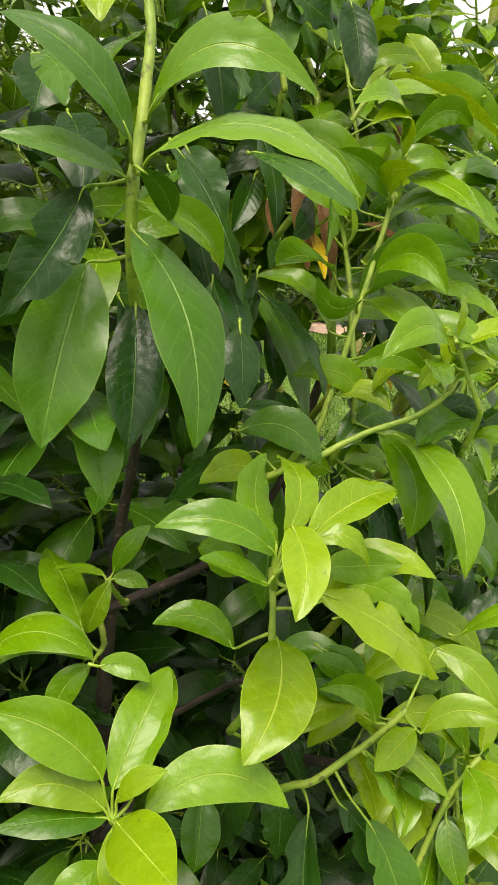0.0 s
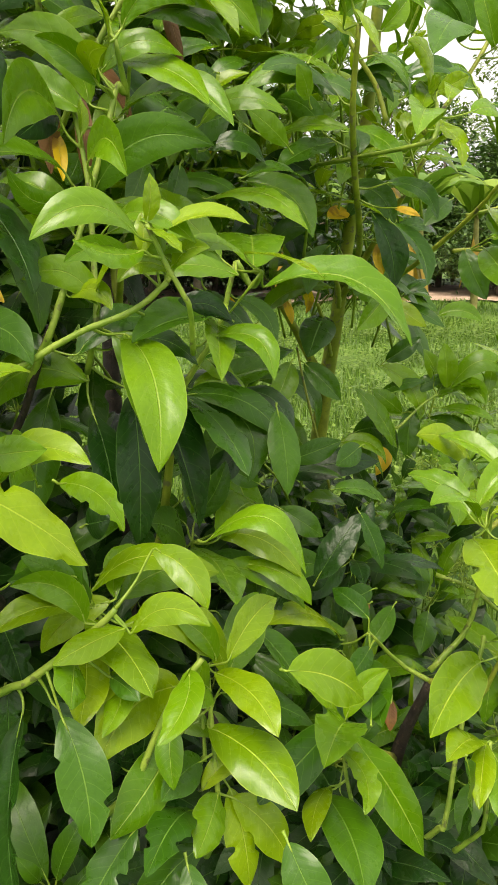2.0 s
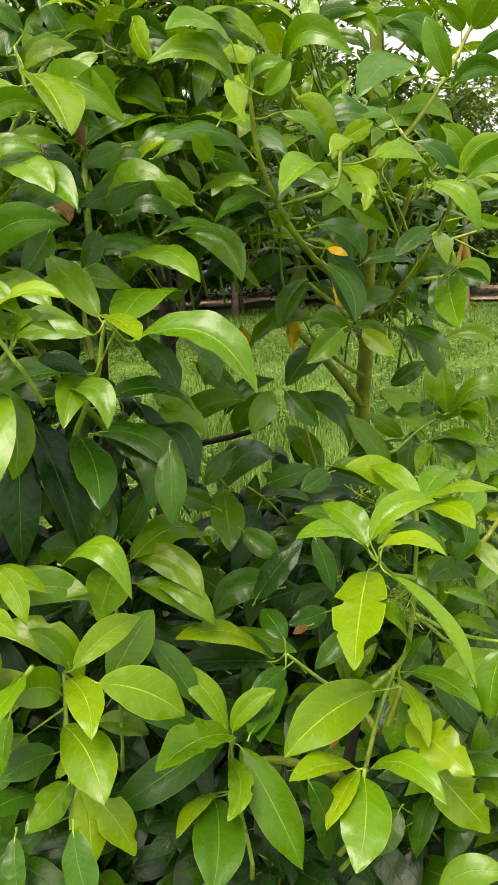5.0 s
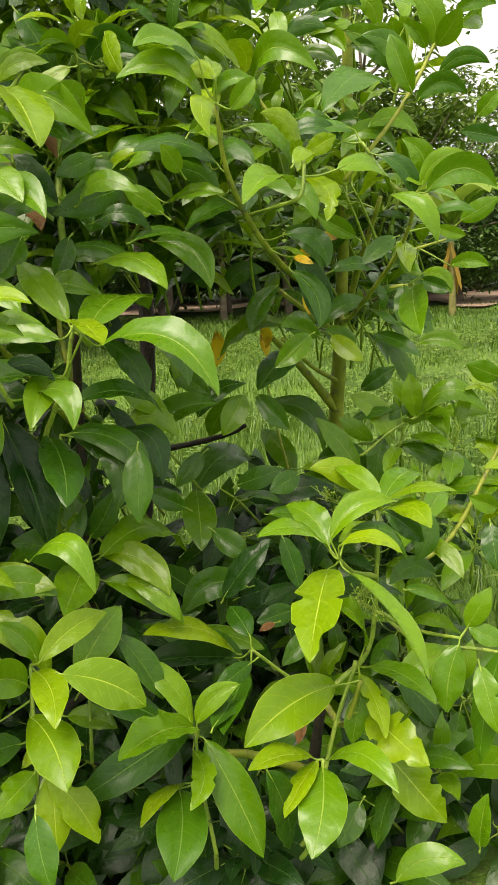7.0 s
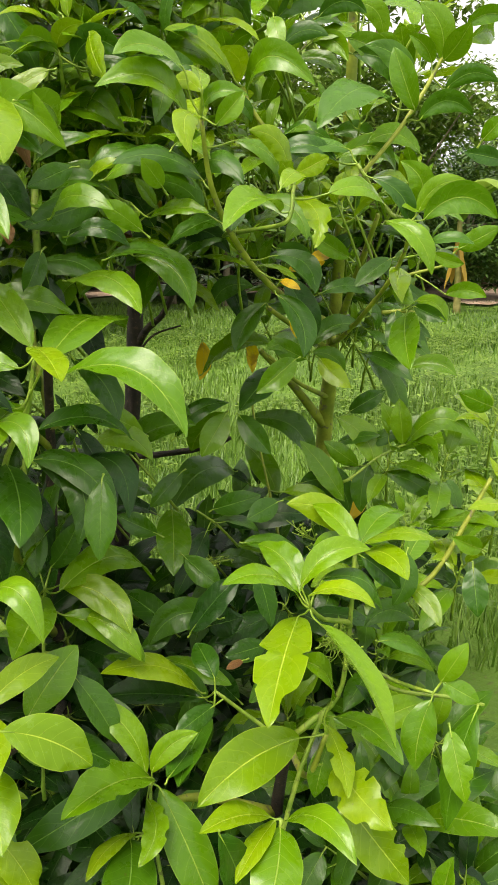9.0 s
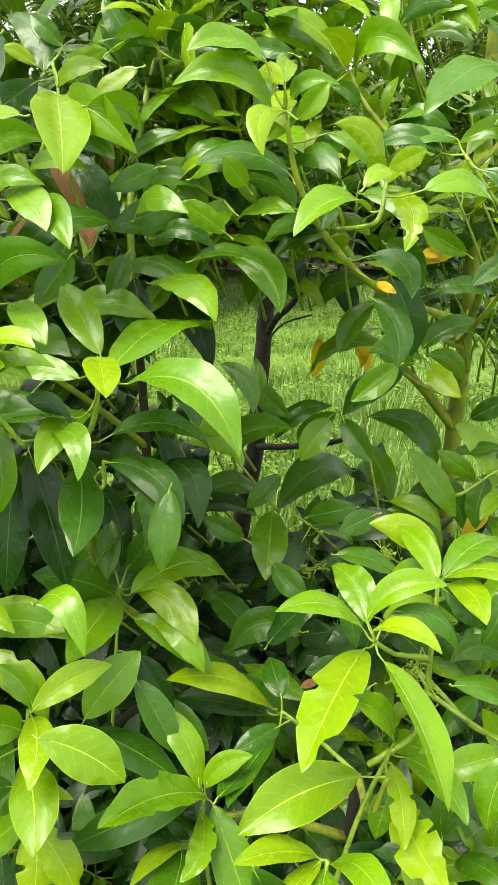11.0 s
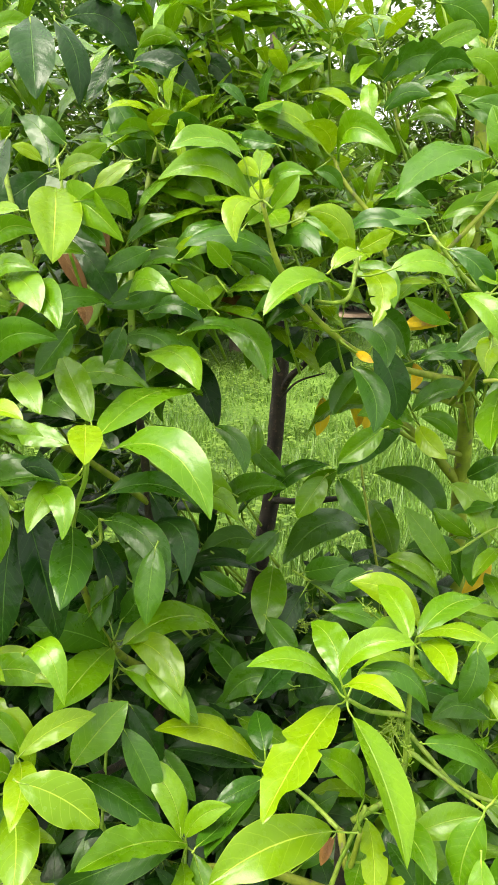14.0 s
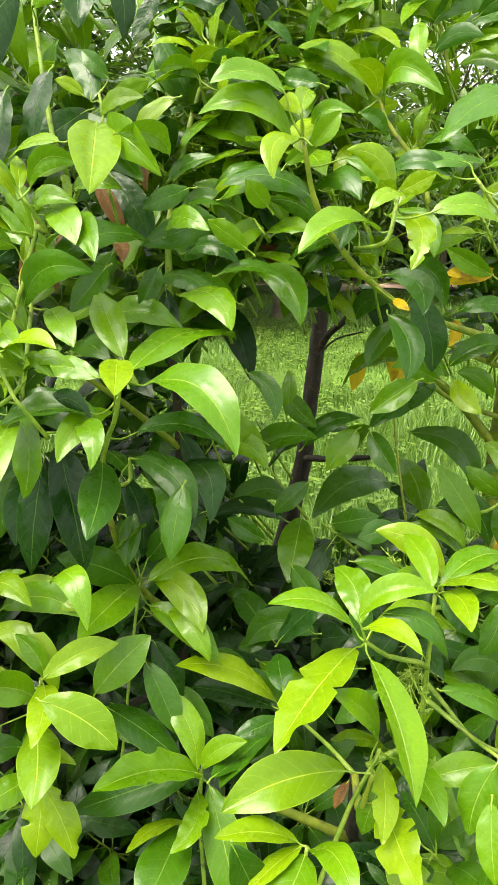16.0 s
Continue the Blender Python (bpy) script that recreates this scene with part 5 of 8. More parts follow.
    b.leaf("old", (-0.120, 1.587, 2.221), (-0.002, 1.677, 2.110), 0.077, 0.06, 0, node=(-0.125, 1.600, 2.252), face=(0.58, -0.82, -0.05), bend=-0.27)
    b.leaf("mature", (-0.093, 1.329, 2.099), (-0.182, 1.173, 2.072), 0.065, 0.09, 0, node=(-0.092, 1.351, 2.113), face=(0.61, -0.46, 0.64))
    b.leaf("old", (0.034, 1.076, 1.868), (0.122, 1.110, 1.821), 0.072, 0.07, -36, node=(0.016, 1.078, 1.878), bite=0.8)
    b.leaf("mature", (0.017, 1.584, 2.033), (0.088, 1.613, 1.897), 0.066, 0.07, 7, node=(0.006, 1.589, 2.051))
    b.leaf("old", (-0.079, 1.268, 1.893), (-0.033, 1.204, 1.707), 0.075, 0.07, 7, node=(-0.086, 1.282, 1.912))
    b.leaf("old", (-0.059, 1.855, 2.168), (0.068, 1.903, 2.040), 0.075, 0.08, 4, node=(-0.074, 1.859, 2.182), bend=-0.24)
    b.leaf("old", (-0.152, 1.861, 1.440), (-0.017, 1.909, 1.210), 0.097, 0.12, 0, node=(-0.160, 1.858, 1.450), face=(0.85, -0.30, 0.44), bend=-0.06)
    b.leaf("mature", (0.296, 1.512, 1.635), (0.227, 1.371, 1.585), 0.069, 0.07, 51, node=(0.300, 1.536, 1.642))
    b.leaf("old", (0.086, 1.398, 1.730), (0.198, 1.423, 1.580), 0.070, 0.06, 0, node=(0.111, 1.436, 1.737), face=(0.62, -0.70, 0.35), bend=-0.04)
    b.leaf("mature", (0.286, 1.446, 1.692), (0.257, 1.352, 1.652), 0.045, 0.07, 52, node=(0.288, 1.470, 1.701))
    b.leaf("old", (0.022, 1.156, 1.705), (0.059, 1.096, 1.556), 0.078, 0.07, 39, node=(0.015, 1.171, 1.724))
    b.leaf("old", (-0.102, 1.148, 1.641), (-0.019, 1.106, 1.401), 0.083, 0.07, 30, node=(-0.111, 1.159, 1.660))
    b.leaf("mature", (0.231, 1.507, 1.607), (0.247, 1.458, 1.552), 0.071, 0.07, 34, node=(0.225, 1.527, 1.622))
    b.leaf("fresh", (0.044, 1.703, 1.929), (0.061, 1.880, 2.006), 0.070, 0.21, 0, node=(0.042, 1.686, 1.916), face=(0.70, -0.34, 0.63), bend=-0.10)
    b.leaf("fresh", (0.040, 1.696, 1.931), (0.025, 1.575, 2.006), 0.061, 0.06, 0, node=(0.042, 1.711, 1.915), face=(0.86, -0.35, -0.38), bend=0.06)
    b.leaf("young", (0.167, 1.576, 1.930), (0.239, 1.572, 1.964), 0.041, 0.06, 0, node=(0.168, 1.577, 1.931), face=(0.21, -0.80, -0.56), bend=-0.19)
    b.leaf("fresh", (0.168, 1.574, 1.922), (0.139, 1.497, 1.928), 0.041, -0.10, 72, node=(0.170, 1.574, 1.917), bend=0.22)
    b.leaf("young", (0.441, 1.802, 1.895), (0.351, 1.683, 1.965), 0.069, 0.07, 13, node=(0.444, 1.803, 1.886), bend=0.16)
    b.leaf("young", (0.439, 1.830, 1.881), (0.458, 1.714, 1.928), 0.048, 0.06, 0, node=(0.443, 1.804, 1.892), face=(0.74, -0.14, -0.66), bend=0.19)
    b.leaf("fresh", (0.461, 1.833, 1.861), (0.638, 1.775, 1.854), 0.067, 0.22, 0, node=(0.464, 1.815, 1.860), face=(-0.30, -0.95, 0.11), bend=-0.29)
    b.leaf("mature", (0.303, 2.217, 2.058), (0.193, 2.052, 2.066), 0.075, 0.07, 19, node=(0.310, 2.240, 2.059), bend=0.17)
    b.leaf("fresh", (0.169, 2.070, 2.065), (0.060, 1.913, 2.092), 0.075, 0.05, 14, node=(0.176, 2.093, 2.064), bend=0.10)
    b.leaf("mature", (0.244, 1.969, 1.981), (0.221, 1.876, 1.924), 0.047, 0.07, 52, node=(0.245, 1.992, 1.992))
    b.leaf("fresh", (0.242, 2.175, 2.119), (0.345, 2.165, 2.143), 0.058, 0.06, 0, node=(0.236, 2.184, 2.119), face=(0.00, -0.91, -0.42), bend=-0.28)
    b.leaf("mature", (0.226, 2.151, 2.112), (0.177, 2.075, 2.176), 0.056, 0.07, 66, node=(0.231, 2.172, 2.104))
    b.leaf("mature", (0.293, 1.846, 1.713), (0.258, 1.807, 1.838), 0.057, 0.07, -21, node=(0.294, 1.859, 1.698))
    b.leaf("young", (0.631, 1.646, 1.648), (0.661, 1.783, 1.706), 0.054, 0.13, 0, node=(0.660, 1.609, 1.656), face=(0.31, -0.43, 0.85), bend=-0.03)
    b.leaf("mature", (0.193, 1.927, 1.608), (0.155, 1.799, 1.502), 0.078, 0.07, 43, node=(0.194, 1.949, 1.622))
    b.leaf("old", (0.258, 1.958, 1.496), (0.224, 1.850, 1.431), 0.063, 0.07, 43, node=(0.260, 1.981, 1.507))
    b.leaf("fresh", (0.017, 1.287, 2.073), (0.108, 1.353, 2.101), 0.049, 0.05, -43, node=(-0.000, 1.285, 2.070), bend=-0.25)
    b.leaf("fresh", (-0.080, 1.339, 2.089), (-0.159, 1.237, 2.174), 0.065, 0.07, -5, node=(-0.074, 1.359, 2.081))
    b.leaf("fresh", (0.026, 1.281, 2.027), (0.085, 1.315, 2.066), 0.033, 0.07, -56, node=(0.010, 1.281, 2.020))
    b.leaf("young", (-0.186, 1.235, 2.126), (-0.158, 1.237, 2.171), 0.030, 0.07, -84, node=(-0.199, 1.242, 2.113))
    b.leaf("old", (0.040, 1.385, 1.853), (-0.005, 1.252, 1.753), 0.072, 0.07, 44, node=(0.042, 1.407, 1.865), bite=0.6)
    b.leaf("mature", (-0.017, 1.150, 1.805), (0.002, 1.096, 1.728), 0.056, 0.07, 50, node=(-0.023, 1.168, 1.821))
    b.leaf("old", (0.104, 1.214, 1.615), (0.082, 1.120, 1.553), 0.056, 0.07, 58, node=(0.104, 1.236, 1.627))
    b.leaf("mature", (0.205, 1.300, 1.545), (0.199, 1.217, 1.462), 0.056, 0.07, 47, node=(0.203, 1.321, 1.560))
    b.leaf("mature", (-0.080, 1.407, 1.854), (0.061, 1.484, 1.767), 0.075, 0.07, -7, node=(-0.097, 1.407, 1.865))
    b.leaf("mature", (0.134, 1.788, 1.824), (0.193, 1.844, 1.922), 0.060, 0.07, -53, node=(0.123, 1.788, 1.813))
    b.leaf("fresh", (0.157, 1.653, 1.805), (0.221, 1.698, 1.861), 0.050, 0.07, -61, node=(0.142, 1.652, 1.797))
    b.leaf("mature", (-0.019, 1.997, 2.016), (-0.102, 1.895, 2.115), 0.069, 0.07, 38, node=(-0.013, 2.017, 2.007))
    b.leaf("young", (-0.060, 1.709, 2.196), (0.020, 1.754, 2.207), 0.033, 0.13, 0, node=(-0.082, 1.694, 2.165), face=(0.47, -0.86, 0.19), bend=-0.06)
    b.leaf("mature", (-0.021, 2.211, 2.181), (-0.083, 2.117, 2.238), 0.062, 0.07, 68, node=(-0.015, 2.232, 2.175))
    b.leaf("fresh", (0.215, 2.165, 2.181), (0.282, 2.209, 2.224), 0.063, 0.07, -64, node=(0.198, 2.164, 2.175))
    b.leaf("fresh", (0.222, 2.178, 2.194), (0.188, 2.127, 2.283), 0.063, 0.07, 45, node=(0.225, 2.194, 2.182))
    b.leaf("fresh", (0.120, 1.340, 1.429), (0.299, 1.411, 1.421), 0.069, 0.17, 0, node=(0.122, 1.364, 1.504), face=(0.31, -0.71, 0.63), bend=-0.07)
    b.leaf("mature", (0.257, 1.439, 1.347), (0.206, 1.381, 1.469), 0.061, 0.07, 1, node=(0.261, 1.454, 1.333))
    b.leaf("mature", (0.283, 1.606, 1.307), (0.364, 1.611, 1.210), 0.046, 0.06, 0, node=(0.252, 1.611, 1.365), face=(0.55, -0.72, 0.42), bend=-0.20)
    b.leaf("fresh", (0.264, 1.674, 1.132), (0.193, 1.578, 1.209), 0.060, 0.07, 35, node=(0.269, 1.695, 1.124))
    b.leaf("fresh", (0.193, 1.592, 1.122), (0.302, 1.651, 1.076), 0.060, 0.05, -27, node=(0.175, 1.592, 1.131), bend=-0.25)
    b.leaf("mature", (0.347, 1.147, 0.707), (0.490, 1.225, 0.614), 0.075, 0.07, 23, node=(0.330, 1.147, 0.718))
    b.leaf("mature", (0.386, 1.222, 0.791), (0.474, 1.227, 0.668), 0.064, 0.07, 25, node=(0.373, 1.229, 0.808))
    b.leaf("yellow", (0.416, 2.187, 1.480), (0.447, 2.390, 1.514), 0.057, 0.01, 0, node=(0.413, 2.170, 1.471), face=(0.54, -0.22, 0.81), bend=0.03)
    b.leaf("yellow", (0.602, 1.988, 1.525), (0.574, 1.923, 1.519), 0.029, 0.07, 30, node=(0.606, 2.012, 1.528))
    b.leaf("yellow", (0.517, 2.408, 0.844), (0.564, 2.265, 0.749), 0.070, 0.06, 0, node=(0.512, 2.423, 0.848), face=(0.31, -0.46, 0.83), bend=-0.20)
    b.leaf("yellow", (0.109, 2.020, 1.668), (0.153, 1.990, 1.604), 0.034, 0.07, 20, node=(0.097, 2.034, 1.684))
    b.leaf("brown", (0.037, 1.925, 1.575), (0.109, 1.925, 1.528), 0.054, 0.07, -4, node=(0.019, 1.933, 1.587))
    b.leaf("yellow", (0.367, 2.000, 1.313), (0.379, 2.021, 1.242), 0.031, 0.06, 0, node=(0.364, 1.995, 1.324), face=(0.65, -0.75, -0.12), bend=-0.19)
    b.leaf("brown", (0.104, 1.814, 1.572), (0.178, 1.836, 1.530), 0.047, 0.07, -10, node=(0.085, 1.818, 1.582))
    b.leaf("old", (0.000, 1.607, 2.125), (-0.026, 1.551, 2.025), 0.042, 0.02, 0, node=(0.004, 1.615, 2.135), face=(0.62, -0.74, 0.25), bend=-0.04)
    b.leaf("mature", (0.071, 1.670, 2.123), (0.131, 1.719, 2.105), 0.030, 0.06, 0, node=(0.057, 1.659, 2.121), face=(0.58, -0.79, -0.20), bend=-0.30)
    b.leaf("young", (0.108, 1.332, 1.866), (0.061, 1.299, 1.897), 0.026, 0.06, 0, node=(0.121, 1.341, 1.852), face=(0.60, -0.80, 0.06), bend=0.10)
    b.leaf("mature", (0.140, 1.371, 1.897), (0.092, 1.345, 1.952), 0.036, 0.06, 0, node=(0.151, 1.377, 1.879), face=(0.61, -0.78, 0.16))
    b.leaf("mature", (0.247, 1.550, 1.696), (0.314, 1.627, 1.745), 0.041, 0.14, 0, node=(0.236, 1.537, 1.682), face=(0.33, -0.69, 0.64), bend=-0.04)
    b.leaf("fresh", (0.316, 1.503, 1.673), (0.468, 1.593, 1.653), 0.064, 0.25, 0, node=(0.301, 1.494, 1.669), face=(0.46, -0.64, 0.62), bend=-0.13)
    b.leaf("fresh", (0.165, 1.559, 1.683), (0.223, 1.645, 1.590), 0.050, 0.15, 0, node=(0.157, 1.548, 1.689), face=(0.89, -0.42, 0.18), bend=-0.14)
    b.leaf("brown", (0.223, 1.374, 1.786), (0.253, 1.369, 1.685), 0.031, 0.06, 0, node=(0.218, 1.375, 1.797), face=(0.75, -0.62, 0.25), bend=0.04)
    b.leaf("brown", (0.185, 1.337, 1.590), (0.242, 1.310, 1.553), 0.031, 0.06, 0, node=(0.170, 1.344, 1.593), face=(0.30, -0.47, 0.83), bend=-0.13)
    b.leaf("fresh", (0.307, 1.719, 1.947), (0.417, 1.837, 1.876), 0.063, 0.17, 0, node=(0.296, 1.707, 1.948), face=(0.75, -0.38, 0.53), bend=-0.05)
    b.leaf("fresh", (0.062, 1.978, 2.080), (0.165, 2.062, 2.053), 0.049, 0.16, 0, node=(0.049, 1.966, 2.078), face=(0.59, -0.52, 0.62), bend=-0.04)
    b.leaf("mature", (0.081, 2.020, 2.160), (0.173, 2.092, 2.122), 0.044, 0.12, 0, node=(0.067, 2.009, 2.160), face=(0.65, -0.56, 0.52), bend=-0.03)
    b.leaf("mature", (0.121, 2.073, 2.168), (0.221, 2.148, 2.116), 0.049, 0.17, 0, node=(0.108, 2.063, 2.169), face=(0.67, -0.60, 0.43), bend=-0.07)
    b.leaf("fresh", (-0.057, 2.553, 2.324), (-0.299, 2.545, 2.423), 0.094, 0.14, 0, node=(-0.040, 2.553, 2.311), face=(0.29, -0.71, 0.65), bend=0.04)
    b.leaf("mature", (-0.052, 2.552, 2.307), (-0.016, 2.883, 2.397), 0.124, 0.17, 0, node=(-0.054, 2.534, 2.296), face=(0.56, -0.27, 0.78), bend=-0.03)
    b.leaf("fresh", (-0.042, 2.562, 2.311), (-0.007, 2.834, 2.395), 0.103, 0.05, 0, node=(-0.045, 2.545, 2.300), face=(0.43, -0.32, 0.84))
    b.leaf("mature", (0.251, 2.174, 2.112), (0.325, 2.248, 2.133), 0.038, 0.20, 0, node=(0.239, 2.162, 2.103), face=(0.64, -0.72, 0.26), bend=-0.14)
    b.leaf("young", (0.450, 1.923, 1.967), (0.482, 1.962, 1.999), 0.024, 0.06, 0, node=(0.441, 1.911, 1.951), face=(0.77, -0.63, 0.00), bend=-0.06)
    b.leaf("fresh", (0.437, 1.559, 1.732), (0.481, 1.617, 1.788), 0.033, 0.06, 0, node=(0.428, 1.547, 1.715), face=(0.73, -0.67, 0.12))
    b.leaf("mature", (0.321, 1.861, 1.681), (0.359, 1.913, 1.737), 0.040, 0.06, 0, node=(0.313, 1.850, 1.663), face=(0.74, -0.67, 0.12), bend=-0.26)
    b.leaf("mature", (0.330, 1.479, 1.527), (0.434, 1.569, 1.512), 0.050, 0.17, 0, node=(0.316, 1.467, 1.523), face=(0.37, -0.29, 0.88), bend=-0.04)
    b.leaf("young", (0.285, 1.970, 1.466), (0.285, 1.945, 1.390), 0.029, -0.02, 0, node=(0.285, 1.975, 1.477), face=(0.43, -0.86, 0.27), bend=-0.17)
    b.leaf("old", (0.300, 1.985, 1.470), (0.358, 2.002, 1.357), 0.059, 0.06, 0, node=(0.292, 1.982, 1.480), face=(0.57, -0.81, 0.17), bend=-0.15)
    b.leaf("mature", (0.252, 1.308, 0.929), (0.137, 1.350, 0.987), 0.067, 0.06, 0, node=(0.267, 1.302, 0.915), face=(0.28, -0.41, 0.87))
    b.leaf("old", (0.303, 1.303, 0.770), (0.369, 1.325, 0.652), 0.061, 0.06, 0, node=(0.295, 1.300, 0.780), face=(0.80, -0.48, 0.35), bend=-0.02)
    b.leaf("young", (0.535, 1.489, 1.806), (0.465, 1.506, 1.828), 0.032, 0.06, 0, node=(0.551, 1.485, 1.795), face=(-0.16, -0.96, 0.23), bend=0.15)
    b.leaf("young", (0.515, 1.514, 1.747), (0.456, 1.623, 1.822), 0.056, 0.06, 0, node=(0.522, 1.501, 1.732), face=(0.14, -0.51, 0.85), bend=-0.04)
    b.leaf("fresh", (0.149, 1.268, 1.690), (0.250, 1.315, 1.685), 0.040, 0.15, 0, node=(0.133, 1.260, 1.685), face=(0.40, -0.81, 0.43), bend=-0.07)
    b.leaf("mature", (0.287, 1.560, 1.658), (0.180, 1.507, 1.655), 0.043, 0.20, 0, node=(0.303, 1.567, 1.653), face=(0.34, -0.74, 0.57), bend=0.08)
    b.leaf("mature", (0.274, 1.582, 1.464), (0.111, 1.511, 1.492), 0.065, 0.20, 0, node=(0.291, 1.589, 1.455), face=(0.35, -0.49, 0.80), bend=0.06)
    b.leaf("old", (0.297, 1.772, 1.553), (0.419, 1.826, 1.532), 0.058, 0.06, 0, node=(0.281, 1.765, 1.550), face=(0.40, -0.92, -0.02), bend=-0.29)
    b.leaf("mature", (0.169, 1.483, 1.707), (0.262, 1.540, 1.757), 0.043, 0.13, 0, node=(0.156, 1.475, 1.693), face=(0.24, -0.83, 0.50), bend=-0.04)
    b.leaf("mature", (0.167, 1.925, 1.958), (0.327, 1.999, 1.948), 0.063, 0.21, 0, node=(0.150, 1.917, 1.953), face=(0.32, -0.59, 0.75), bend=-0.04)
    b.leaf("fresh", (0.080, 1.973, 2.027), (0.148, 1.995, 1.987), 0.038, 0.06, 0, node=(0.065, 1.968, 2.030), face=(0.26, -0.96, -0.10), bend=-0.16)
    b.leaf("mature", (0.221, 1.592, 1.891), (0.329, 1.639, 1.876), 0.043, 0.20, 0, node=(0.204, 1.584, 1.887), face=(0.41, -0.77, 0.48), bend=-0.08)
    b.leaf("old", (0.293, 1.096, 1.305), (0.378, 1.136, 1.300), 0.037, 0.06, 0, node=(0.277, 1.089, 1.300), face=(0.42, -0.89, 0.16), bend=-0.30)
    b.leaf("fresh", (0.369, 0.989, 0.814), (0.350, 0.879, 0.861), 0.066, 0.06, 0, node=(0.372, 1.005, 0.801), face=(0.95, -0.02, 0.32), bend=0.12)
    b.leaf("young", (0.402, 0.971, 0.660), (0.484, 0.982, 0.547), 0.063, 0.06, 0, node=(0.391, 0.970, 0.669), face=(0.68, -0.58, 0.44), bend=-0.07, bite=0.5)
    b.leaf("fresh", (0.384, 0.966, 0.670), (0.378, 0.863, 0.653), 0.056, 0.06, 0, node=(0.385, 0.983, 0.667), face=(0.66, -0.16, 0.73))
    b.leaf("mature", (0.361, 0.966, 0.717), (0.332, 0.872, 0.724), 0.054, 0.06, 0, node=(0.367, 0.984, 0.709), face=(0.79, -0.20, 0.58), bend=0.08)
    b.leaf("fresh", (0.157, 1.652, 1.802), (0.346, 1.690, 1.891), 0.076, 0.20, 0, node=(0.141, 1.649, 1.789), face=(-0.27, -0.53, 0.80), bend=-0.03)
    b.leaf("mature", (0.191, 1.592, 1.903), (0.311, 1.603, 1.903), 0.063, 0.06, 0, node=(0.173, 1.590, 1.897), face=(0.09, -0.96, -0.25), bend=-0.30)
    b.leaf("mature", (0.246, 2.160, 2.142), (0.369, 2.052, 2.055), 0.085, 0.06, 0, node=(0.234, 2.170, 2.144), face=(-0.65, -0.76, 0.03), bend=-0.16)
    b.leaf("old", (0.193, 0.874, 0.849), (0.260, 0.857, 0.743), 0.055, 0.06, 0, node=(0.184, 0.877, 0.858), face=(0.19, -0.94, 0.27), bend=-0.09, bite=0.5)
    b.leaf("mature", (0.183, 1.131, 1.477), (0.345, 1.179, 1.542), 0.068, 0.06, 0, node=(0.167, 1.127, 1.465), face=(0.31, -0.95, -0.09), bend=-0.23)
    b.leaf("young", (0.164, 1.149, 1.557), (0.159, 1.160, 1.606), 0.018, 0.07, 0, node=(0.166, 1.145, 1.534), face=(0.81, -0.54, 0.23))
    b.leaf("fresh", (0.141, 1.153, 1.425), (0.030, 1.150, 1.497), 0.047, 0.22, 0, node=(0.156, 1.153, 1.410), face=(0.43, -0.64, 0.64), bend=0.10)
    b.leaf("young", (0.291, 1.007, 1.398), (0.289, 1.019, 1.448), 0.025, 0.06, 0, node=(0.291, 1.002, 1.375), face=(0.32, -0.92, 0.25), bend=0.05)
    b.leaf("fresh", (0.273, 1.045, 1.380), (0.179, 1.029, 1.388), 0.036, 0.06, 0, node=(0.291, 1.048, 1.373), face=(0.17, -0.98, 0.04), bend=0.22)
    b.leaf("mature", (0.248, 1.329, 1.155), (0.353, 1.329, 1.078), 0.068, 0.06, 0, node=(0.233, 1.329, 1.159), face=(0.18, -0.95, 0.25), bend=-0.25)
    b.leaf("young", (0.239, 0.973, 0.945), (0.150, 0.938, 0.878), 0.046, 0.06, 0, node=(0.253, 0.978, 0.949), face=(0.14, -0.94, 0.30), bend=0.12)
    b.leaf("fresh", (0.353, 1.307, 0.863), (0.476, 1.312, 0.792), 0.051, 0.15, 0, node=(0.338, 1.306, 0.866), face=(0.41, -0.61, 0.67), bend=-0.10)
    b.leaf("fresh", (0.362, 1.564, 0.634), (0.528, 1.586, 0.595), 0.062, 0.05, 0, node=(0.345, 1.562, 0.632), face=(0.26, -0.28, 0.92))
    b.leaf("fresh", (-0.232, 1.158, 2.066), (-0.174, 1.208, 2.029), 0.041, 0.06, 0, node=(-0.244, 1.148, 2.068), face=(0.64, -0.76, -0.03), bend=-0.30)
    b.leaf("mature", (-0.090, 1.127, 1.949), (0.079, 1.063, 1.820), 0.084, 0.06, 0, node=(-0.103, 1.132, 1.953), face=(0.45, -0.42, 0.79), bend=-0.17, bite=0.8)
    b.leaf("mature", (-0.025, 1.320, 1.876), (-0.040, 1.256, 1.757), 0.054, 0.06, 0, node=(-0.024, 1.329, 1.885), face=(0.89, -0.43, 0.12), bend=-0.09)
    b.leaf("fresh", (0.293, 0.991, 1.419), (0.203, 0.888, 1.414), 0.049, 0.18, 0, node=(0.305, 1.004, 1.413), face=(0.66, -0.60, 0.45), bend=0.20)
    b.leaf("young", (0.203, 0.946, 0.945), (0.122, 0.854, 0.942), 0.044, 0.14, 0, node=(0.215, 0.959, 0.940), face=(0.38, -0.36, 0.85), bend=0.07)
    b.limb("twig", [(0.18, 1.27, 1.05), (0.279, 1.222, 1.196), (0.336, 1.215, 1.284), (0.366, 1.216, 1.385)], [.0062, .004], TWIG, 7)
    b.limb("twig", [(0.155, 1.139, 1.226), (0.181, 1.113, 1.289), (0.186, 1.110, 1.313), (0.176, 1.138, 1.418), (0.163, 1.160, 1.515), (0.132, 1.175, 1.649), (0.122, 1.179, 1.691)], [.005, .0035], TWIG, 7)
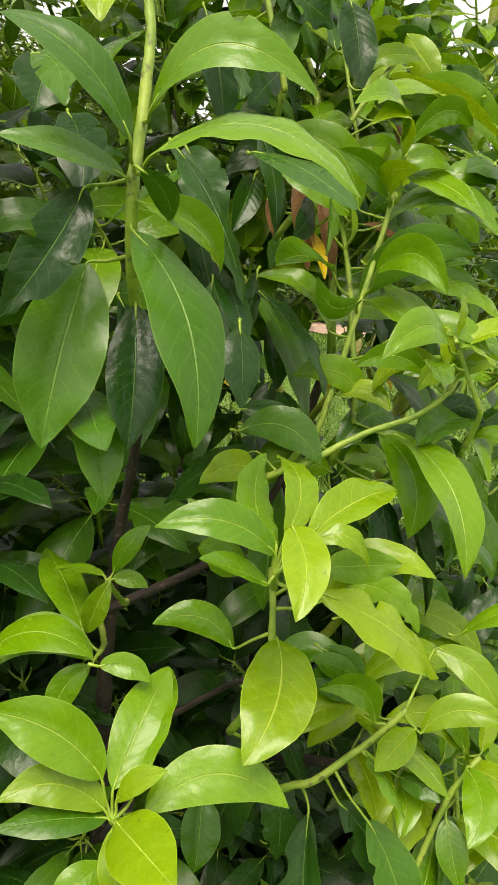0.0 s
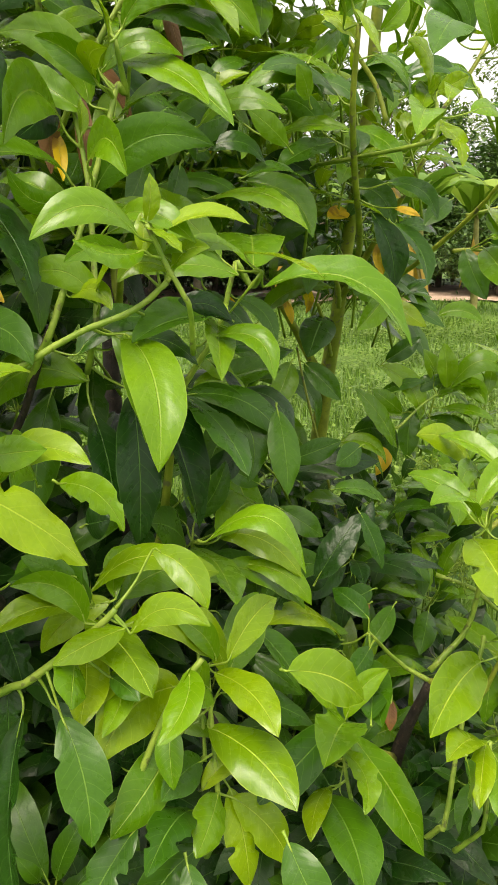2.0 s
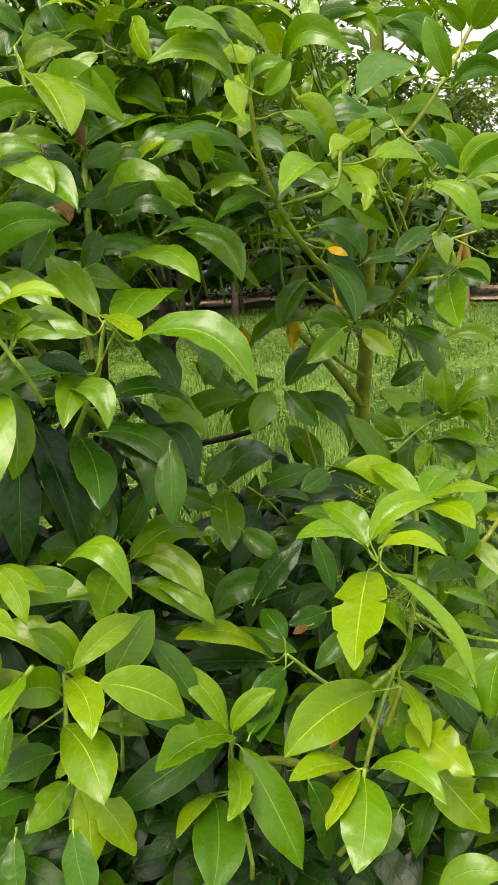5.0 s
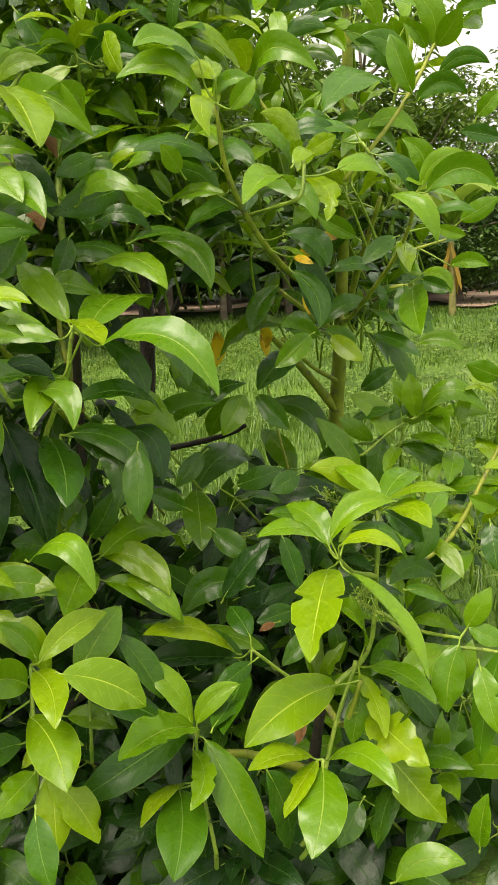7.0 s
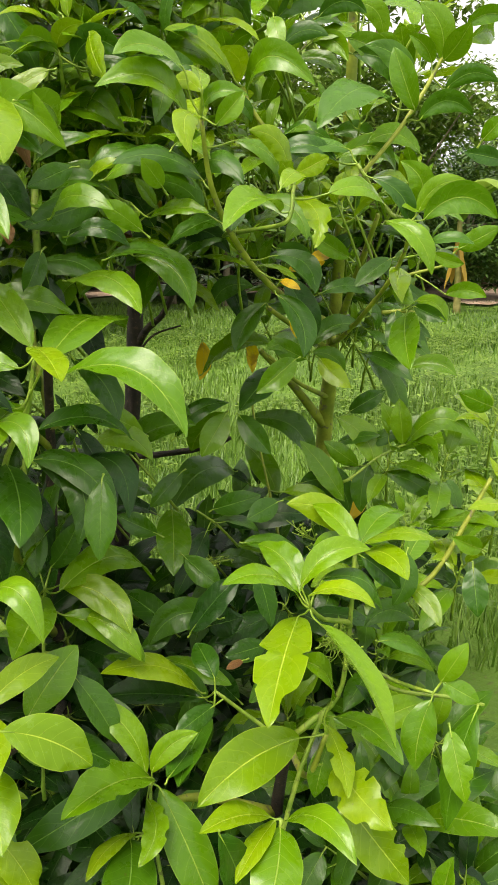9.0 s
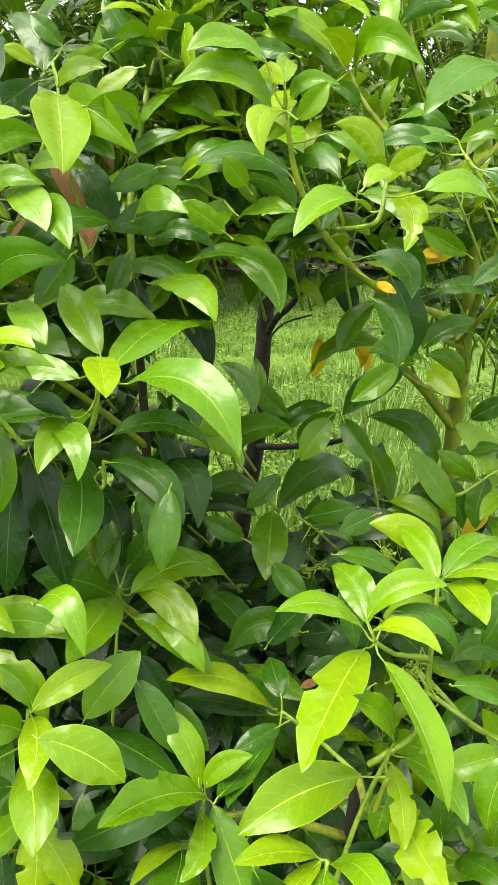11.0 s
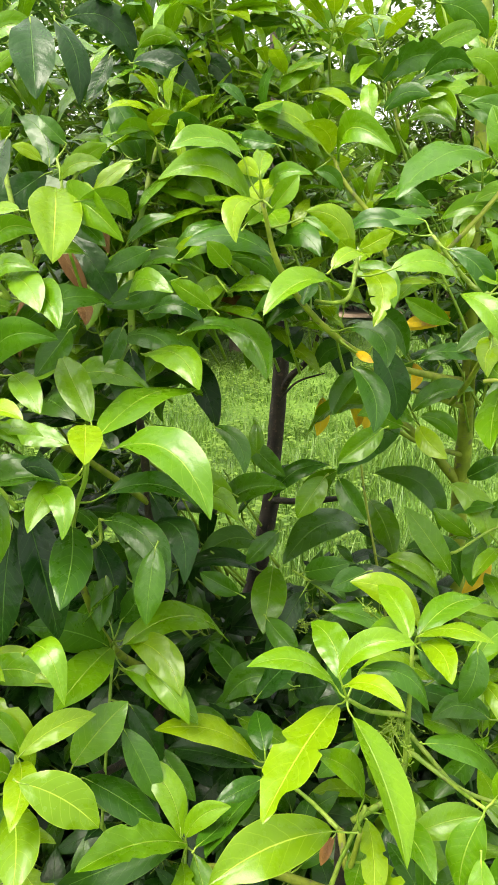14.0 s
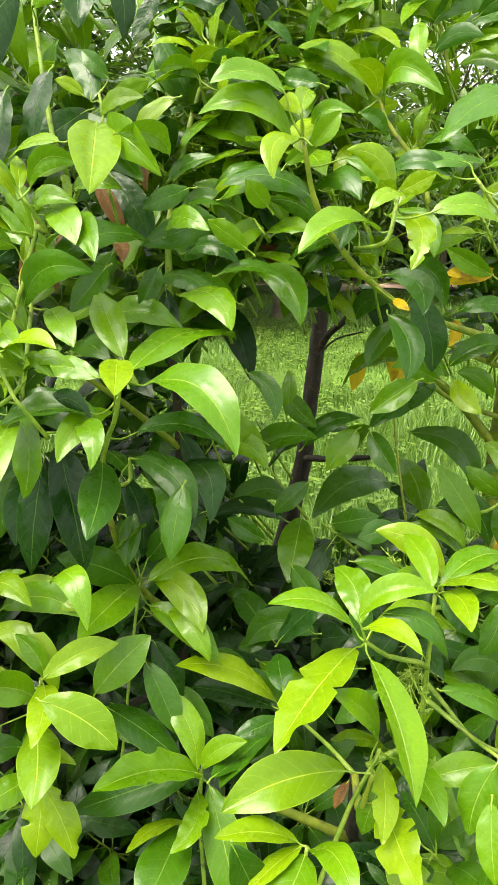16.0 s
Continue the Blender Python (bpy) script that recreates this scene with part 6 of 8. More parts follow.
    b.limb("twig", [(0.15, 1.50, 1.36), (0.133, 1.515, 1.623), (0.091, 1.614, 1.835), (0.065, 1.667, 1.925)], [.0095, .006], TWIG, 7)
    b.limb("twig", [(0.03, 1.60, 1.40), (0.066, 1.635, 1.445), (0.164, 1.710, 1.533), (0.231, 1.712, 1.608)], [.006, .004], TWIG, 7)
    b.limb("twig", [(0.026, 1.338, 1.717), (0.043, 1.303, 1.780), (0.044, 1.295, 1.804), (-0.003, 1.306, 1.973), (-0.036, 1.319, 2.109), (-0.056, 1.339, 2.221)], [.006, .004], TWIG, 7)
    b.limb("twig", [(0.269, 1.246, 0.462), (0.294, 1.219, 0.525), (0.299, 1.216, 0.549), (0.273, 1.275, 0.783), (0.262, 1.306, 0.900)], [.0045, .003], TWIG, 7)
    b.limb("twig", [(0.358, 0.990, 0.537), (0.383, 0.963, 0.601), (0.387, 0.959, 0.625), (0.372, 0.987, 0.744), (0.361, 1.010, 0.838)], [.005, .003], TWIG, 7)
    b.limb("twig", [(0.150, 1.375, 1.610), (0.170, 1.343, 1.674), (0.172, 1.336, 1.698), (0.142, 1.351, 1.830), (0.130, 1.354, 1.871)], [.0035, .003], TWIG, 7)
    b.limb("twig", [(0.335, 1.076, 1.266), (0.345, 1.031, 1.325), (0.341, 1.017, 1.347), (0.322, 1.010, 1.384), (0.300, 1.004, 1.433)], [.004, .003], TWIG, 7)
    return b


def low_tree():
    e = Tree("low leafy avocado tree with bright young leaves, some eaten", (0.62, 1.62, 0))
    e.leaf("fresh", (0.552, 1.222, 0.622), (0.527, 1.001, 0.700), 0.085, 0.10, 0, node=(0.539, 1.231, 0.592), face=(0.31, 0.28, 0.91), bend=0.03, bite=0.4)
    e.leaf("fresh", (0.532, 1.227, 0.621), (0.408, 1.235, 0.731), 0.060, 0.10, 0, node=(0.538, 1.231, 0.595), face=(0.62, -0.30, 0.72), bend=0.11)
    e.leaf("fresh", (0.545, 1.227, 0.629), (0.613, 1.281, 0.698), 0.045, 0.06, 0, node=(0.539, 1.231, 0.592), face=(0.30, -0.87, 0.38), bend=-0.14)
    e.leaf("mature", (0.530, 1.232, 0.621), (0.384, 1.036, 0.548), 0.078, 0.07, 18, node=(0.539, 1.231, 0.592))
    e.leaf("mature", (0.576, 1.395, 0.645), (0.606, 1.218, 0.627), 0.075, 0.07, -29, node=(0.576, 1.410, 0.689))
    e.leaf("mature", (0.579, 1.406, 0.667), (0.540, 1.309, 0.647), 0.045, 0.07, 14, node=(0.583, 1.431, 0.672))
    e.leaf("young", (0.517, 1.459, 0.651), (0.400, 1.285, 0.761), 0.085, 0.14, 0, node=(0.526, 1.472, 0.637), face=(0.51, 0.19, 0.84), bend=0.05, bite=0.5)
    e.leaf("old", (0.522, 1.448, 0.645), (0.309, 1.394, 0.619), 0.079, 0.06, 0, node=(0.573, 1.426, 0.694), face=(-0.01, -0.39, 0.92))
    e.leaf("mature", (0.574, 1.420, 0.719), (0.500, 1.480, 0.750), 0.056, 0.07, -6, node=(0.569, 1.410, 0.708))
    e.leaf("young", (0.754, 1.412, 0.898), (0.809, 1.148, 0.853), 0.098, 0.05, 0, node=(0.775, 1.414, 0.914), face=(-0.10, -0.19, 0.98), bite=0.5)
    e.leaf("young", (0.777, 1.369, 0.678), (0.679, 1.155, 0.659), 0.096, 0.06, 0, node=(0.835, 1.374, 0.703), face=(0.61, -0.34, 0.71), bend=0.07)
    e.leaf("fresh", (0.829, 1.386, 0.759), (0.798, 1.289, 0.888), 0.059, 0.13, 0, node=(0.834, 1.378, 0.717), face=(0.90, 0.22, 0.38), bend=0.05)
    e.leaf("fresh", (0.800, 1.395, 0.902), (0.969, 1.292, 0.766), 0.086, 0.07, 0, node=(0.817, 1.372, 0.941), face=(0.67, 0.14, 0.73))
    e.leaf("fresh", (0.758, 1.405, 0.938), (0.668, 1.277, 1.001), 0.061, 0.18, 0, node=(0.773, 1.413, 0.919), face=(0.43, 0.13, 0.89), bend=0.05)
    e.leaf("fresh", (0.748, 1.434, 0.932), (0.634, 1.498, 0.986), 0.067, 0.06, 0, node=(0.774, 1.414, 0.919), face=(0.09, -0.54, 0.84), bend=0.12)
    e.leaf("fresh", (0.759, 1.413, 0.956), (0.860, 1.498, 1.014), 0.052, 0.17, 0, node=(0.774, 1.414, 0.919), face=(0.19, -0.69, 0.70), bend=-0.15)
    e.leaf("young", (0.780, 1.396, 0.951), (0.900, 1.397, 0.952), 0.043, 0.18, 0, node=(0.773, 1.414, 0.922), face=(-0.00, -0.29, 0.96), bend=-0.08)
    e.leaf("mature", (0.098, 1.973, 0.864), (0.033, 1.760, 0.868), 0.080, 0.17, 0, node=(0.106, 1.984, 0.859), face=(0.70, -0.20, 0.68), bend=0.16)
    e.leaf("fresh", (0.211, 1.877, 0.868), (0.296, 1.734, 0.754), 0.099, 0.06, 0, node=(0.216, 1.859, 0.923), face=(0.45, -0.37, 0.81))
    e.leaf("mature", (0.145, 2.392, 0.822), (0.101, 2.048, 0.789), 0.125, 0.14, 0, node=(0.148, 2.410, 0.817), face=(0.59, -0.15, 0.79), bend=0.12)
    e.leaf("fresh", (0.209, 2.341, 0.935), (0.363, 2.240, 0.815), 0.086, 0.06, 0, node=(0.196, 2.349, 0.939), face=(0.16, -0.65, 0.74), bend=-0.06)
    e.leaf("fresh", (0.254, 2.113, 1.089), (0.131, 2.131, 0.957), 0.074, 0.06, 0, node=(0.266, 2.129, 1.126), face=(0.16, -0.95, -0.28), bend=0.10)
    e.leaf("mature", (0.145, 2.156, 1.055), (0.019, 1.945, 0.952), 0.096, 0.20, 0, node=(0.184, 2.203, 1.094), face=(0.05, -0.46, 0.88), bend=0.06)
    e.leaf("mature", (0.384, 1.587, 0.691), (0.206, 1.633, 0.742), 0.075, 0.07, -12, node=(0.398, 1.591, 0.689))
    e.leaf("mature", (0.379, 1.583, 0.694), (0.333, 1.524, 0.675), 0.043, 0.07, 25, node=(0.387, 1.605, 0.701))
    e.leaf("old", (0.464, 1.522, 0.745), (0.547, 1.611, 0.861), 0.071, 0.07, 8, node=(0.452, 1.521, 0.735))
    e.leaf("fresh", (0.493, 1.997, 0.745), (0.390, 1.899, 0.788), 0.062, 0.07, -12, node=(0.503, 2.017, 0.742))
    e.leaf("old", (0.194, 1.835, 0.866), (0.058, 1.682, 0.881), 0.073, 0.17, 0, node=(0.197, 1.865, 0.913), face=(0.37, -0.24, 0.90), bend=0.06)
    e.leaf("fresh", (0.644, 1.583, 1.609), (0.623, 1.392, 1.574), 0.070, 0.18, 0, node=(0.661, 1.592, 1.608), face=(0.38, -0.21, 0.90), bend=0.05)
    e.leaf("young", (0.628, 1.675, 1.642), (0.709, 1.589, 1.543), 0.055, 0.10, 0, node=(0.660, 1.609, 1.656), face=(0.35, -0.54, 0.76), bend=-0.17, bite=0.8)
    e.leaf("young", (0.650, 1.605, 1.671), (0.604, 1.534, 1.745), 0.047, 0.05, 34, node=(0.660, 1.609, 1.656), bend=0.24)
    e.leaf("young", (0.660, 1.617, 1.676), (0.715, 1.643, 1.706), 0.040, 0.07, -54, node=(0.660, 1.609, 1.656))
    e.leaf("young", (0.654, 1.608, 1.671), (0.651, 1.568, 1.695), 0.035, 0.07, 90, node=(0.660, 1.609, 1.656))
    e.leaf("fresh", (0.530, 2.043, 1.279), (0.494, 1.856, 1.315), 0.070, 0.12, 0, node=(0.479, 2.092, 1.265), face=(0.83, -0.05, 0.55), bend=0.06)
    e.leaf("fresh", (0.579, 1.831, 1.299), (0.521, 1.741, 1.232), 0.059, 0.07, 35, node=(0.584, 1.851, 1.311))
    e.leaf("young", (0.770, 1.667, 0.952), (0.652, 1.600, 1.038), 0.067, 0.06, 19, node=(0.771, 1.663, 0.938), bend=0.17)
    e.leaf("fresh", (0.787, 1.641, 0.952), (0.738, 1.519, 0.940), 0.051, 0.06, 0, node=(0.779, 1.636, 0.948), face=(0.74, -0.35, 0.57), bend=0.22)
    e.leaf("fresh", (0.810, 1.592, 0.974), (0.857, 1.777, 0.992), 0.069, 0.14, 0, node=(0.773, 1.664, 0.938), face=(0.18, -0.14, 0.97), bend=-0.05)
    e.leaf("young", (0.825, 1.561, 0.991), (0.964, 1.576, 1.018), 0.051, 0.15, 0, node=(0.808, 1.560, 0.981), face=(-0.17, -0.16, 0.97), bend=-0.03)
    e.leaf("young", (0.831, 1.619, 0.880), (0.753, 1.477, 0.927), 0.071, 0.14, -17, node=(0.821, 1.608, 0.854), bend=0.06)
    e.leaf("young", (0.880, 1.716, 0.852), (0.965, 1.662, 0.799), 0.042, 0.06, 0, node=(0.867, 1.724, 0.854), face=(0.06, -0.65, 0.76), bend=-0.10)
    e.leaf("fresh", (0.803, 1.479, 0.660), (0.960, 1.402, 0.656), 0.063, 0.11, 0, node=(0.788, 1.449, 0.686), face=(-0.01, -0.08, 1.00), bend=-0.05)
    e.leaf("young", (0.797, 1.447, 0.664), (0.878, 1.343, 0.602), 0.052, 0.08, 0, node=(0.784, 1.440, 0.661), face=(0.46, -0.17, 0.87), bend=-0.02, bite=0.6)
    e.leaf("young", (0.833, 1.430, 0.532), (0.977, 1.423, 0.386), 0.094, 0.06, 0, node=(0.821, 1.431, 0.539), face=(0.39, -0.82, 0.43), bite=0.7)
    e.leaf("young", (0.769, 1.249, 0.598), (0.703, 1.117, 0.647), 0.056, 0.10, 0, node=(0.784, 1.254, 0.593), face=(0.27, 0.21, 0.94), bend=0.02)
    e.leaf("fresh", (0.792, 1.257, 0.591), (0.940, 1.195, 0.613), 0.058, 0.21, 0, node=(0.786, 1.256, 0.595), face=(-0.20, -0.12, 0.97), bend=-0.10)
    e.leaf("young", (0.778, 1.251, 0.594), (0.758, 1.133, 0.558), 0.045, 0.07, 0, node=(0.786, 1.255, 0.593), face=(-0.12, -0.26, 0.96))
    e.leaf("fresh", (0.786, 1.252, 0.583), (0.818, 1.099, 0.525), 0.091, 0.06, 0, node=(0.787, 1.256, 0.593), face=(0.20, -0.31, 0.93), bend=-0.05)
    e.leaf("mature", (0.884, 1.491, 0.836), (0.961, 1.661, 0.689), 0.085, 0.13, 0, node=(0.878, 1.478, 0.841), face=(0.56, 0.38, 0.73), bend=-0.02)
    e.leaf("fresh", (0.992, 1.546, 0.747), (1.035, 1.556, 0.835), 0.047, 0.07, -7, node=(0.981, 1.535, 0.728))
    e.leaf("fresh", (0.995, 1.547, 0.749), (1.066, 1.541, 0.727), 0.044, 0.07, -28, node=(0.981, 1.535, 0.728))
    e.leaf("fresh", (0.900, 1.327, 0.305), (1.024, 1.365, 0.355), 0.060, 0.11, -8, node=(0.881, 1.330, 0.300), bend=-0.17)
    e.leaf("fresh", (1.037, 1.453, 0.323), (1.050, 1.458, 0.446), 0.052, 0.07, 40, node=(1.032, 1.460, 0.307))
    e.leaf("mature", (0.514, 1.195, 0.502), (0.591, 1.032, 0.461), 0.100, 0.06, 0, node=(0.507, 1.210, 0.500), face=(0.21, -0.14, 0.97), bend=-0.05)
    e.leaf("fresh", (0.553, 1.238, 0.592), (0.685, 1.195, 0.401), 0.085, 0.06, 0, node=(0.536, 1.232, 0.601), face=(0.51, -0.70, 0.51), bend=-0.02)
    e.leaf("fresh", (0.534, 1.224, 0.572), (0.584, 1.115, 0.537), 0.049, 0.06, 0, node=(0.536, 1.232, 0.601), face=(0.22, -0.21, 0.95), bend=-0.18, bite=0.6)
    e.leaf("young", (0.523, 1.202, 0.512), (0.503, 1.076, 0.508), 0.046, 0.13, 0, node=(0.526, 1.219, 0.506), face=(-0.19, -0.00, 0.98), bend=0.03)
    e.leaf("mature", (0.733, 1.130, 0.646), (0.736, 1.203, 0.436), 0.080, 0.07, 0, node=(0.708, 1.121, 0.662), face=(0.98, -0.18, -0.05))
    e.leaf("fresh", (0.834, 1.839, 1.612), (0.804, 1.818, 1.709), 0.054, 0.06, 0, node=(0.830, 1.832, 1.592), face=(0.22, -0.96, -0.15), bend=0.27)
    e.leaf("mature", (0.719, 2.035, 1.854), (0.654, 1.744, 1.769), 0.111, 0.16, 0, node=(0.723, 2.052, 1.853), face=(0.39, -0.34, 0.85), bend=0.04)
    e.leaf("fresh", (0.792, 1.968, 1.823), (0.747, 1.946, 1.947), 0.057, 0.07, 40, node=(0.795, 1.979, 1.809))
    e.leaf("fresh", (0.796, 1.957, 1.401), (0.854, 1.769, 1.302), 0.079, 0.06, 0, node=(0.756, 1.890, 1.386), face=(-0.41, -0.52, 0.75))
    e.leaf("fresh", (0.795, 1.877, 1.478), (0.838, 1.850, 1.428), 0.038, 0.06, 0, node=(0.822, 1.887, 1.471), face=(-0.09, -0.91, 0.41), bend=0.13)
    e.leaf("mature", (0.802, 1.967, 1.803), (0.910, 1.985, 1.809), 0.049, 0.06, 0, node=(0.780, 1.964, 1.830), face=(0.18, -0.97, -0.17), bend=-0.30)
    e.leaf("mature", (0.808, 1.979, 1.412), (0.883, 1.971, 1.382), 0.037, 0.07, -49, node=(0.789, 1.988, 1.420))
    e.leaf("fresh", (0.880, 1.963, 1.441), (0.966, 1.968, 1.436), 0.039, 0.06, 0, node=(0.835, 1.948, 1.463), face=(0.05, -1.00, 0.03), bend=-0.15)
    e.leaf("fresh", (0.753, 2.191, 1.027), (0.933, 2.244, 1.038), 0.067, 0.28, 0, node=(0.748, 2.188, 1.025), face=(0.21, -0.83, 0.52), bend=-0.30)
    e.leaf("fresh", (0.767, 2.199, 1.034), (0.847, 2.136, 0.997), 0.057, 0.06, 0, node=(0.748, 2.188, 1.025), face=(-0.35, -0.76, 0.55), bend=-0.20)
    e.leaf("fresh", (0.748, 2.189, 1.031), (0.734, 2.182, 1.155), 0.059, 0.07, 18, node=(0.748, 2.188, 1.025))
    e.leaf("fresh", (0.956, 2.313, 1.124), (0.875, 2.252, 1.169), 0.065, 0.07, 52, node=(0.966, 2.330, 1.119))
    e.leaf("fresh", (0.723, 2.340, 1.213), (0.848, 2.360, 1.194), 0.054, 0.05, -22, node=(0.702, 2.345, 1.218), bend=-0.18)
    e.leaf("mature", (0.588, 1.698, 1.451), (0.661, 1.666, 1.330), 0.061, 0.07, 11, node=(0.576, 1.710, 1.468), bend=-0.15)
    e.leaf("mature", (0.412, 2.172, 1.225), (0.397, 1.912, 1.146), 0.098, 0.07, 0, node=(0.448, 2.117, 1.241), face=(0.23, -0.30, 0.93))
    e.leaf("mature", (0.183, 2.415, 1.001), (0.366, 2.506, 0.820), 0.098, 0.20, 0, node=(0.171, 2.409, 1.007), face=(0.70, -0.58, 0.42), bend=-0.21)
    e.leaf("fresh", (0.524, 2.088, 1.278), (0.595, 2.142, 1.214), 0.049, 0.06, 0, node=(0.495, 2.146, 1.261), face=(0.64, -0.76, 0.07), bend=-0.19)
    e.leaf("fresh", (0.620, 2.089, 0.883), (0.508, 2.047, 1.049), 0.075, 0.07, -1, node=(0.627, 2.101, 0.871))
    e.leaf("fresh", (0.566, 2.176, 1.089), (0.683, 2.160, 0.950), 0.075, 0.05, -13, node=(0.551, 2.186, 1.105), bend=-0.16)
    e.leaf("old", (0.386, 1.741, 0.632), (0.475, 1.759, 0.668), 0.080, 0.07, -30, node=(0.367, 1.746, 0.628))
    e.leaf("mature", (0.388, 1.499, 0.572), (0.287, 1.446, 0.682), 0.067, 0.19, -21, node=(0.397, 1.513, 0.562), bend=0.14)
    e.leaf("mature", (0.509, 1.506, 0.598), (0.373, 1.422, 0.653), 0.076, 0.05, 23, node=(0.521, 1.523, 0.595), bend=0.15)
    e.leaf("mature", (0.472, 1.635, 0.722), (0.349, 1.532, 0.679), 0.080, 0.07, 27, node=(0.482, 1.654, 0.729), bend=0.25)
    e.leaf("yellow", (0.556, 1.900, 1.412), (0.571, 1.855, 1.343), 0.033, 0.07, -26, node=(0.549, 1.918, 1.428))
    e.leaf("yellow", (0.301, 2.181, 1.271), (0.328, 2.141, 1.203), 0.033, 0.07, 20, node=(0.293, 2.198, 1.287))
    e.leaf("yellow", (0.592, 1.708, 1.480), (0.642, 1.693, 1.463), 0.019, 0.07, -24, node=(0.572, 1.721, 1.488))
    e.leaf("yellow", (0.140, 2.196, 1.274), (0.159, 2.143, 1.170), 0.048, 0.06, 0, node=(0.124, 2.206, 1.285), face=(0.42, -0.77, 0.47), bend=-0.07)
    e.leaf("brown", (0.626, 1.577, 0.447), (0.625, 1.531, 0.403), 0.029, 0.07, -20, node=(0.623, 1.598, 0.461))
    e.leaf("brown", (0.571, 1.558, 0.683), (0.552, 1.514, 0.681), 0.019, 0.07, 0, node=(0.575, 1.582, 0.686))
    e.leaf("mature", (1.068, 1.469, 0.753), (1.044, 1.375, 0.570), 0.075, 0.07, -44, node=(1.067, 1.486, 0.771))
    e.leaf("mature", (0.811, 1.688, 0.534), (0.930, 1.675, 0.404), 0.074, 0.07, 13, node=(0.796, 1.697, 0.549))
    e.leaf("mature", (0.793, 1.460, 0.352), (0.763, 1.393, 0.285), 0.059, 0.07, 4, node=(0.795, 1.480, 0.366))
    e.leaf("fresh", (1.037, 1.398, 0.752), (1.076, 1.355, 0.652), 0.050, 0.07, -17, node=(1.029, 1.413, 0.770), bite=0.4)
    e.leaf("mature", (0.898, 1.707, 0.453), (0.827, 1.619, 0.376), 0.058, 0.07, 7, node=(0.905, 1.727, 0.465))
    e.leaf("mature", (0.354, 1.338, 0.668), (0.459, 1.334, 0.598), 0.053, 0.07, -11, node=(0.336, 1.346, 0.680))
    e.leaf("old", (0.531, 1.347, 0.391), (0.594, 1.304, 0.249), 0.071, 0.07, 0, node=(0.521, 1.359, 0.409))
    e.leaf("fresh", (1.001, 1.925, 0.873), (0.943, 1.874, 0.912), 0.047, 0.07, 44, node=(1.010, 1.943, 0.867))
    e.leaf("mature", (0.181, 1.425, 1.510), (0.349, 1.457, 1.463), 0.074, 0.15, 7, node=(0.161, 1.430, 1.517), bend=-0.15)
    e.leaf("mature", (0.186, 1.706, 1.063), (0.352, 1.770, 1.138), 0.075, 0.05, -17, node=(0.168, 1.708, 1.058), bend=-0.14)
    e.leaf("fresh", (0.355, 1.917, 1.132), (0.323, 1.843, 1.037), 0.071, 0.07, 23, node=(0.356, 1.936, 1.148))
    e.leaf("mature", (0.239, 1.462, 1.334), (0.355, 1.451, 1.215), 0.070, 0.09, 19, node=(0.223, 1.471, 1.349), bend=-0.10)
    e.leaf("mature", (0.363, 1.673, 0.843), (0.463, 1.670, 0.782), 0.063, 0.07, -22, node=(0.344, 1.682, 0.854))
    e.leaf("mature", (0.267, 1.839, 0.992), (0.219, 1.761, 0.915), 0.056, 0.07, 29, node=(0.271, 1.858, 1.006))
    e.leaf("mature", (0.490, 1.920, 1.542), (0.588, 1.907, 1.449), 0.058, 0.05, -37, node=(0.474, 1.930, 1.556), bend=-0.20)
    e.leaf("fresh", (0.563, 1.942, 1.282), (0.487, 1.885, 1.332), 0.051, 0.07, 50, node=(0.572, 1.959, 1.276))
    e.leaf("young", (0.587, 1.967, 1.282), (0.675, 1.945, 1.221), 0.053, 0.06, 0, node=(0.536, 1.946, 1.293), face=(0.15, -0.85, 0.51), bend=0.06)
    e.leaf("mature", (0.386, 1.932, 1.130), (0.479, 1.918, 1.042), 0.062, 0.07, -26, node=(0.370, 1.941, 1.144))
    e.leaf("mature", (0.468, 1.907, 1.743), (0.580, 1.918, 1.713), 0.049, 0.05, -33, node=(0.448, 1.914, 1.750), bend=-0.25)
    e.leaf("mature", (0.490, 1.921, 1.758), (0.622, 1.940, 1.762), 0.048, 0.25, 0, node=(0.472, 1.924, 1.754), face=(0.12, -0.92, 0.38), bend=-0.18)
    e.leaf("fresh", (0.905, 1.944, 1.538), (0.986, 1.960, 1.583), 0.048, 0.07, -48, node=(0.886, 1.949, 1.531))
    e.leaf("mature", (0.533, 1.839, 0.949), (0.480, 1.771, 0.918), 0.059, 0.07, 31, node=(0.541, 1.860, 0.957))
    e.leaf("mature", (0.539, 1.697, 0.835), (0.594, 1.658, 0.719), 0.056, 0.07, 17, node=(0.529, 1.711, 0.853))
    e.leaf("mature", (0.575, 1.668, 0.664), (0.505, 1.598, 0.654), 0.056, 0.07, 26, node=(0.585, 1.689, 0.668))
    e.leaf("mature", (0.895, 1.732, 0.766), (0.808, 1.657, 0.765), 0.053, 0.06, 27, node=(0.905, 1.752, 0.768), bend=0.25)
    e.leaf("mature", (0.994, 1.860, 0.855), (1.019, 1.812, 0.760), 0.060, 0.07, -17, node=(0.987, 1.876, 0.873))
    e.leaf("fresh", (0.774, 2.110, 1.752), (0.671, 2.033, 1.773), 0.055, 0.05, 33, node=(0.785, 2.129, 1.751), bend=0.24)
    e.leaf("mature", (0.963, 2.136, 1.728), (0.882, 2.069, 1.745), 0.045, 0.07, 48, node=(0.974, 2.156, 1.727))
    e.leaf("mature", (0.197, 1.810, 1.222), (0.314, 1.812, 1.150), 0.058, 0.07, -32, node=(0.179, 1.818, 1.233))
    e.leaf("mature", (0.328, 1.619, 0.913), (0.256, 1.565, 0.966), 0.053, 0.07, 33, node=(0.337, 1.636, 0.906))
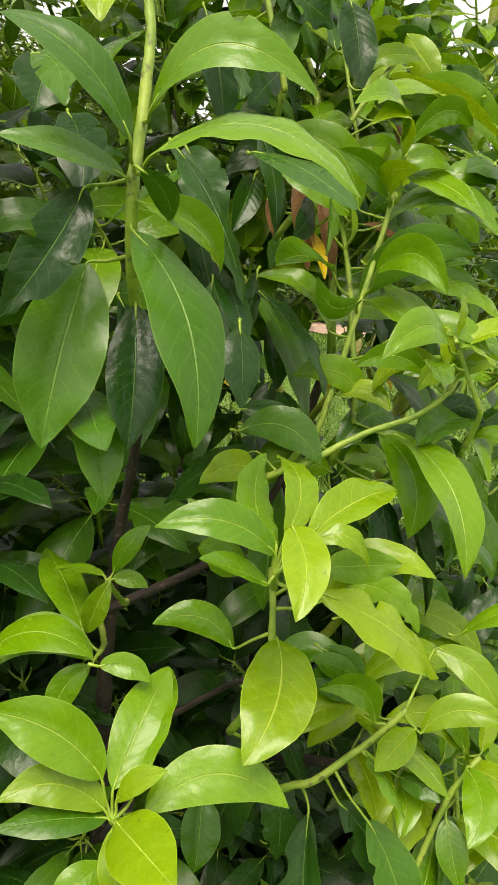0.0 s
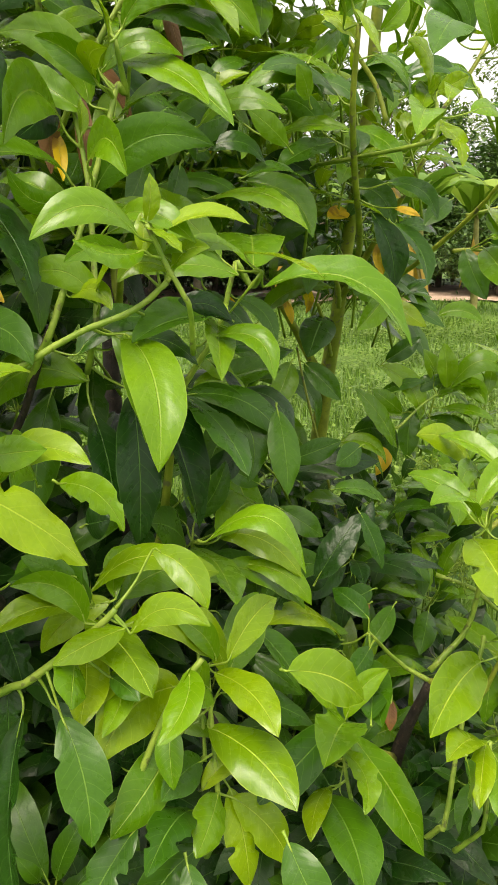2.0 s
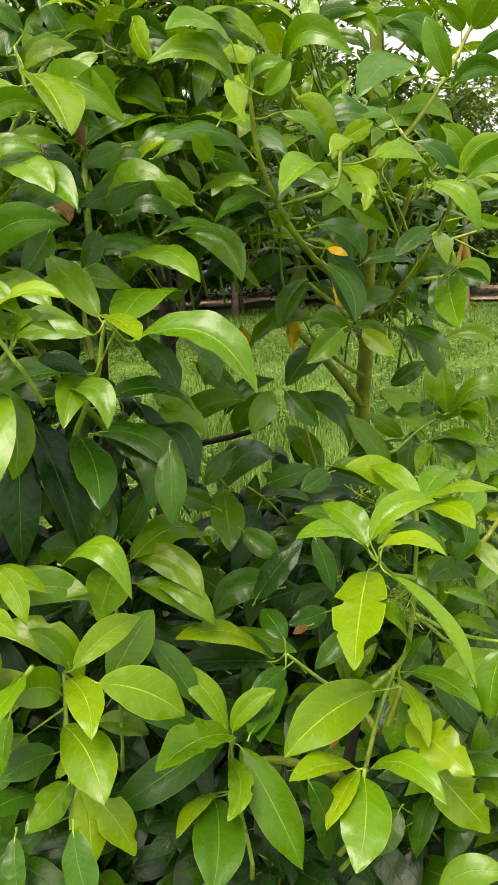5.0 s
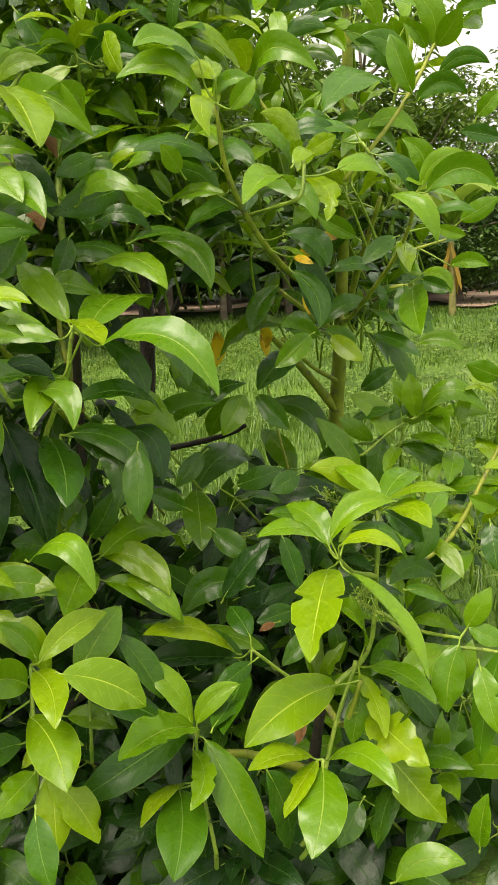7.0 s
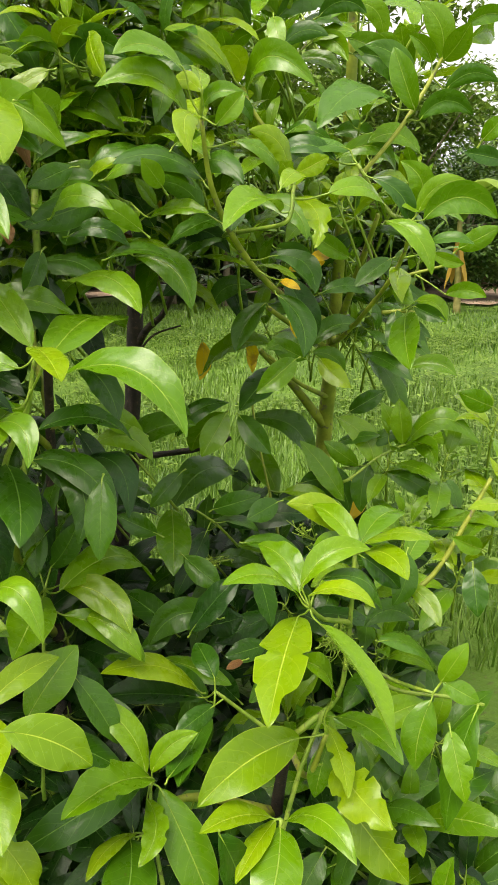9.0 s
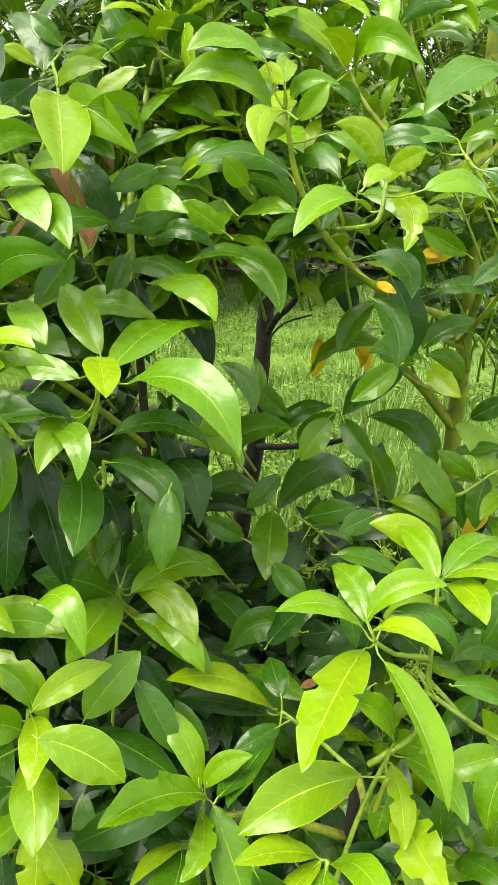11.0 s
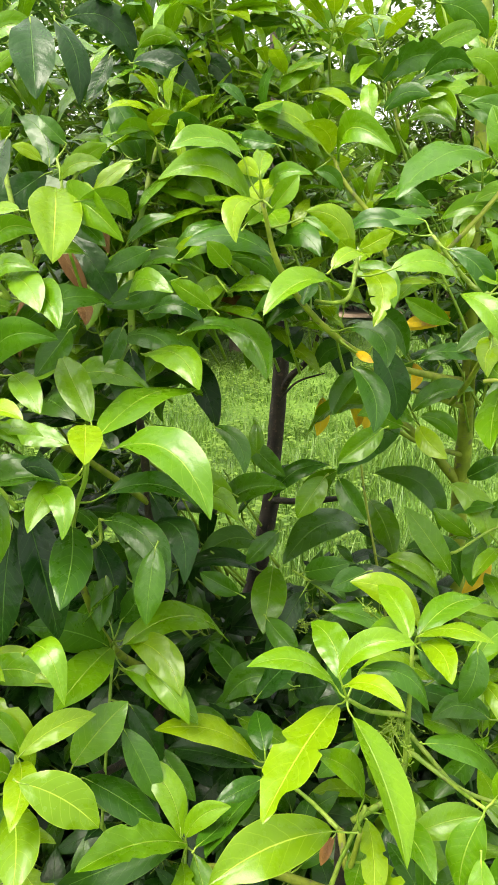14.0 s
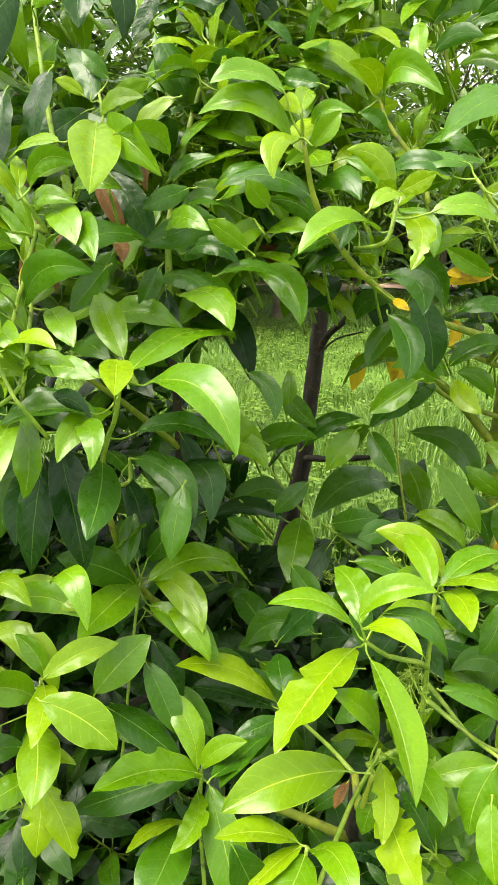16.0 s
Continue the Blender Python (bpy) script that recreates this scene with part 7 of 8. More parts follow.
    e.leaf("old", (0.335, 1.428, 1.039), (0.269, 1.351, 0.996), 0.059, 0.07, 36, node=(0.343, 1.449, 1.048))
    e.leaf("fresh", (0.266, 1.970, 1.227), (0.452, 2.010, 1.306), 0.074, 0.17, 0, node=(0.281, 1.980, 1.234), face=(-0.15, -0.70, 0.70), bend=-0.08)
    e.leaf("mature", (0.298, 1.961, 1.396), (0.402, 1.990, 1.448), 0.056, 0.05, -51, node=(0.279, 1.965, 1.390), bend=-0.24)
    e.leaf("mature", (0.580, 2.241, 1.094), (0.674, 2.268, 1.157), 0.056, 0.07, -38, node=(0.563, 2.245, 1.087))
    e.leaf("fresh", (0.631, 2.172, 0.961), (0.549, 2.119, 1.035), 0.054, 0.07, 43, node=(0.640, 2.188, 0.952))
    e.leaf("mature", (0.371, 1.810, 0.915), (0.487, 1.842, 0.959), 0.061, 0.07, -38, node=(0.352, 1.814, 0.911))
    e.leaf("fresh", (0.404, 1.491, 1.576), (0.342, 1.443, 1.632), 0.044, 0.05, 51, node=(0.412, 1.508, 1.567), bend=0.03)
    e.leaf("mature", (0.452, 1.638, 1.617), (0.373, 1.581, 1.671), 0.050, -0.05, 55, node=(0.462, 1.655, 1.610), bend=0.18)
    e.leaf("fresh", (0.482, 1.830, 1.643), (0.603, 1.830, 1.559), 0.062, 0.07, -12, node=(0.464, 1.838, 1.655), bend=-0.23)
    e.leaf("fresh", (0.648, 1.989, 1.519), (0.568, 1.932, 1.576), 0.049, 0.07, 57, node=(0.658, 2.006, 1.512))
    e.leaf("mature", (0.723, 2.080, 1.515), (0.658, 1.998, 1.451), 0.052, 0.07, 15, node=(0.730, 2.100, 1.526))
    e.leaf("old", (0.511, 1.654, 0.510), (0.444, 1.615, 0.609), 0.060, 0.07, 20, node=(0.518, 1.667, 0.498))
    e.leaf("mature", (0.623, 1.680, 0.622), (0.565, 1.599, 0.551), 0.053, 0.07, 16, node=(0.629, 1.700, 0.634))
    e.leaf("young", (0.675, 1.511, 1.645), (0.683, 1.606, 1.666), 0.035, 0.18, 0, node=(0.674, 1.493, 1.635), face=(0.53, -0.22, 0.82), bend=-0.06)
    e.leaf("fresh", (0.721, 1.626, 1.641), (0.791, 1.771, 1.597), 0.060, 0.22, 0, node=(0.713, 1.611, 1.640), face=(0.75, -0.16, 0.65), bend=-0.07)
    e.leaf("fresh", (0.799, 1.739, 1.646), (0.868, 1.790, 1.610), 0.033, 0.01, 0, node=(0.785, 1.729, 1.646), face=(0.67, -0.53, 0.52), bend=0.03)
    e.leaf("mature", (0.525, 1.947, 1.741), (0.599, 2.018, 1.750), 0.037, 0.10, 0, node=(0.512, 1.935, 1.733), face=(0.42, -0.54, 0.73), bend=-0.02)
    e.leaf("mature", (0.592, 1.951, 1.438), (0.694, 2.042, 1.432), 0.049, 0.16, 0, node=(0.578, 1.939, 1.432), face=(0.49, -0.51, 0.71), bend=-0.06)
    e.leaf("mature", (0.533, 2.032, 1.299), (0.638, 2.142, 1.345), 0.057, 0.14, 0, node=(0.521, 2.019, 1.288), face=(0.48, -0.68, 0.55), bend=-0.12)
    e.leaf("mature", (0.263, 1.819, 1.087), (0.360, 1.931, 1.162), 0.060, 0.17, 0, node=(0.253, 1.807, 1.073), face=(0.26, -0.68, 0.69), bend=-0.09)
    e.leaf("fresh", (0.460, 2.010, 0.881), (0.587, 2.096, 0.789), 0.064, 0.18, 0, node=(0.447, 2.001, 0.884), face=(0.68, -0.28, 0.68), bend=-0.09)
    e.leaf("mature", (0.502, 2.063, 0.925), (0.620, 2.140, 0.830), 0.089, 0.06, 0, node=(0.490, 2.054, 0.929), face=(0.66, -0.71, 0.24), bend=-0.30)
    e.leaf("yellow", (0.418, 2.235, 1.388), (0.451, 2.163, 1.325), 0.033, 0.06, 0, node=(0.412, 2.247, 1.394), face=(0.37, -0.51, 0.78), bend=-0.13)
    e.leaf("mature", (0.587, 1.213, 0.641), (0.578, 1.395, 0.647), 0.066, 0.01, 0, node=(0.588, 1.195, 0.634), face=(-0.06, -0.04, 1.00), bend=0.02)
    e.leaf("mature", (0.787, 1.441, 0.965), (0.885, 1.506, 0.888), 0.050, 0.21, 0, node=(0.774, 1.432, 0.969), face=(0.69, -0.25, 0.67), bend=-0.15)
    e.leaf("fresh", (0.814, 1.556, 0.985), (0.699, 1.629, 1.033), 0.052, 0.08, 0, node=(0.828, 1.546, 0.974), face=(0.05, -0.48, 0.87), bend=0.07)
    e.leaf("young", (0.826, 1.575, 0.975), (0.932, 1.489, 0.970), 0.051, 0.06, 0, node=(0.812, 1.586, 0.970), face=(-0.32, -0.44, 0.84), bend=-0.13)
    e.leaf("mature", (0.882, 1.692, 0.935), (0.869, 1.648, 0.833), 0.056, 0.06, 0, node=(0.884, 1.699, 0.945), face=(0.36, -0.87, 0.33), bend=-0.10)
    e.leaf("mature", (0.478, 1.761, 0.863), (0.597, 1.852, 0.805), 0.058, 0.12, 0, node=(0.464, 1.751, 0.863), face=(0.56, -0.23, 0.80), bend=-0.04)
    e.leaf("fresh", (0.807, 1.441, 0.631), (0.796, 1.399, 0.532), 0.051, 0.06, 0, node=(0.809, 1.448, 0.641), face=(0.41, -0.86, 0.31), bend=0.03)
    e.leaf("fresh", (0.864, 1.494, 0.637), (0.958, 1.590, 0.668), 0.063, 0.06, 0, node=(0.851, 1.482, 0.627), face=(0.42, -0.62, 0.66), bend=-0.05)
    e.leaf("fresh", (0.980, 1.526, 0.718), (0.967, 1.475, 0.595), 0.070, 0.06, 0, node=(0.981, 1.532, 0.728), face=(0.30, -0.89, 0.33), bend=0.07)
    e.leaf("fresh", (0.885, 1.688, 0.912), (0.904, 1.801, 0.943), 0.054, 0.06, 0, node=(0.883, 1.671, 0.901), face=(0.56, -0.31, 0.77), bend=-0.09)
    e.leaf("fresh", (0.872, 2.103, 1.978), (0.903, 2.240, 2.010), 0.054, 0.06, 0, node=(0.868, 2.086, 1.968), face=(0.97, -0.20, -0.10), bend=-0.10)
    e.leaf("fresh", (0.864, 2.108, 2.010), (0.946, 2.151, 2.024), 0.040, 0.06, 0, node=(0.848, 2.100, 2.001), face=(0.48, -0.85, -0.22), bend=-0.17)
    e.leaf("fresh", (0.856, 1.919, 1.530), (0.919, 1.944, 1.507), 0.030, 0.06, 0, node=(0.840, 1.913, 1.529), face=(0.34, -0.94, -0.08), bend=0.05)
    e.leaf("young", (0.820, 1.439, 0.593), (0.959, 1.343, 0.565), 0.093, 0.06, 0, node=(0.806, 1.449, 0.590), face=(-0.26, -0.59, 0.76), bend=0.03, bite=0.9)
    e.leaf("fresh", (0.471, 2.023, 0.909), (0.594, 2.064, 0.841), 0.052, 0.19, 0, node=(0.456, 2.018, 0.912), face=(0.53, -0.62, 0.58), bend=-0.14)
    e.leaf("mature", (0.821, 1.570, 0.966), (0.896, 1.589, 0.901), 0.047, 0.06, 0, node=(0.807, 1.567, 0.972), face=(0.40, -0.89, 0.20), bend=-0.05)
    e.leaf("mature", (0.660, 2.182, 0.976), (0.652, 2.143, 0.838), 0.066, 0.06, 0, node=(0.661, 2.187, 0.988), face=(0.24, -0.94, 0.25), bend=0.06)
    e.leaf("fresh", (0.224, 1.800, 1.165), (0.207, 1.824, 1.278), 0.042, 0.14, 0, node=(0.227, 1.796, 1.142), face=(0.51, -0.83, 0.25), bend=0.06)
    e.limb("twig", [(0.683, 1.360, 0.277), (0.719, 1.337, 0.340), (0.730, 1.335, 0.363), (0.757, 1.397, 0.548), (0.787, 1.443, 0.667), (0.789, 1.450, 0.688)], [.006, .004], TWIG, 7)
    e.limb("twig", [(0.739, 1.246, 0.375), (0.772, 1.220, 0.438), (0.781, 1.218, 0.462), (0.787, 1.241, 0.541), (0.786, 1.256, 0.595)], [.005, .0035], TWIG, 7)
    e.limb("twig", [(0.800, 1.580, 0.806), (0.803, 1.537, 0.837), (0.783, 1.473, 0.868), (0.775, 1.414, 0.917)], [.006, .0055, .0045, .004], TWIG, 7)
    e.limb("twig", [(0.70, 1.54, 0.55), (0.776, 1.588, 0.635), (0.800, 1.580, 0.806), (0.806, 1.580, 0.965)], [.0075, .006, .005, .004], TWIG, 7)
    e.limb("twig", [(0.560, 1.234, 0.304), (0.579, 1.203, 0.367), (0.581, 1.197, 0.391), (0.550, 1.216, 0.519), (0.536, 1.233, 0.603)], [.005, .003], TWIG, 7)
    e.limb("twig", [(0.363, 1.865, 1.552), (0.425, 1.796, 1.574), (0.450, 1.769, 1.575), (0.624, 1.599, 1.584), (0.660, 1.590, 1.601), (0.660, 1.609, 1.656)], [.005, .004], TWIG, 7)
    e.limb("twig", [(0.548, 2.126, 0.881), (0.607, 2.109, 0.928), (0.631, 2.111, 0.943), (0.686, 2.150, 0.993), (0.748, 2.188, 1.028)], [.005, .003], TWIG, 7)
    e.limb("twig", [(0.714, 1.698, 0.696), (0.778, 1.669, 0.688), (0.805, 1.665, 0.673), (0.871, 1.682, 0.620), (0.993, 1.734, 0.600), (1.051, 1.758, 0.584)], [.0055, .004], TWIG, 7)
    return e


def green_trunk_tree():
    c = Tree("slender avocado tree with a smooth green trunk", (0.62, 1.98, 0))
    c.limb("twig", [(0.435, 2.52, 1.30), (0.547, 2.200, 1.295), (0.628, 2.093, 1.348), (0.695, 2.017, 1.407), (0.758, 1.938, 1.467), (0.810, 1.856, 1.533), (0.842, 1.762, 1.591)], [.008, .004], STEM, 7)
    c.limb("twig", [(0.647, 1.909, 1.645), (0.736, 1.983, 1.767), (0.796, 2.040, 1.877), (0.843, 2.096, 2.001)], [.0055, .004], STEM, 7)
    c.limb("twig", [(0.40, 2.575, 1.06), (0.41, 2.30, 1.150), (0.403, 2.084, 1.261)], [.008, .005], STEM, 7)
    c.limb("twig", [(0.425, 2.54, 1.22), (0.44, 2.26, 1.30), (0.427, 2.022, 1.395)], [.009, .006], STEM, 7)
    c.limb("twig", [(0.473, 2.043, 0.668), (0.413, 2.061, 0.894), (0.372, 2.072, 1.047), (0.349, 2.084, 1.149)], [.004, .003], STEM, 7)
    c.limb("twig", [(0.826, 1.862, 0.732), (0.898, 1.912, 0.795), (0.955, 1.970, 0.912), (0.999, 2.019, 1.016)], [.007, .005], STEM, 7)
    c.limb("twig", [(0.566, 1.856, 1.665), (0.541, 1.855, 1.737), (0.484, 1.821, 1.819), (0.460, 1.815, 1.872)], [.006, .004], STEM, 7)
    c.limb("twig", [(0.729, 1.993, 1.394), (0.779, 2.018, 1.397), (0.830, 2.039, 1.388)], [.005, .003], STEM, 7)
    c.limb("twig", [(0.753, 1.969, 1.473), (0.799, 1.993, 1.484), (0.859, 2.026, 1.500)], [.0045, .003], STEM, 7)
    c.limb("twig", [(0.471, 2.055, 1.948), (0.452, 2.058, 2.011), (0.435, 2.059, 2.066)], [.005, .004], STEM, 7)
    c.leaf("fresh", (0.865, 1.774, 1.595), (0.999, 1.803, 1.595), 0.065, 0.06, 0, node=(0.845, 1.764, 1.591), face=(0.21, -0.98, -0.06), bend=-0.30)
    c.leaf("fresh", (0.854, 1.772, 1.607), (0.939, 1.794, 1.665), 0.041, 0.06, 0, node=(0.845, 1.764, 1.591), face=(0.26, -0.96, -0.02), bend=-0.21)
    c.leaf("fresh", (0.797, 1.741, 1.593), (0.896, 1.727, 1.492), 0.051, 0.19, 0, node=(0.844, 1.761, 1.583), face=(0.45, -0.72, 0.54), bend=-0.09)
    c.leaf("mature", (0.878, 1.768, 1.549), (0.965, 1.774, 1.548), 0.032, 0.17, 0, node=(0.847, 1.760, 1.574), face=(0.06, -0.73, 0.68), bend=-0.05)
    c.leaf("fresh", (0.826, 2.071, 1.937), (0.891, 2.014, 1.994), 0.057, 0.06, 0, node=(0.818, 2.064, 1.924), face=(-0.17, -0.79, -0.59), bend=0.04)
    c.leaf("mature", (0.835, 2.058, 1.873), (0.945, 2.078, 1.884), 0.042, 0.06, 0, node=(0.819, 2.060, 1.907), face=(0.20, -0.96, -0.19), bend=-0.24)
    c.leaf("fresh", (0.821, 2.068, 1.937), (0.775, 2.043, 2.051), 0.063, 0.06, 0, node=(0.818, 2.064, 1.924), face=(0.15, -0.98, -0.15), bend=0.18)
    c.leaf("fresh", (0.803, 2.058, 1.932), (0.760, 2.019, 1.984), 0.039, 0.06, 0, node=(0.817, 2.059, 1.907), face=(0.33, -0.86, -0.39), bend=0.13)
    c.leaf("mature", (0.745, 2.071, 1.867), (0.660, 2.026, 1.976), 0.061, 0.05, 34, node=(0.752, 2.084, 1.856), bend=0.25)
    c.leaf("fresh", (0.945, 1.906, 1.749), (0.987, 1.904, 1.793), 0.040, 0.07, -48, node=(0.934, 1.895, 1.727))
    c.leaf("old", (0.538, 1.856, 1.480), (0.595, 1.860, 1.315), 0.078, 0.06, 0, node=(0.532, 1.856, 1.491), face=(0.53, -0.83, 0.16), bend=-0.09)
    c.leaf("mature", (0.441, 1.978, 1.410), (0.398, 1.893, 1.298), 0.062, 0.05, 6, node=(0.450, 1.986, 1.425), bend=0.09)
    c.leaf("young", (0.803, 1.937, 1.485), (0.819, 1.820, 1.431), 0.055, 0.06, 0, node=(0.812, 1.943, 1.483), face=(0.54, -0.29, 0.79), bend=0.19)
    c.leaf("fresh", (0.811, 1.983, 1.424), (0.882, 1.970, 1.376), 0.037, 0.06, 0, node=(0.790, 1.970, 1.413), face=(-0.04, -0.98, 0.21), bend=-0.25)
    c.leaf("mature", (0.757, 2.008, 1.401), (0.811, 1.968, 1.283), 0.071, 0.05, -23, node=(0.743, 2.005, 1.413), bend=0.05)
    c.leaf("mature", (0.511, 1.668, 1.625), (0.522, 1.626, 1.577), 0.047, 0.07, 9, node=(0.531, 1.659, 1.554))
    c.leaf("fresh", (0.605, 1.730, 1.689), (0.682, 1.733, 1.696), 0.036, 0.05, -63, node=(0.596, 1.718, 1.660), bend=-0.09)
    c.leaf("fresh", (0.394, 1.873, 1.958), (0.409, 1.817, 1.991), 0.036, 0.06, 0, node=(0.408, 1.872, 1.932), face=(0.35, -0.40, -0.85), bend=0.02)
    c.leaf("fresh", (0.406, 1.881, 1.970), (0.464, 1.864, 1.987), 0.034, 0.06, 0, node=(0.408, 1.872, 1.932), face=(-0.13, -0.88, -0.46), bend=-0.09)
    c.leaf("fresh", (0.501, 1.883, 2.019), (0.536, 1.844, 1.938), 0.043, 0.07, -17, node=(0.493, 1.886, 2.044))
    c.leaf("mature", (0.481, 1.976, 1.978), (0.585, 1.996, 1.996), 0.045, 0.05, -49, node=(0.460, 1.981, 1.977), bend=-0.21)
    c.leaf("fresh", (0.516, 2.058, 2.009), (0.612, 2.054, 1.953), 0.047, -0.10, -56, node=(0.498, 2.066, 2.020), bend=-0.20)
    c.leaf("fresh", (0.650, 2.111, 1.974), (0.719, 2.114, 1.988), 0.041, -0.10, -69, node=(0.629, 2.119, 1.972), bend=-0.25)
    c.leaf("mature", (0.550, 2.027, 2.045), (0.657, 2.042, 2.043), 0.048, -0.10, -70, node=(0.530, 2.032, 2.048), bend=-0.25)
    c.leaf("fresh", (0.449, 2.133, 1.982), (0.566, 2.144, 1.943), 0.052, 0.05, -19, node=(0.429, 2.139, 1.990), bend=-0.18)
    c.leaf("fresh", (0.459, 2.001, 2.046), (0.432, 1.929, 2.058), 0.049, -0.10, 80, node=(0.467, 2.007, 2.039), bend=0.25)
    c.leaf("young", (0.466, 2.012, 2.056), (0.486, 2.007, 2.106), 0.034, 0.07, -41, node=(0.467, 2.007, 2.039))
    c.leaf("young", (0.463, 2.005, 2.046), (0.435, 1.929, 2.048), 0.034, 0.05, 41, node=(0.467, 2.007, 2.039), bend=0.25)
    c.leaf("old", (0.042, 1.635, 2.103), (0.178, 1.709, 2.021), 0.063, 0.15, 0, node=(0.025, 1.634, 2.109), face=(0.61, -0.68, 0.40), bend=-0.08)
    c.leaf("old", (0.048, 1.803, 2.121), (0.145, 1.834, 2.039), 0.051, 0.06, 0, node=(0.033, 1.812, 2.148), face=(0.38, -0.92, 0.10), bend=-0.30)
    c.leaf("fresh", (0.047, 1.650, 2.135), (0.131, 1.700, 2.131), 0.041, 0.06, 0, node=(0.017, 1.641, 2.149), face=(0.48, -0.84, -0.25), bend=-0.25)
    c.leaf("young", (0.269, 1.935, 2.021), (0.197, 1.808, 2.022), 0.061, 0.11, 11, node=(0.275, 1.958, 2.023), bend=0.17)
    c.leaf("fresh", (0.315, 1.945, 1.913), (0.371, 1.938, 1.851), 0.057, 0.07, -26, node=(0.300, 1.955, 1.928))
    c.leaf("young", (0.366, 1.905, 1.856), (0.447, 1.901, 1.875), 0.044, 0.06, 0, node=(0.356, 1.912, 1.846), face=(0.02, -0.95, -0.31), bend=-0.07)
    c.leaf("mature", (0.130, 1.772, 1.792), (0.223, 1.808, 1.735), 0.053, -0.07, -41, node=(0.113, 1.774, 1.803), bend=-0.20)
    c.leaf("fresh", (0.037, 1.763, 1.922), (0.061, 1.954, 1.940), 0.069, 0.15, 0, node=(0.078, 1.715, 1.959), face=(0.72, -0.15, 0.67), bend=-0.04)
    c.leaf("mature", (0.281, 1.925, 1.752), (0.266, 1.838, 1.689), 0.046, 0.07, 16, node=(0.280, 1.947, 1.765))
    c.leaf("fresh", (0.288, 1.732, 1.628), (0.265, 1.683, 1.690), 0.035, 0.07, 24, node=(0.290, 1.750, 1.616))
    c.leaf("mature", (0.198, 1.473, 1.614), (0.273, 1.518, 1.637), 0.040, 0.05, -56, node=(0.180, 1.472, 1.612), bend=-0.20)
    c.leaf("mature", (0.265, 1.448, 1.569), (0.364, 1.507, 1.548), 0.042, 0.17, 0, node=(0.232, 1.422, 1.536), face=(0.52, -0.73, 0.44), bend=-0.16)
    c.leaf("mature", (0.262, 1.932, 1.413), (0.222, 1.874, 1.501), 0.048, 0.07, 35, node=(0.265, 1.949, 1.401))
    c.leaf("old", (0.260, 1.764, 1.589), (0.217, 1.707, 1.692), 0.057, 0.07, 30, node=(0.263, 1.780, 1.576))
    c.leaf("mature", (0.571, 1.706, 1.527), (0.675, 1.690, 1.455), 0.054, 0.09, -7, node=(0.553, 1.716, 1.539), bend=-0.25)
    c.leaf("mature", (0.399, 2.233, 1.795), (0.498, 2.243, 1.811), 0.051, -0.10, -64, node=(0.378, 2.239, 1.794), bend=-0.25)
    c.leaf("mature", (0.502, 2.285, 1.831), (0.616, 2.283, 1.792), 0.051, -0.07, -44, node=(0.482, 2.293, 1.838), bend=-0.25)
    c.leaf("mature", (0.467, 1.750, 1.612), (0.358, 1.654, 1.551), 0.066, 0.05, -1, node=(0.477, 1.769, 1.621), bend=0.06)
    c.leaf("mature", (0.425, 1.831, 1.568), (0.324, 1.741, 1.515), 0.061, 0.06, 8, node=(0.434, 1.850, 1.577), bend=0.15)
    c.leaf("mature", (0.573, 2.158, 1.022), (0.688, 2.179, 1.051), 0.050, 0.07, 9, node=(0.553, 2.163, 1.020))
    c.leaf("mature", (0.643, 2.185, 1.019), (0.742, 2.204, 1.062), 0.046, 0.07, -23, node=(0.624, 2.189, 1.014))
    c.leaf("fresh", (0.728, 2.212, 1.000), (0.826, 2.226, 1.030), 0.050, 0.05, -39, node=(0.708, 2.217, 0.997), bend=-0.25)
    c.leaf("fresh", (0.741, 2.221, 1.014), (0.682, 2.205, 1.135), 0.057, 0.07, 18, node=(0.746, 2.232, 1.000))
    c.leaf("young", (0.091, 1.891, 2.273), (0.111, 1.782, 2.176), 0.058, 0.06, 0, node=(0.089, 1.904, 2.279), face=(0.91, -0.18, 0.38), bend=0.04)
    c.leaf("fresh", (0.233, 1.977, 2.039), (0.368, 2.098, 2.031), 0.065, 0.25, 0, node=(0.220, 1.965, 2.033), face=(0.54, -0.56, 0.63), bend=-0.08)
    c.leaf("fresh", (0.516, 2.068, 2.092), (0.615, 2.178, 2.157), 0.058, 0.07, 0, node=(0.505, 2.056, 2.079), face=(0.74, -0.67, 0.01), bend=-0.07)
    c.leaf("mature", (0.532, 2.121, 2.213), (0.620, 2.175, 2.132), 0.066, 0.06, 0, node=(0.520, 2.114, 2.218), face=(0.38, -0.90, -0.20), bend=-0.14)
    c.leaf("mature", (0.458, 1.999, 2.043), (0.570, 2.115, 2.085), 0.066, 0.06, 0, node=(0.446, 1.987, 2.032), face=(0.74, -0.66, -0.14), bend=-0.20, bite=0.4)
    c.leaf("mature", (0.488, 2.033, 2.011), (0.591, 2.133, 2.028), 0.052, 0.27, 0, node=(0.476, 2.021, 2.003), face=(0.40, -0.54, 0.74), bend=-0.06)
    c.leaf("fresh", (0.524, 2.047, 2.001), (0.630, 2.146, 2.010), 0.052, 0.17, 0, node=(0.511, 2.034, 1.994), face=(0.49, -0.58, 0.65), bend=-0.04)
    c.leaf("fresh", (0.601, 2.083, 2.008), (0.704, 2.151, 1.926), 0.067, 0.06, 0, node=(0.589, 2.075, 2.012), face=(0.44, -0.88, -0.18), bend=-0.11)
    c.leaf("fresh", (0.591, 2.097, 2.083), (0.668, 2.142, 2.003), 0.051, 0.06, 0, node=(0.579, 2.090, 2.089), face=(0.38, -0.91, -0.15), bend=-0.29)
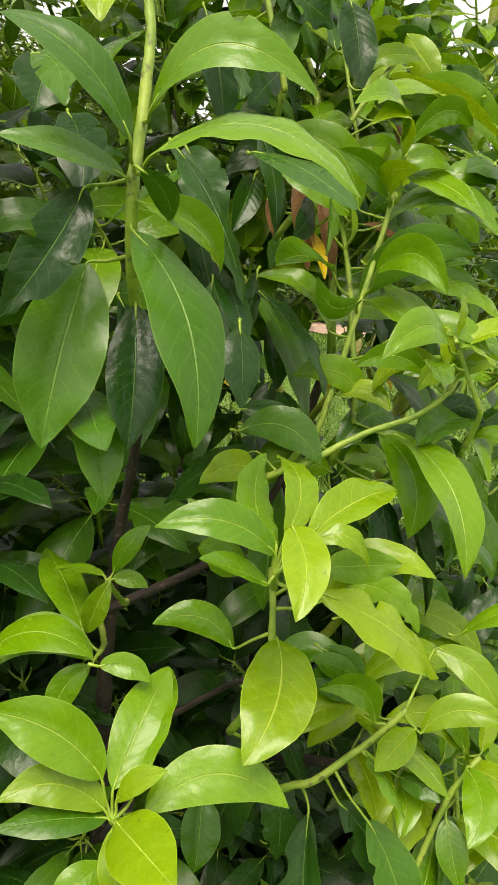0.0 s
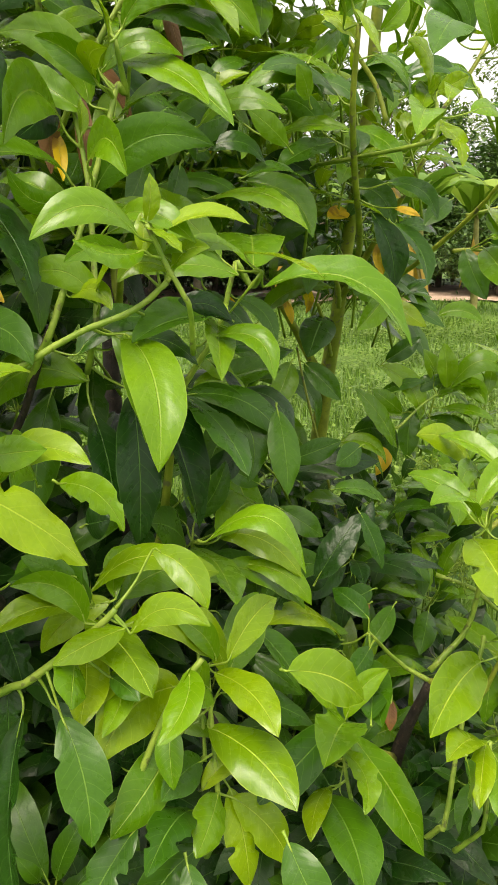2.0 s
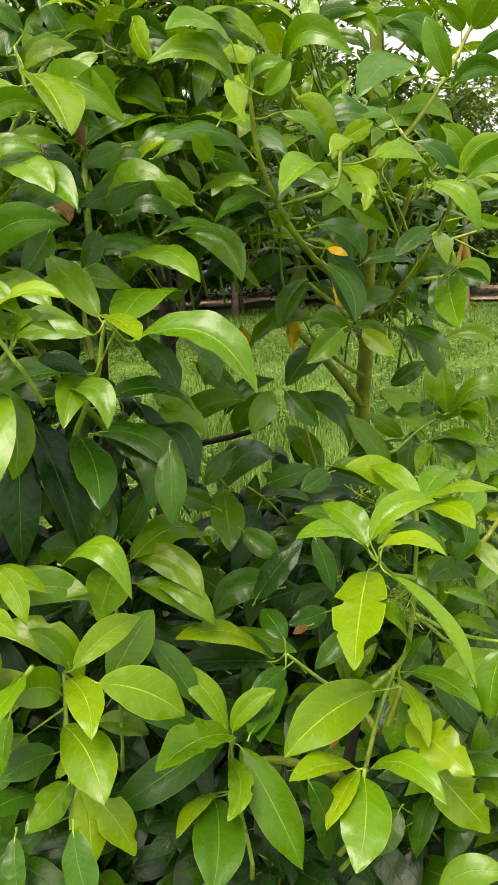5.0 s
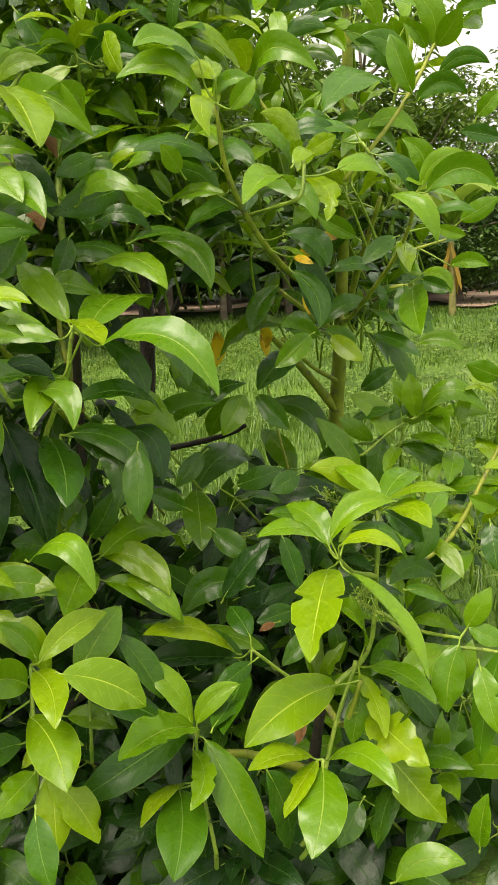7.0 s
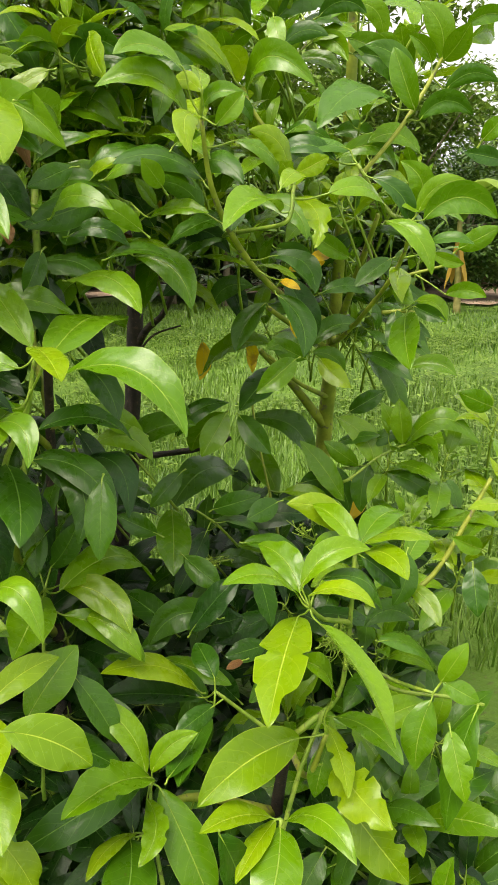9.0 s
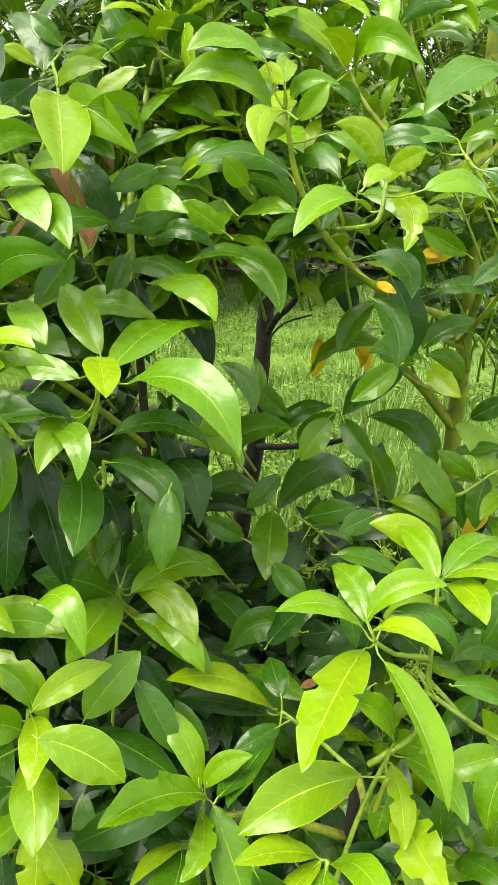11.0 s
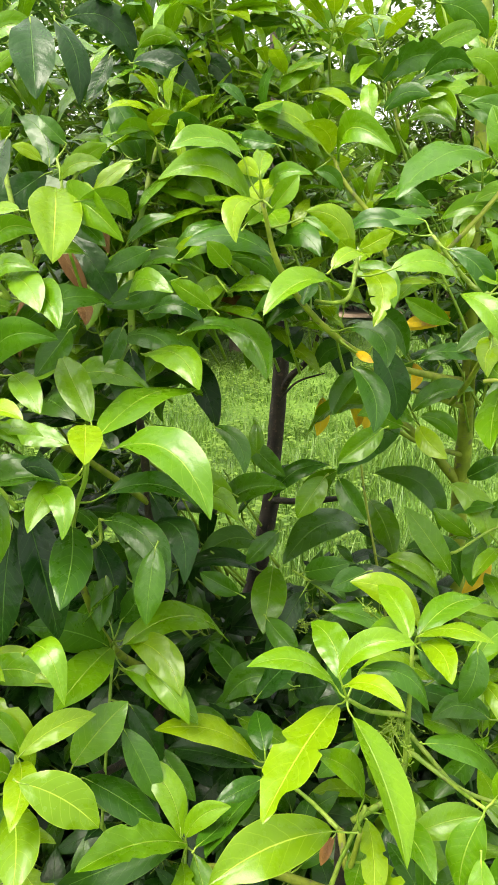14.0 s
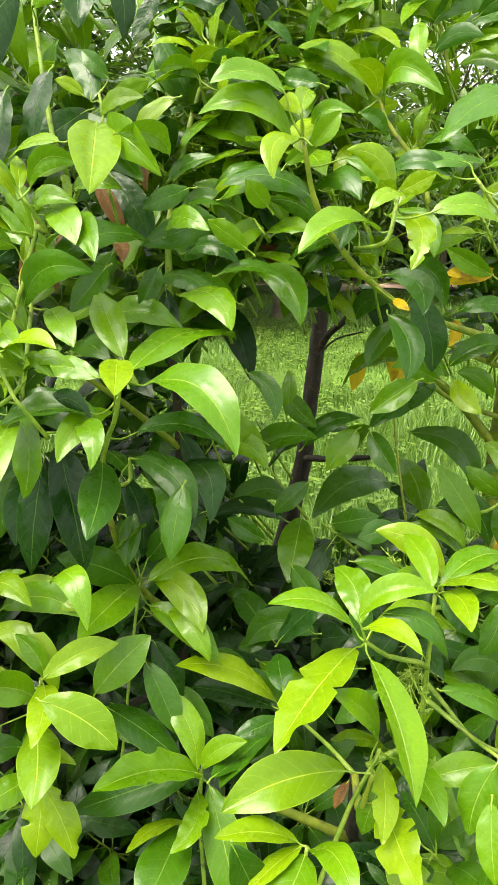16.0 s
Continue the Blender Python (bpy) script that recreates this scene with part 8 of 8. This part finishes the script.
    c.leaf("fresh", (0.603, 2.019, 1.742), (0.718, 2.115, 1.714), 0.055, 0.21, 0, node=(0.590, 2.008, 1.739), face=(0.66, -0.72, 0.24), bend=-0.22)
    c.leaf("mature", (0.432, 1.783, 1.845), (0.480, 1.814, 1.801), 0.031, 0.06, 0, node=(0.420, 1.776, 1.850), face=(0.51, -0.86, -0.02), bend=-0.22)
    c.leaf("fresh", (0.545, 1.601, 1.739), (0.614, 1.676, 1.645), 0.050, 0.20, 0, node=(0.536, 1.592, 1.745), face=(0.86, -0.35, 0.36), bend=-0.09)
    c.leaf("mature", (0.769, 1.740, 1.673), (0.837, 1.772, 1.576), 0.044, 0.15, 0, node=(0.759, 1.736, 1.681), face=(0.61, -0.77, 0.18), bend=-0.16)
    c.leaf("mature", (0.231, 1.409, 1.542), (0.215, 1.369, 1.462), 0.045, 0.06, 0, node=(0.234, 1.416, 1.552), face=(0.80, -0.59, 0.13))
    c.leaf("young", (0.201, 1.667, 1.776), (0.213, 1.603, 1.710), 0.038, 0.06, 0, node=(0.198, 1.679, 1.783), face=(0.65, -0.48, 0.58))
    c.leaf("mature", (0.726, 1.733, 1.725), (0.586, 1.664, 1.718), 0.056, 0.12, 0, node=(0.742, 1.741, 1.720), face=(0.25, -0.59, 0.76), bend=0.02)
    c.leaf("mature", (0.706, 1.718, 1.704), (0.592, 1.663, 1.706), 0.045, 0.24, 0, node=(0.722, 1.726, 1.698), face=(0.37, -0.76, 0.53), bend=0.11)
    c.leaf("mature", (0.612, 2.093, 1.975), (0.739, 2.129, 1.880), 0.063, 0.06, 0, node=(0.598, 2.089, 1.979), face=(0.17, -0.97, -0.15), bend=-0.19)
    c.leaf("mature", (0.707, 2.187, 0.945), (0.847, 2.232, 0.859), 0.061, 0.11, 0, node=(0.692, 2.182, 0.948), face=(0.51, -0.73, 0.45), bend=-0.06)
    return c


def dark_trunk_tree():
    d = Tree("avocado tree with a slim dark brown trunk", (-0.12, 2.2, 0))
    d.limb("twig", [(-0.338, 2.50, 0.79), (-0.12, 2.44, 0.845), (0.06, 2.40, 0.90), (0.13, 2.39, 0.935)], [.014, .011, .009, .007], BARK, 7)
    d.limb("twig", [(-0.317, 2.537, 1.164), (-0.281, 2.603, 1.232), (-0.216, 2.685, 1.259)], [.005, .003], BARK, 7)
    return d



def along_row(c, s, z):
    """A place by its run along the hedge-like front of the trees, its depth behind that front, and its height."""
    return (0.35 + 0.785 * c - 0.62 * s, 1.0 + 0.62 * c + 0.785 * s, z)


TREES = [draped_tree(), bushy_tree(), low_tree(), green_trunk_tree(), dark_trunk_tree()]
draped, bushy, low, green, dark = TREES

# trunks and main limbs
draped.limb("trunk", [(-0.22, 1.2, 0), (-0.21, 1.17, 0.55), (-0.18, 1.14, 1.0), (-0.12, 1.04, 1.25), (-0.075, 0.90, 1.40)], [0.02, 0.014, 0.008, 0.005], BARK, 10)
draped.limb("branch", [(-0.2, 1.12, 0.7), (0.0, 1.1, 0.85), (0.06, 0.92, 0.98)], [0.007, 0.005, 0.004], BARK)
draped.limb("branch", [(-0.17, 1.03, 1.0), (0.02, 1.1, 1.1), (0.13, 1.08, 1.3)], [0.008, 0.006, 0.005], BARK)
draped.limb("branch", [(-0.21, 1.15, 0.5), (-0.1, 0.95, 0.75), (-0.05, 0.75, 0.9)], [0.006, 0.005, 0.004], BARK)
bushy.limb("trunk", [(0.02, 1.62, 0), (0.03, 1.6, 0.7), (0.08, 1.57, 1.1), (0.15, 1.50, 1.36)], [0.021, 0.016, 0.011, 0.009], BARK, 10)
bushy.limb("branch", [(0.02, 1.6, 0.6), (0.18, 1.35, 0.85), (0.26, 1.22, 1.12)], [0.012, 0.009, 0.006], STEM)
bushy.limb("branch", [(0.08, 1.57, 1.1), (0.12, 1.38, 1.25), (0.2, 1.18, 1.38)], [0.009, 0.007, 0.005], STEM)
bushy.limb("branch", [(0.03, 1.6, 0.4), (0.25, 1.3, 0.6), (0.36, 1.05, 0.72)], [0.012, 0.009, 0.006], BARK)
bushy.limb("branch", [(0.1, 1.56, 1.15), (0.04, 1.59, 1.3), (0.03, 1.60, 1.40)], [0.009, 0.007, 0.006], STEM)
low.limb("trunk", [(0.62, 1.62, 0), (0.64, 1.58, 0.3), (0.7, 1.5, 0.55)], [0.02, 0.015, 0.010], BARK, 10)
low.limb("branch", [(0.64, 1.58, 0.3), (0.56, 1.4, 0.45), (0.53, 1.28, 0.52)], [0.012, 0.009, 0.006], STEM)
low.limb("branch", [(0.70, 1.5, 0.55), (0.772, 1.420, 0.557), (0.819, 1.392, 0.684)], [0.008, 0.006, 0.0045], STEM)
green.limb("trunk", [(0.30, 2.74, 0), (0.325, 2.70, 0.4), (0.352, 2.65, 0.72), (0.385, 2.60, 0.98), (0.415, 2.555, 1.16), (0.449, 2.497, 1.402), (0.492, 2.41, 1.68), (0.518, 2.37, 1.925), (0.55, 2.32, 2.5)],
           [0.032, 0.030, 0.028, 0.026, 0.023, 0.019, 0.017, 0.016, 0.012], STEM, 14, 0.05)
green.limb("branch", [(0.385, 2.60, 0.95), (0.33, 2.50, 1.08), (0.30, 2.40, 1.17), (0.27, 2.32, 1.24)], [0.017, 0.014, 0.012, 0.008], STEM)
green.limb("branch", [(0.425, 2.53, 1.24), (0.50, 2.42, 1.36), (0.57, 2.31, 1.47), (0.66, 2.18, 1.62)], [0.013, 0.011, 0.009, 0.006], STEM)
green.limb("branch", [(0.435, 2.52, 1.30), (0.50, 2.12, 1.38), (0.515, 1.86, 1.45), (0.512, 1.69, 1.54), (0.511, 1.57, 1.65), (0.522, 1.511, 1.77)], [0.012, 0.008, 0.007, 0.006, 0.004], STEM)
dark.limb("trunk", [(-0.36, 2.18, 0), (-0.35, 2.30, 0.22), (-0.345, 2.40, 0.47), (-0.342, 2.46, 0.64), (-0.340, 2.51, 0.806), (-0.351, 2.545, 0.972), (-0.364, 2.597, 1.179), (-0.384, 2.643, 1.386), (-0.42, 2.68, 1.8), (-0.44, 2.7, 2.5)],
          [0.042, 0.038, 0.035, 0.033, 0.031, 0.030, 0.028, 0.022, 0.014], BARK, 14, 0.1)
dark.limb("branch", [(-0.364, 2.597, 1.17), (-0.31, 2.60, 1.25), (-0.24, 2.62, 1.32), (-0.15, 2.62, 1.5)], [0.016, 0.013, 0.011, 0.006], BARK)

for tree in TREES:
    tree.side_twigs()
for tree in TREES:
    tree.hang_leaves()

# leafy shoots deeper in the crowns
rng = random.Random(11)
for _ in range(760):
    c, s, z = rng.uniform(-1.3, 0.95), rng.uniform(0.0, 1.0), rng.uniform(0.0, 2.35)
    s = (0.42 if c < -0.3 else 0.58) + 0.75 * s
    if 0.12 < c < 1.0 and 0.95 < z < 1.55:
        continue
    if c > 0.5 and z > 0.7:
        continue
    if z > 1.7 and rng.random() < (0.4 if z < 1.95 else 0.55):
        continue
    if abs(c - 0.46 + 0.085 * s) < 0.085 and 0.42 < z < 1.05:
        continue
    owner = draped if c < -0.35 else bushy if c < 0.35 else low
    # old leaves weighted up low and inside, their dark colour deepening the shade
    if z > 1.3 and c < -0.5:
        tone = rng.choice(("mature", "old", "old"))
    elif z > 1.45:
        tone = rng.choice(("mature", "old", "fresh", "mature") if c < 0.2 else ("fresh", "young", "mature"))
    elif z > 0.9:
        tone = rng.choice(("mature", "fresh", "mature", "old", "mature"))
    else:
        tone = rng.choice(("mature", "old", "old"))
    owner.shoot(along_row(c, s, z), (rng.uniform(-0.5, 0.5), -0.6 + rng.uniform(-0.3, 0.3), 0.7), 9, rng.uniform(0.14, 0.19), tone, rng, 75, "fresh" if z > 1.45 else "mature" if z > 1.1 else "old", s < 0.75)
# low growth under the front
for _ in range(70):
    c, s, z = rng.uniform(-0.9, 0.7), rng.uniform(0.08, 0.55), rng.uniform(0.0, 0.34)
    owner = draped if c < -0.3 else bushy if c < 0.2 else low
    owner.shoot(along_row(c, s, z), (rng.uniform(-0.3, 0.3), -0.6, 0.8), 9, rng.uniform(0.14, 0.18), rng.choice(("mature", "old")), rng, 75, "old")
# low growth towards the open side
for _ in range(26):
    c, s, z = rng.uniform(0.45, 1.15), rng.uniform(0.12, 0.6), rng.uniform(0.05, 0.5)
    low.shoot(along_row(c, s, z), (rng.uniform(-0.3, 0.6), -0.5, 0.8), 9, rng.uniform(0.14, 0.18), rng.choice(("mature", "fresh", "old")), rng, 75, "mature")
# bright shoots on the open side of the green trunk
for p in ((0.86, 2.22, 1.0), (1.02, 2.1, 0.96), (0.97, 2.32, 1.1), (1.08, 2.0, 0.98), (0.8, 2.05, 0.86), (1.12, 2.25, 0.9), (0.95, 2.0, 0.8), (0.72, 2.18, 1.02)):
    green.shoot(p, (0.2, -0.3, 1.0), 9, 0.13, rng.choice(("young", "fresh")), rng, 80, "fresh")

# undergrowth round the foot of the green trunk
for _ in range(30):
    x, y, z = rng.uniform(0.3, 0.85), rng.uniform(2.0, 2.6), rng.uniform(0.2, 0.74)
    low.shoot((x, y, z), (rng.uniform(-0.5, 0.6), -0.5, 0.8), 8, rng.uniform(0.13, 0.17), rng.choice(("mature", "fresh", "mature", "old")), rng, 80, "mature")
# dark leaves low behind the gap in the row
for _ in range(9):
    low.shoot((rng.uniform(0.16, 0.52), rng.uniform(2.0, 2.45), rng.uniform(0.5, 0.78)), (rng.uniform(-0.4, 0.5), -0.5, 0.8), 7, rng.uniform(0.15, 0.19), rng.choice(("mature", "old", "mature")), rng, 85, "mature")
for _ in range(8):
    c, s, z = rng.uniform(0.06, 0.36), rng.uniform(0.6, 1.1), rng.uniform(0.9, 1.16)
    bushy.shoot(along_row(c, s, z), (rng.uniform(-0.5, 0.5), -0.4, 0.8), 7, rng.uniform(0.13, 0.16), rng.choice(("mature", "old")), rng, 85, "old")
# leaves round the fork of the green trunk
for _ in range(34):
    x, y, z = rng.uniform(0.2, 0.62), rng.uniform(2.35, 2.85), rng.uniform(1.25, 1.65)
    green.shoot((x, y, z), (rng.uniform(-0.5, 0.6), -0.4, 0.8), 6, rng.uniform(0.12, 0.16), rng.choice(("mature", "mature", "fresh")), rng, 85, "mature")
for _ in range(24):
    c, s, z = rng.uniform(0.0, 0.62), rng.uniform(0.62, 1.1), rng.uniform(1.5, 1.75)
    bushy.shoot(along_row(c, s, z), (rng.uniform(-0.5, 0.5), -0.5, 0.8), 7, rng.uniform(0.12, 0.16), rng.choice(("fresh", "fresh", "young")), rng, 75, "fresh")
for _ in range(28):
    c, s, z = rng.uniform(0.05, 0.7), rng.uniform(0.65, 1.25), rng.uniform(1.75, 2.5)
    bushy.shoot(along_row(c, s, z), (rng.uniform(-0.5, 0.5), -0.3, 0.9), 7, rng.uniform(0.12, 0.16), rng.choice(("fresh", "young", "fresh", "young")), rng, 75, "fresh")
# sparse crown of the green-trunk tree
for _ in range(26):
    z = rng.uniform(1.42, 2.5)
    a = rng.uniform(0, 6.28)
    r = rng.uniform(0.12, 0.5)
    green.shoot((0.48 + r * math.cos(a), 2.45 + 0.8 * r * math.sin(a), z), (math.cos(a), math.sin(a), 1.2), 7, rng.uniform(0.11, 0.15), rng.choice(("fresh", "fresh", "young")), rng, 70, "fresh")
for _ in range(22):
    z = rng.uniform(1.5, 2.4)
    a = rng.uniform(0, 6.28)
    r = rng.uniform(0.1, 0.6)
    dark.shoot((-0.3 + r * math.cos(a), 2.5 + r * math.sin(a), z), (math.cos(a), math.sin(a), 1.2), 8, rng.uniform(0.13, 0.17), rng.choice(("young", "fresh", "fresh")), rng, 70, "mature")

for _ in range(30):
    c, s, z = rng.uniform(0.15, 0.9), rng.uniform(0.6, 1.2), rng.uniform(1.62, 2.3)
    green.shoot(along_row(c, s, z), (rng.uniform(-0.5, 0.5), -0.4, 0.9), 7, rng.uniform(0.10, 0.14), rng.choice(("young", "fresh", "young")), rng, 70, "fresh")


def flower_stalk(tree, foot, way, seed, count=9):
    """Dried flowering twigs: thin branching stalks with tiny buds."""
    rng = random.Random(seed)
    foot, way = np.asarray(foot, float) - tree.foot, unit(way)
    verts, faces = [], []
    for k in range(count):
        out = unit(way + np.array((rng.uniform(-0.9, 0.9), rng.uniform(-0.9, 0.9), rng.uniform(-0.7, 0.7))))
        start = foot + way * 0.06 * rng.random()
        end = start + out * rng.uniform(0.03, 0.075)
        bits = [([start, 0.5 * (start + end) + 0.006 * way, end], [0.0013, 0.001, 0.0008])]
        for _ in range(3):
            p = start + (end - start) * rng.uniform(0.4, 1.0)
            q = p + unit((rng.uniform(-1, 1), rng.uniform(-1, 1), rng.uniform(-0.5, 1))) * rng.uniform(0.008, 0.02)
            bits.append(([p, 0.5 * (p + q), q], [0.0008, 0.0008, 0.0024]))
        for points, radii in bits:
            v, f = tube(points, radii, 5)
            shift = len(verts)
            verts += v
            faces += [tuple(j + shift for j in face) for face in f]
    part("flower_stalk", mesh_of("flower_stalk", verts, faces), PETIOLE, tree.root, "thin dried flowering twigs with tiny buds")


flower_stalk(low, (0.80, 1.52, 0.84), (0.2, -0.3, -0.9), 1, 14)
flower_stalk(low, (0.76, 1.63, 0.80), (-0.1, -0.2, -1.0), 2, 12)
flower_stalk(low, (0.30, 1.82, 0.74), (0.9, 0.2, 0.3), 3, 12)
flower_stalk(low, (0.74, 1.66, 0.93), (-0.7, -0.2, 0.3), 4, 10)
for tree in TREES:
    tree.finish()
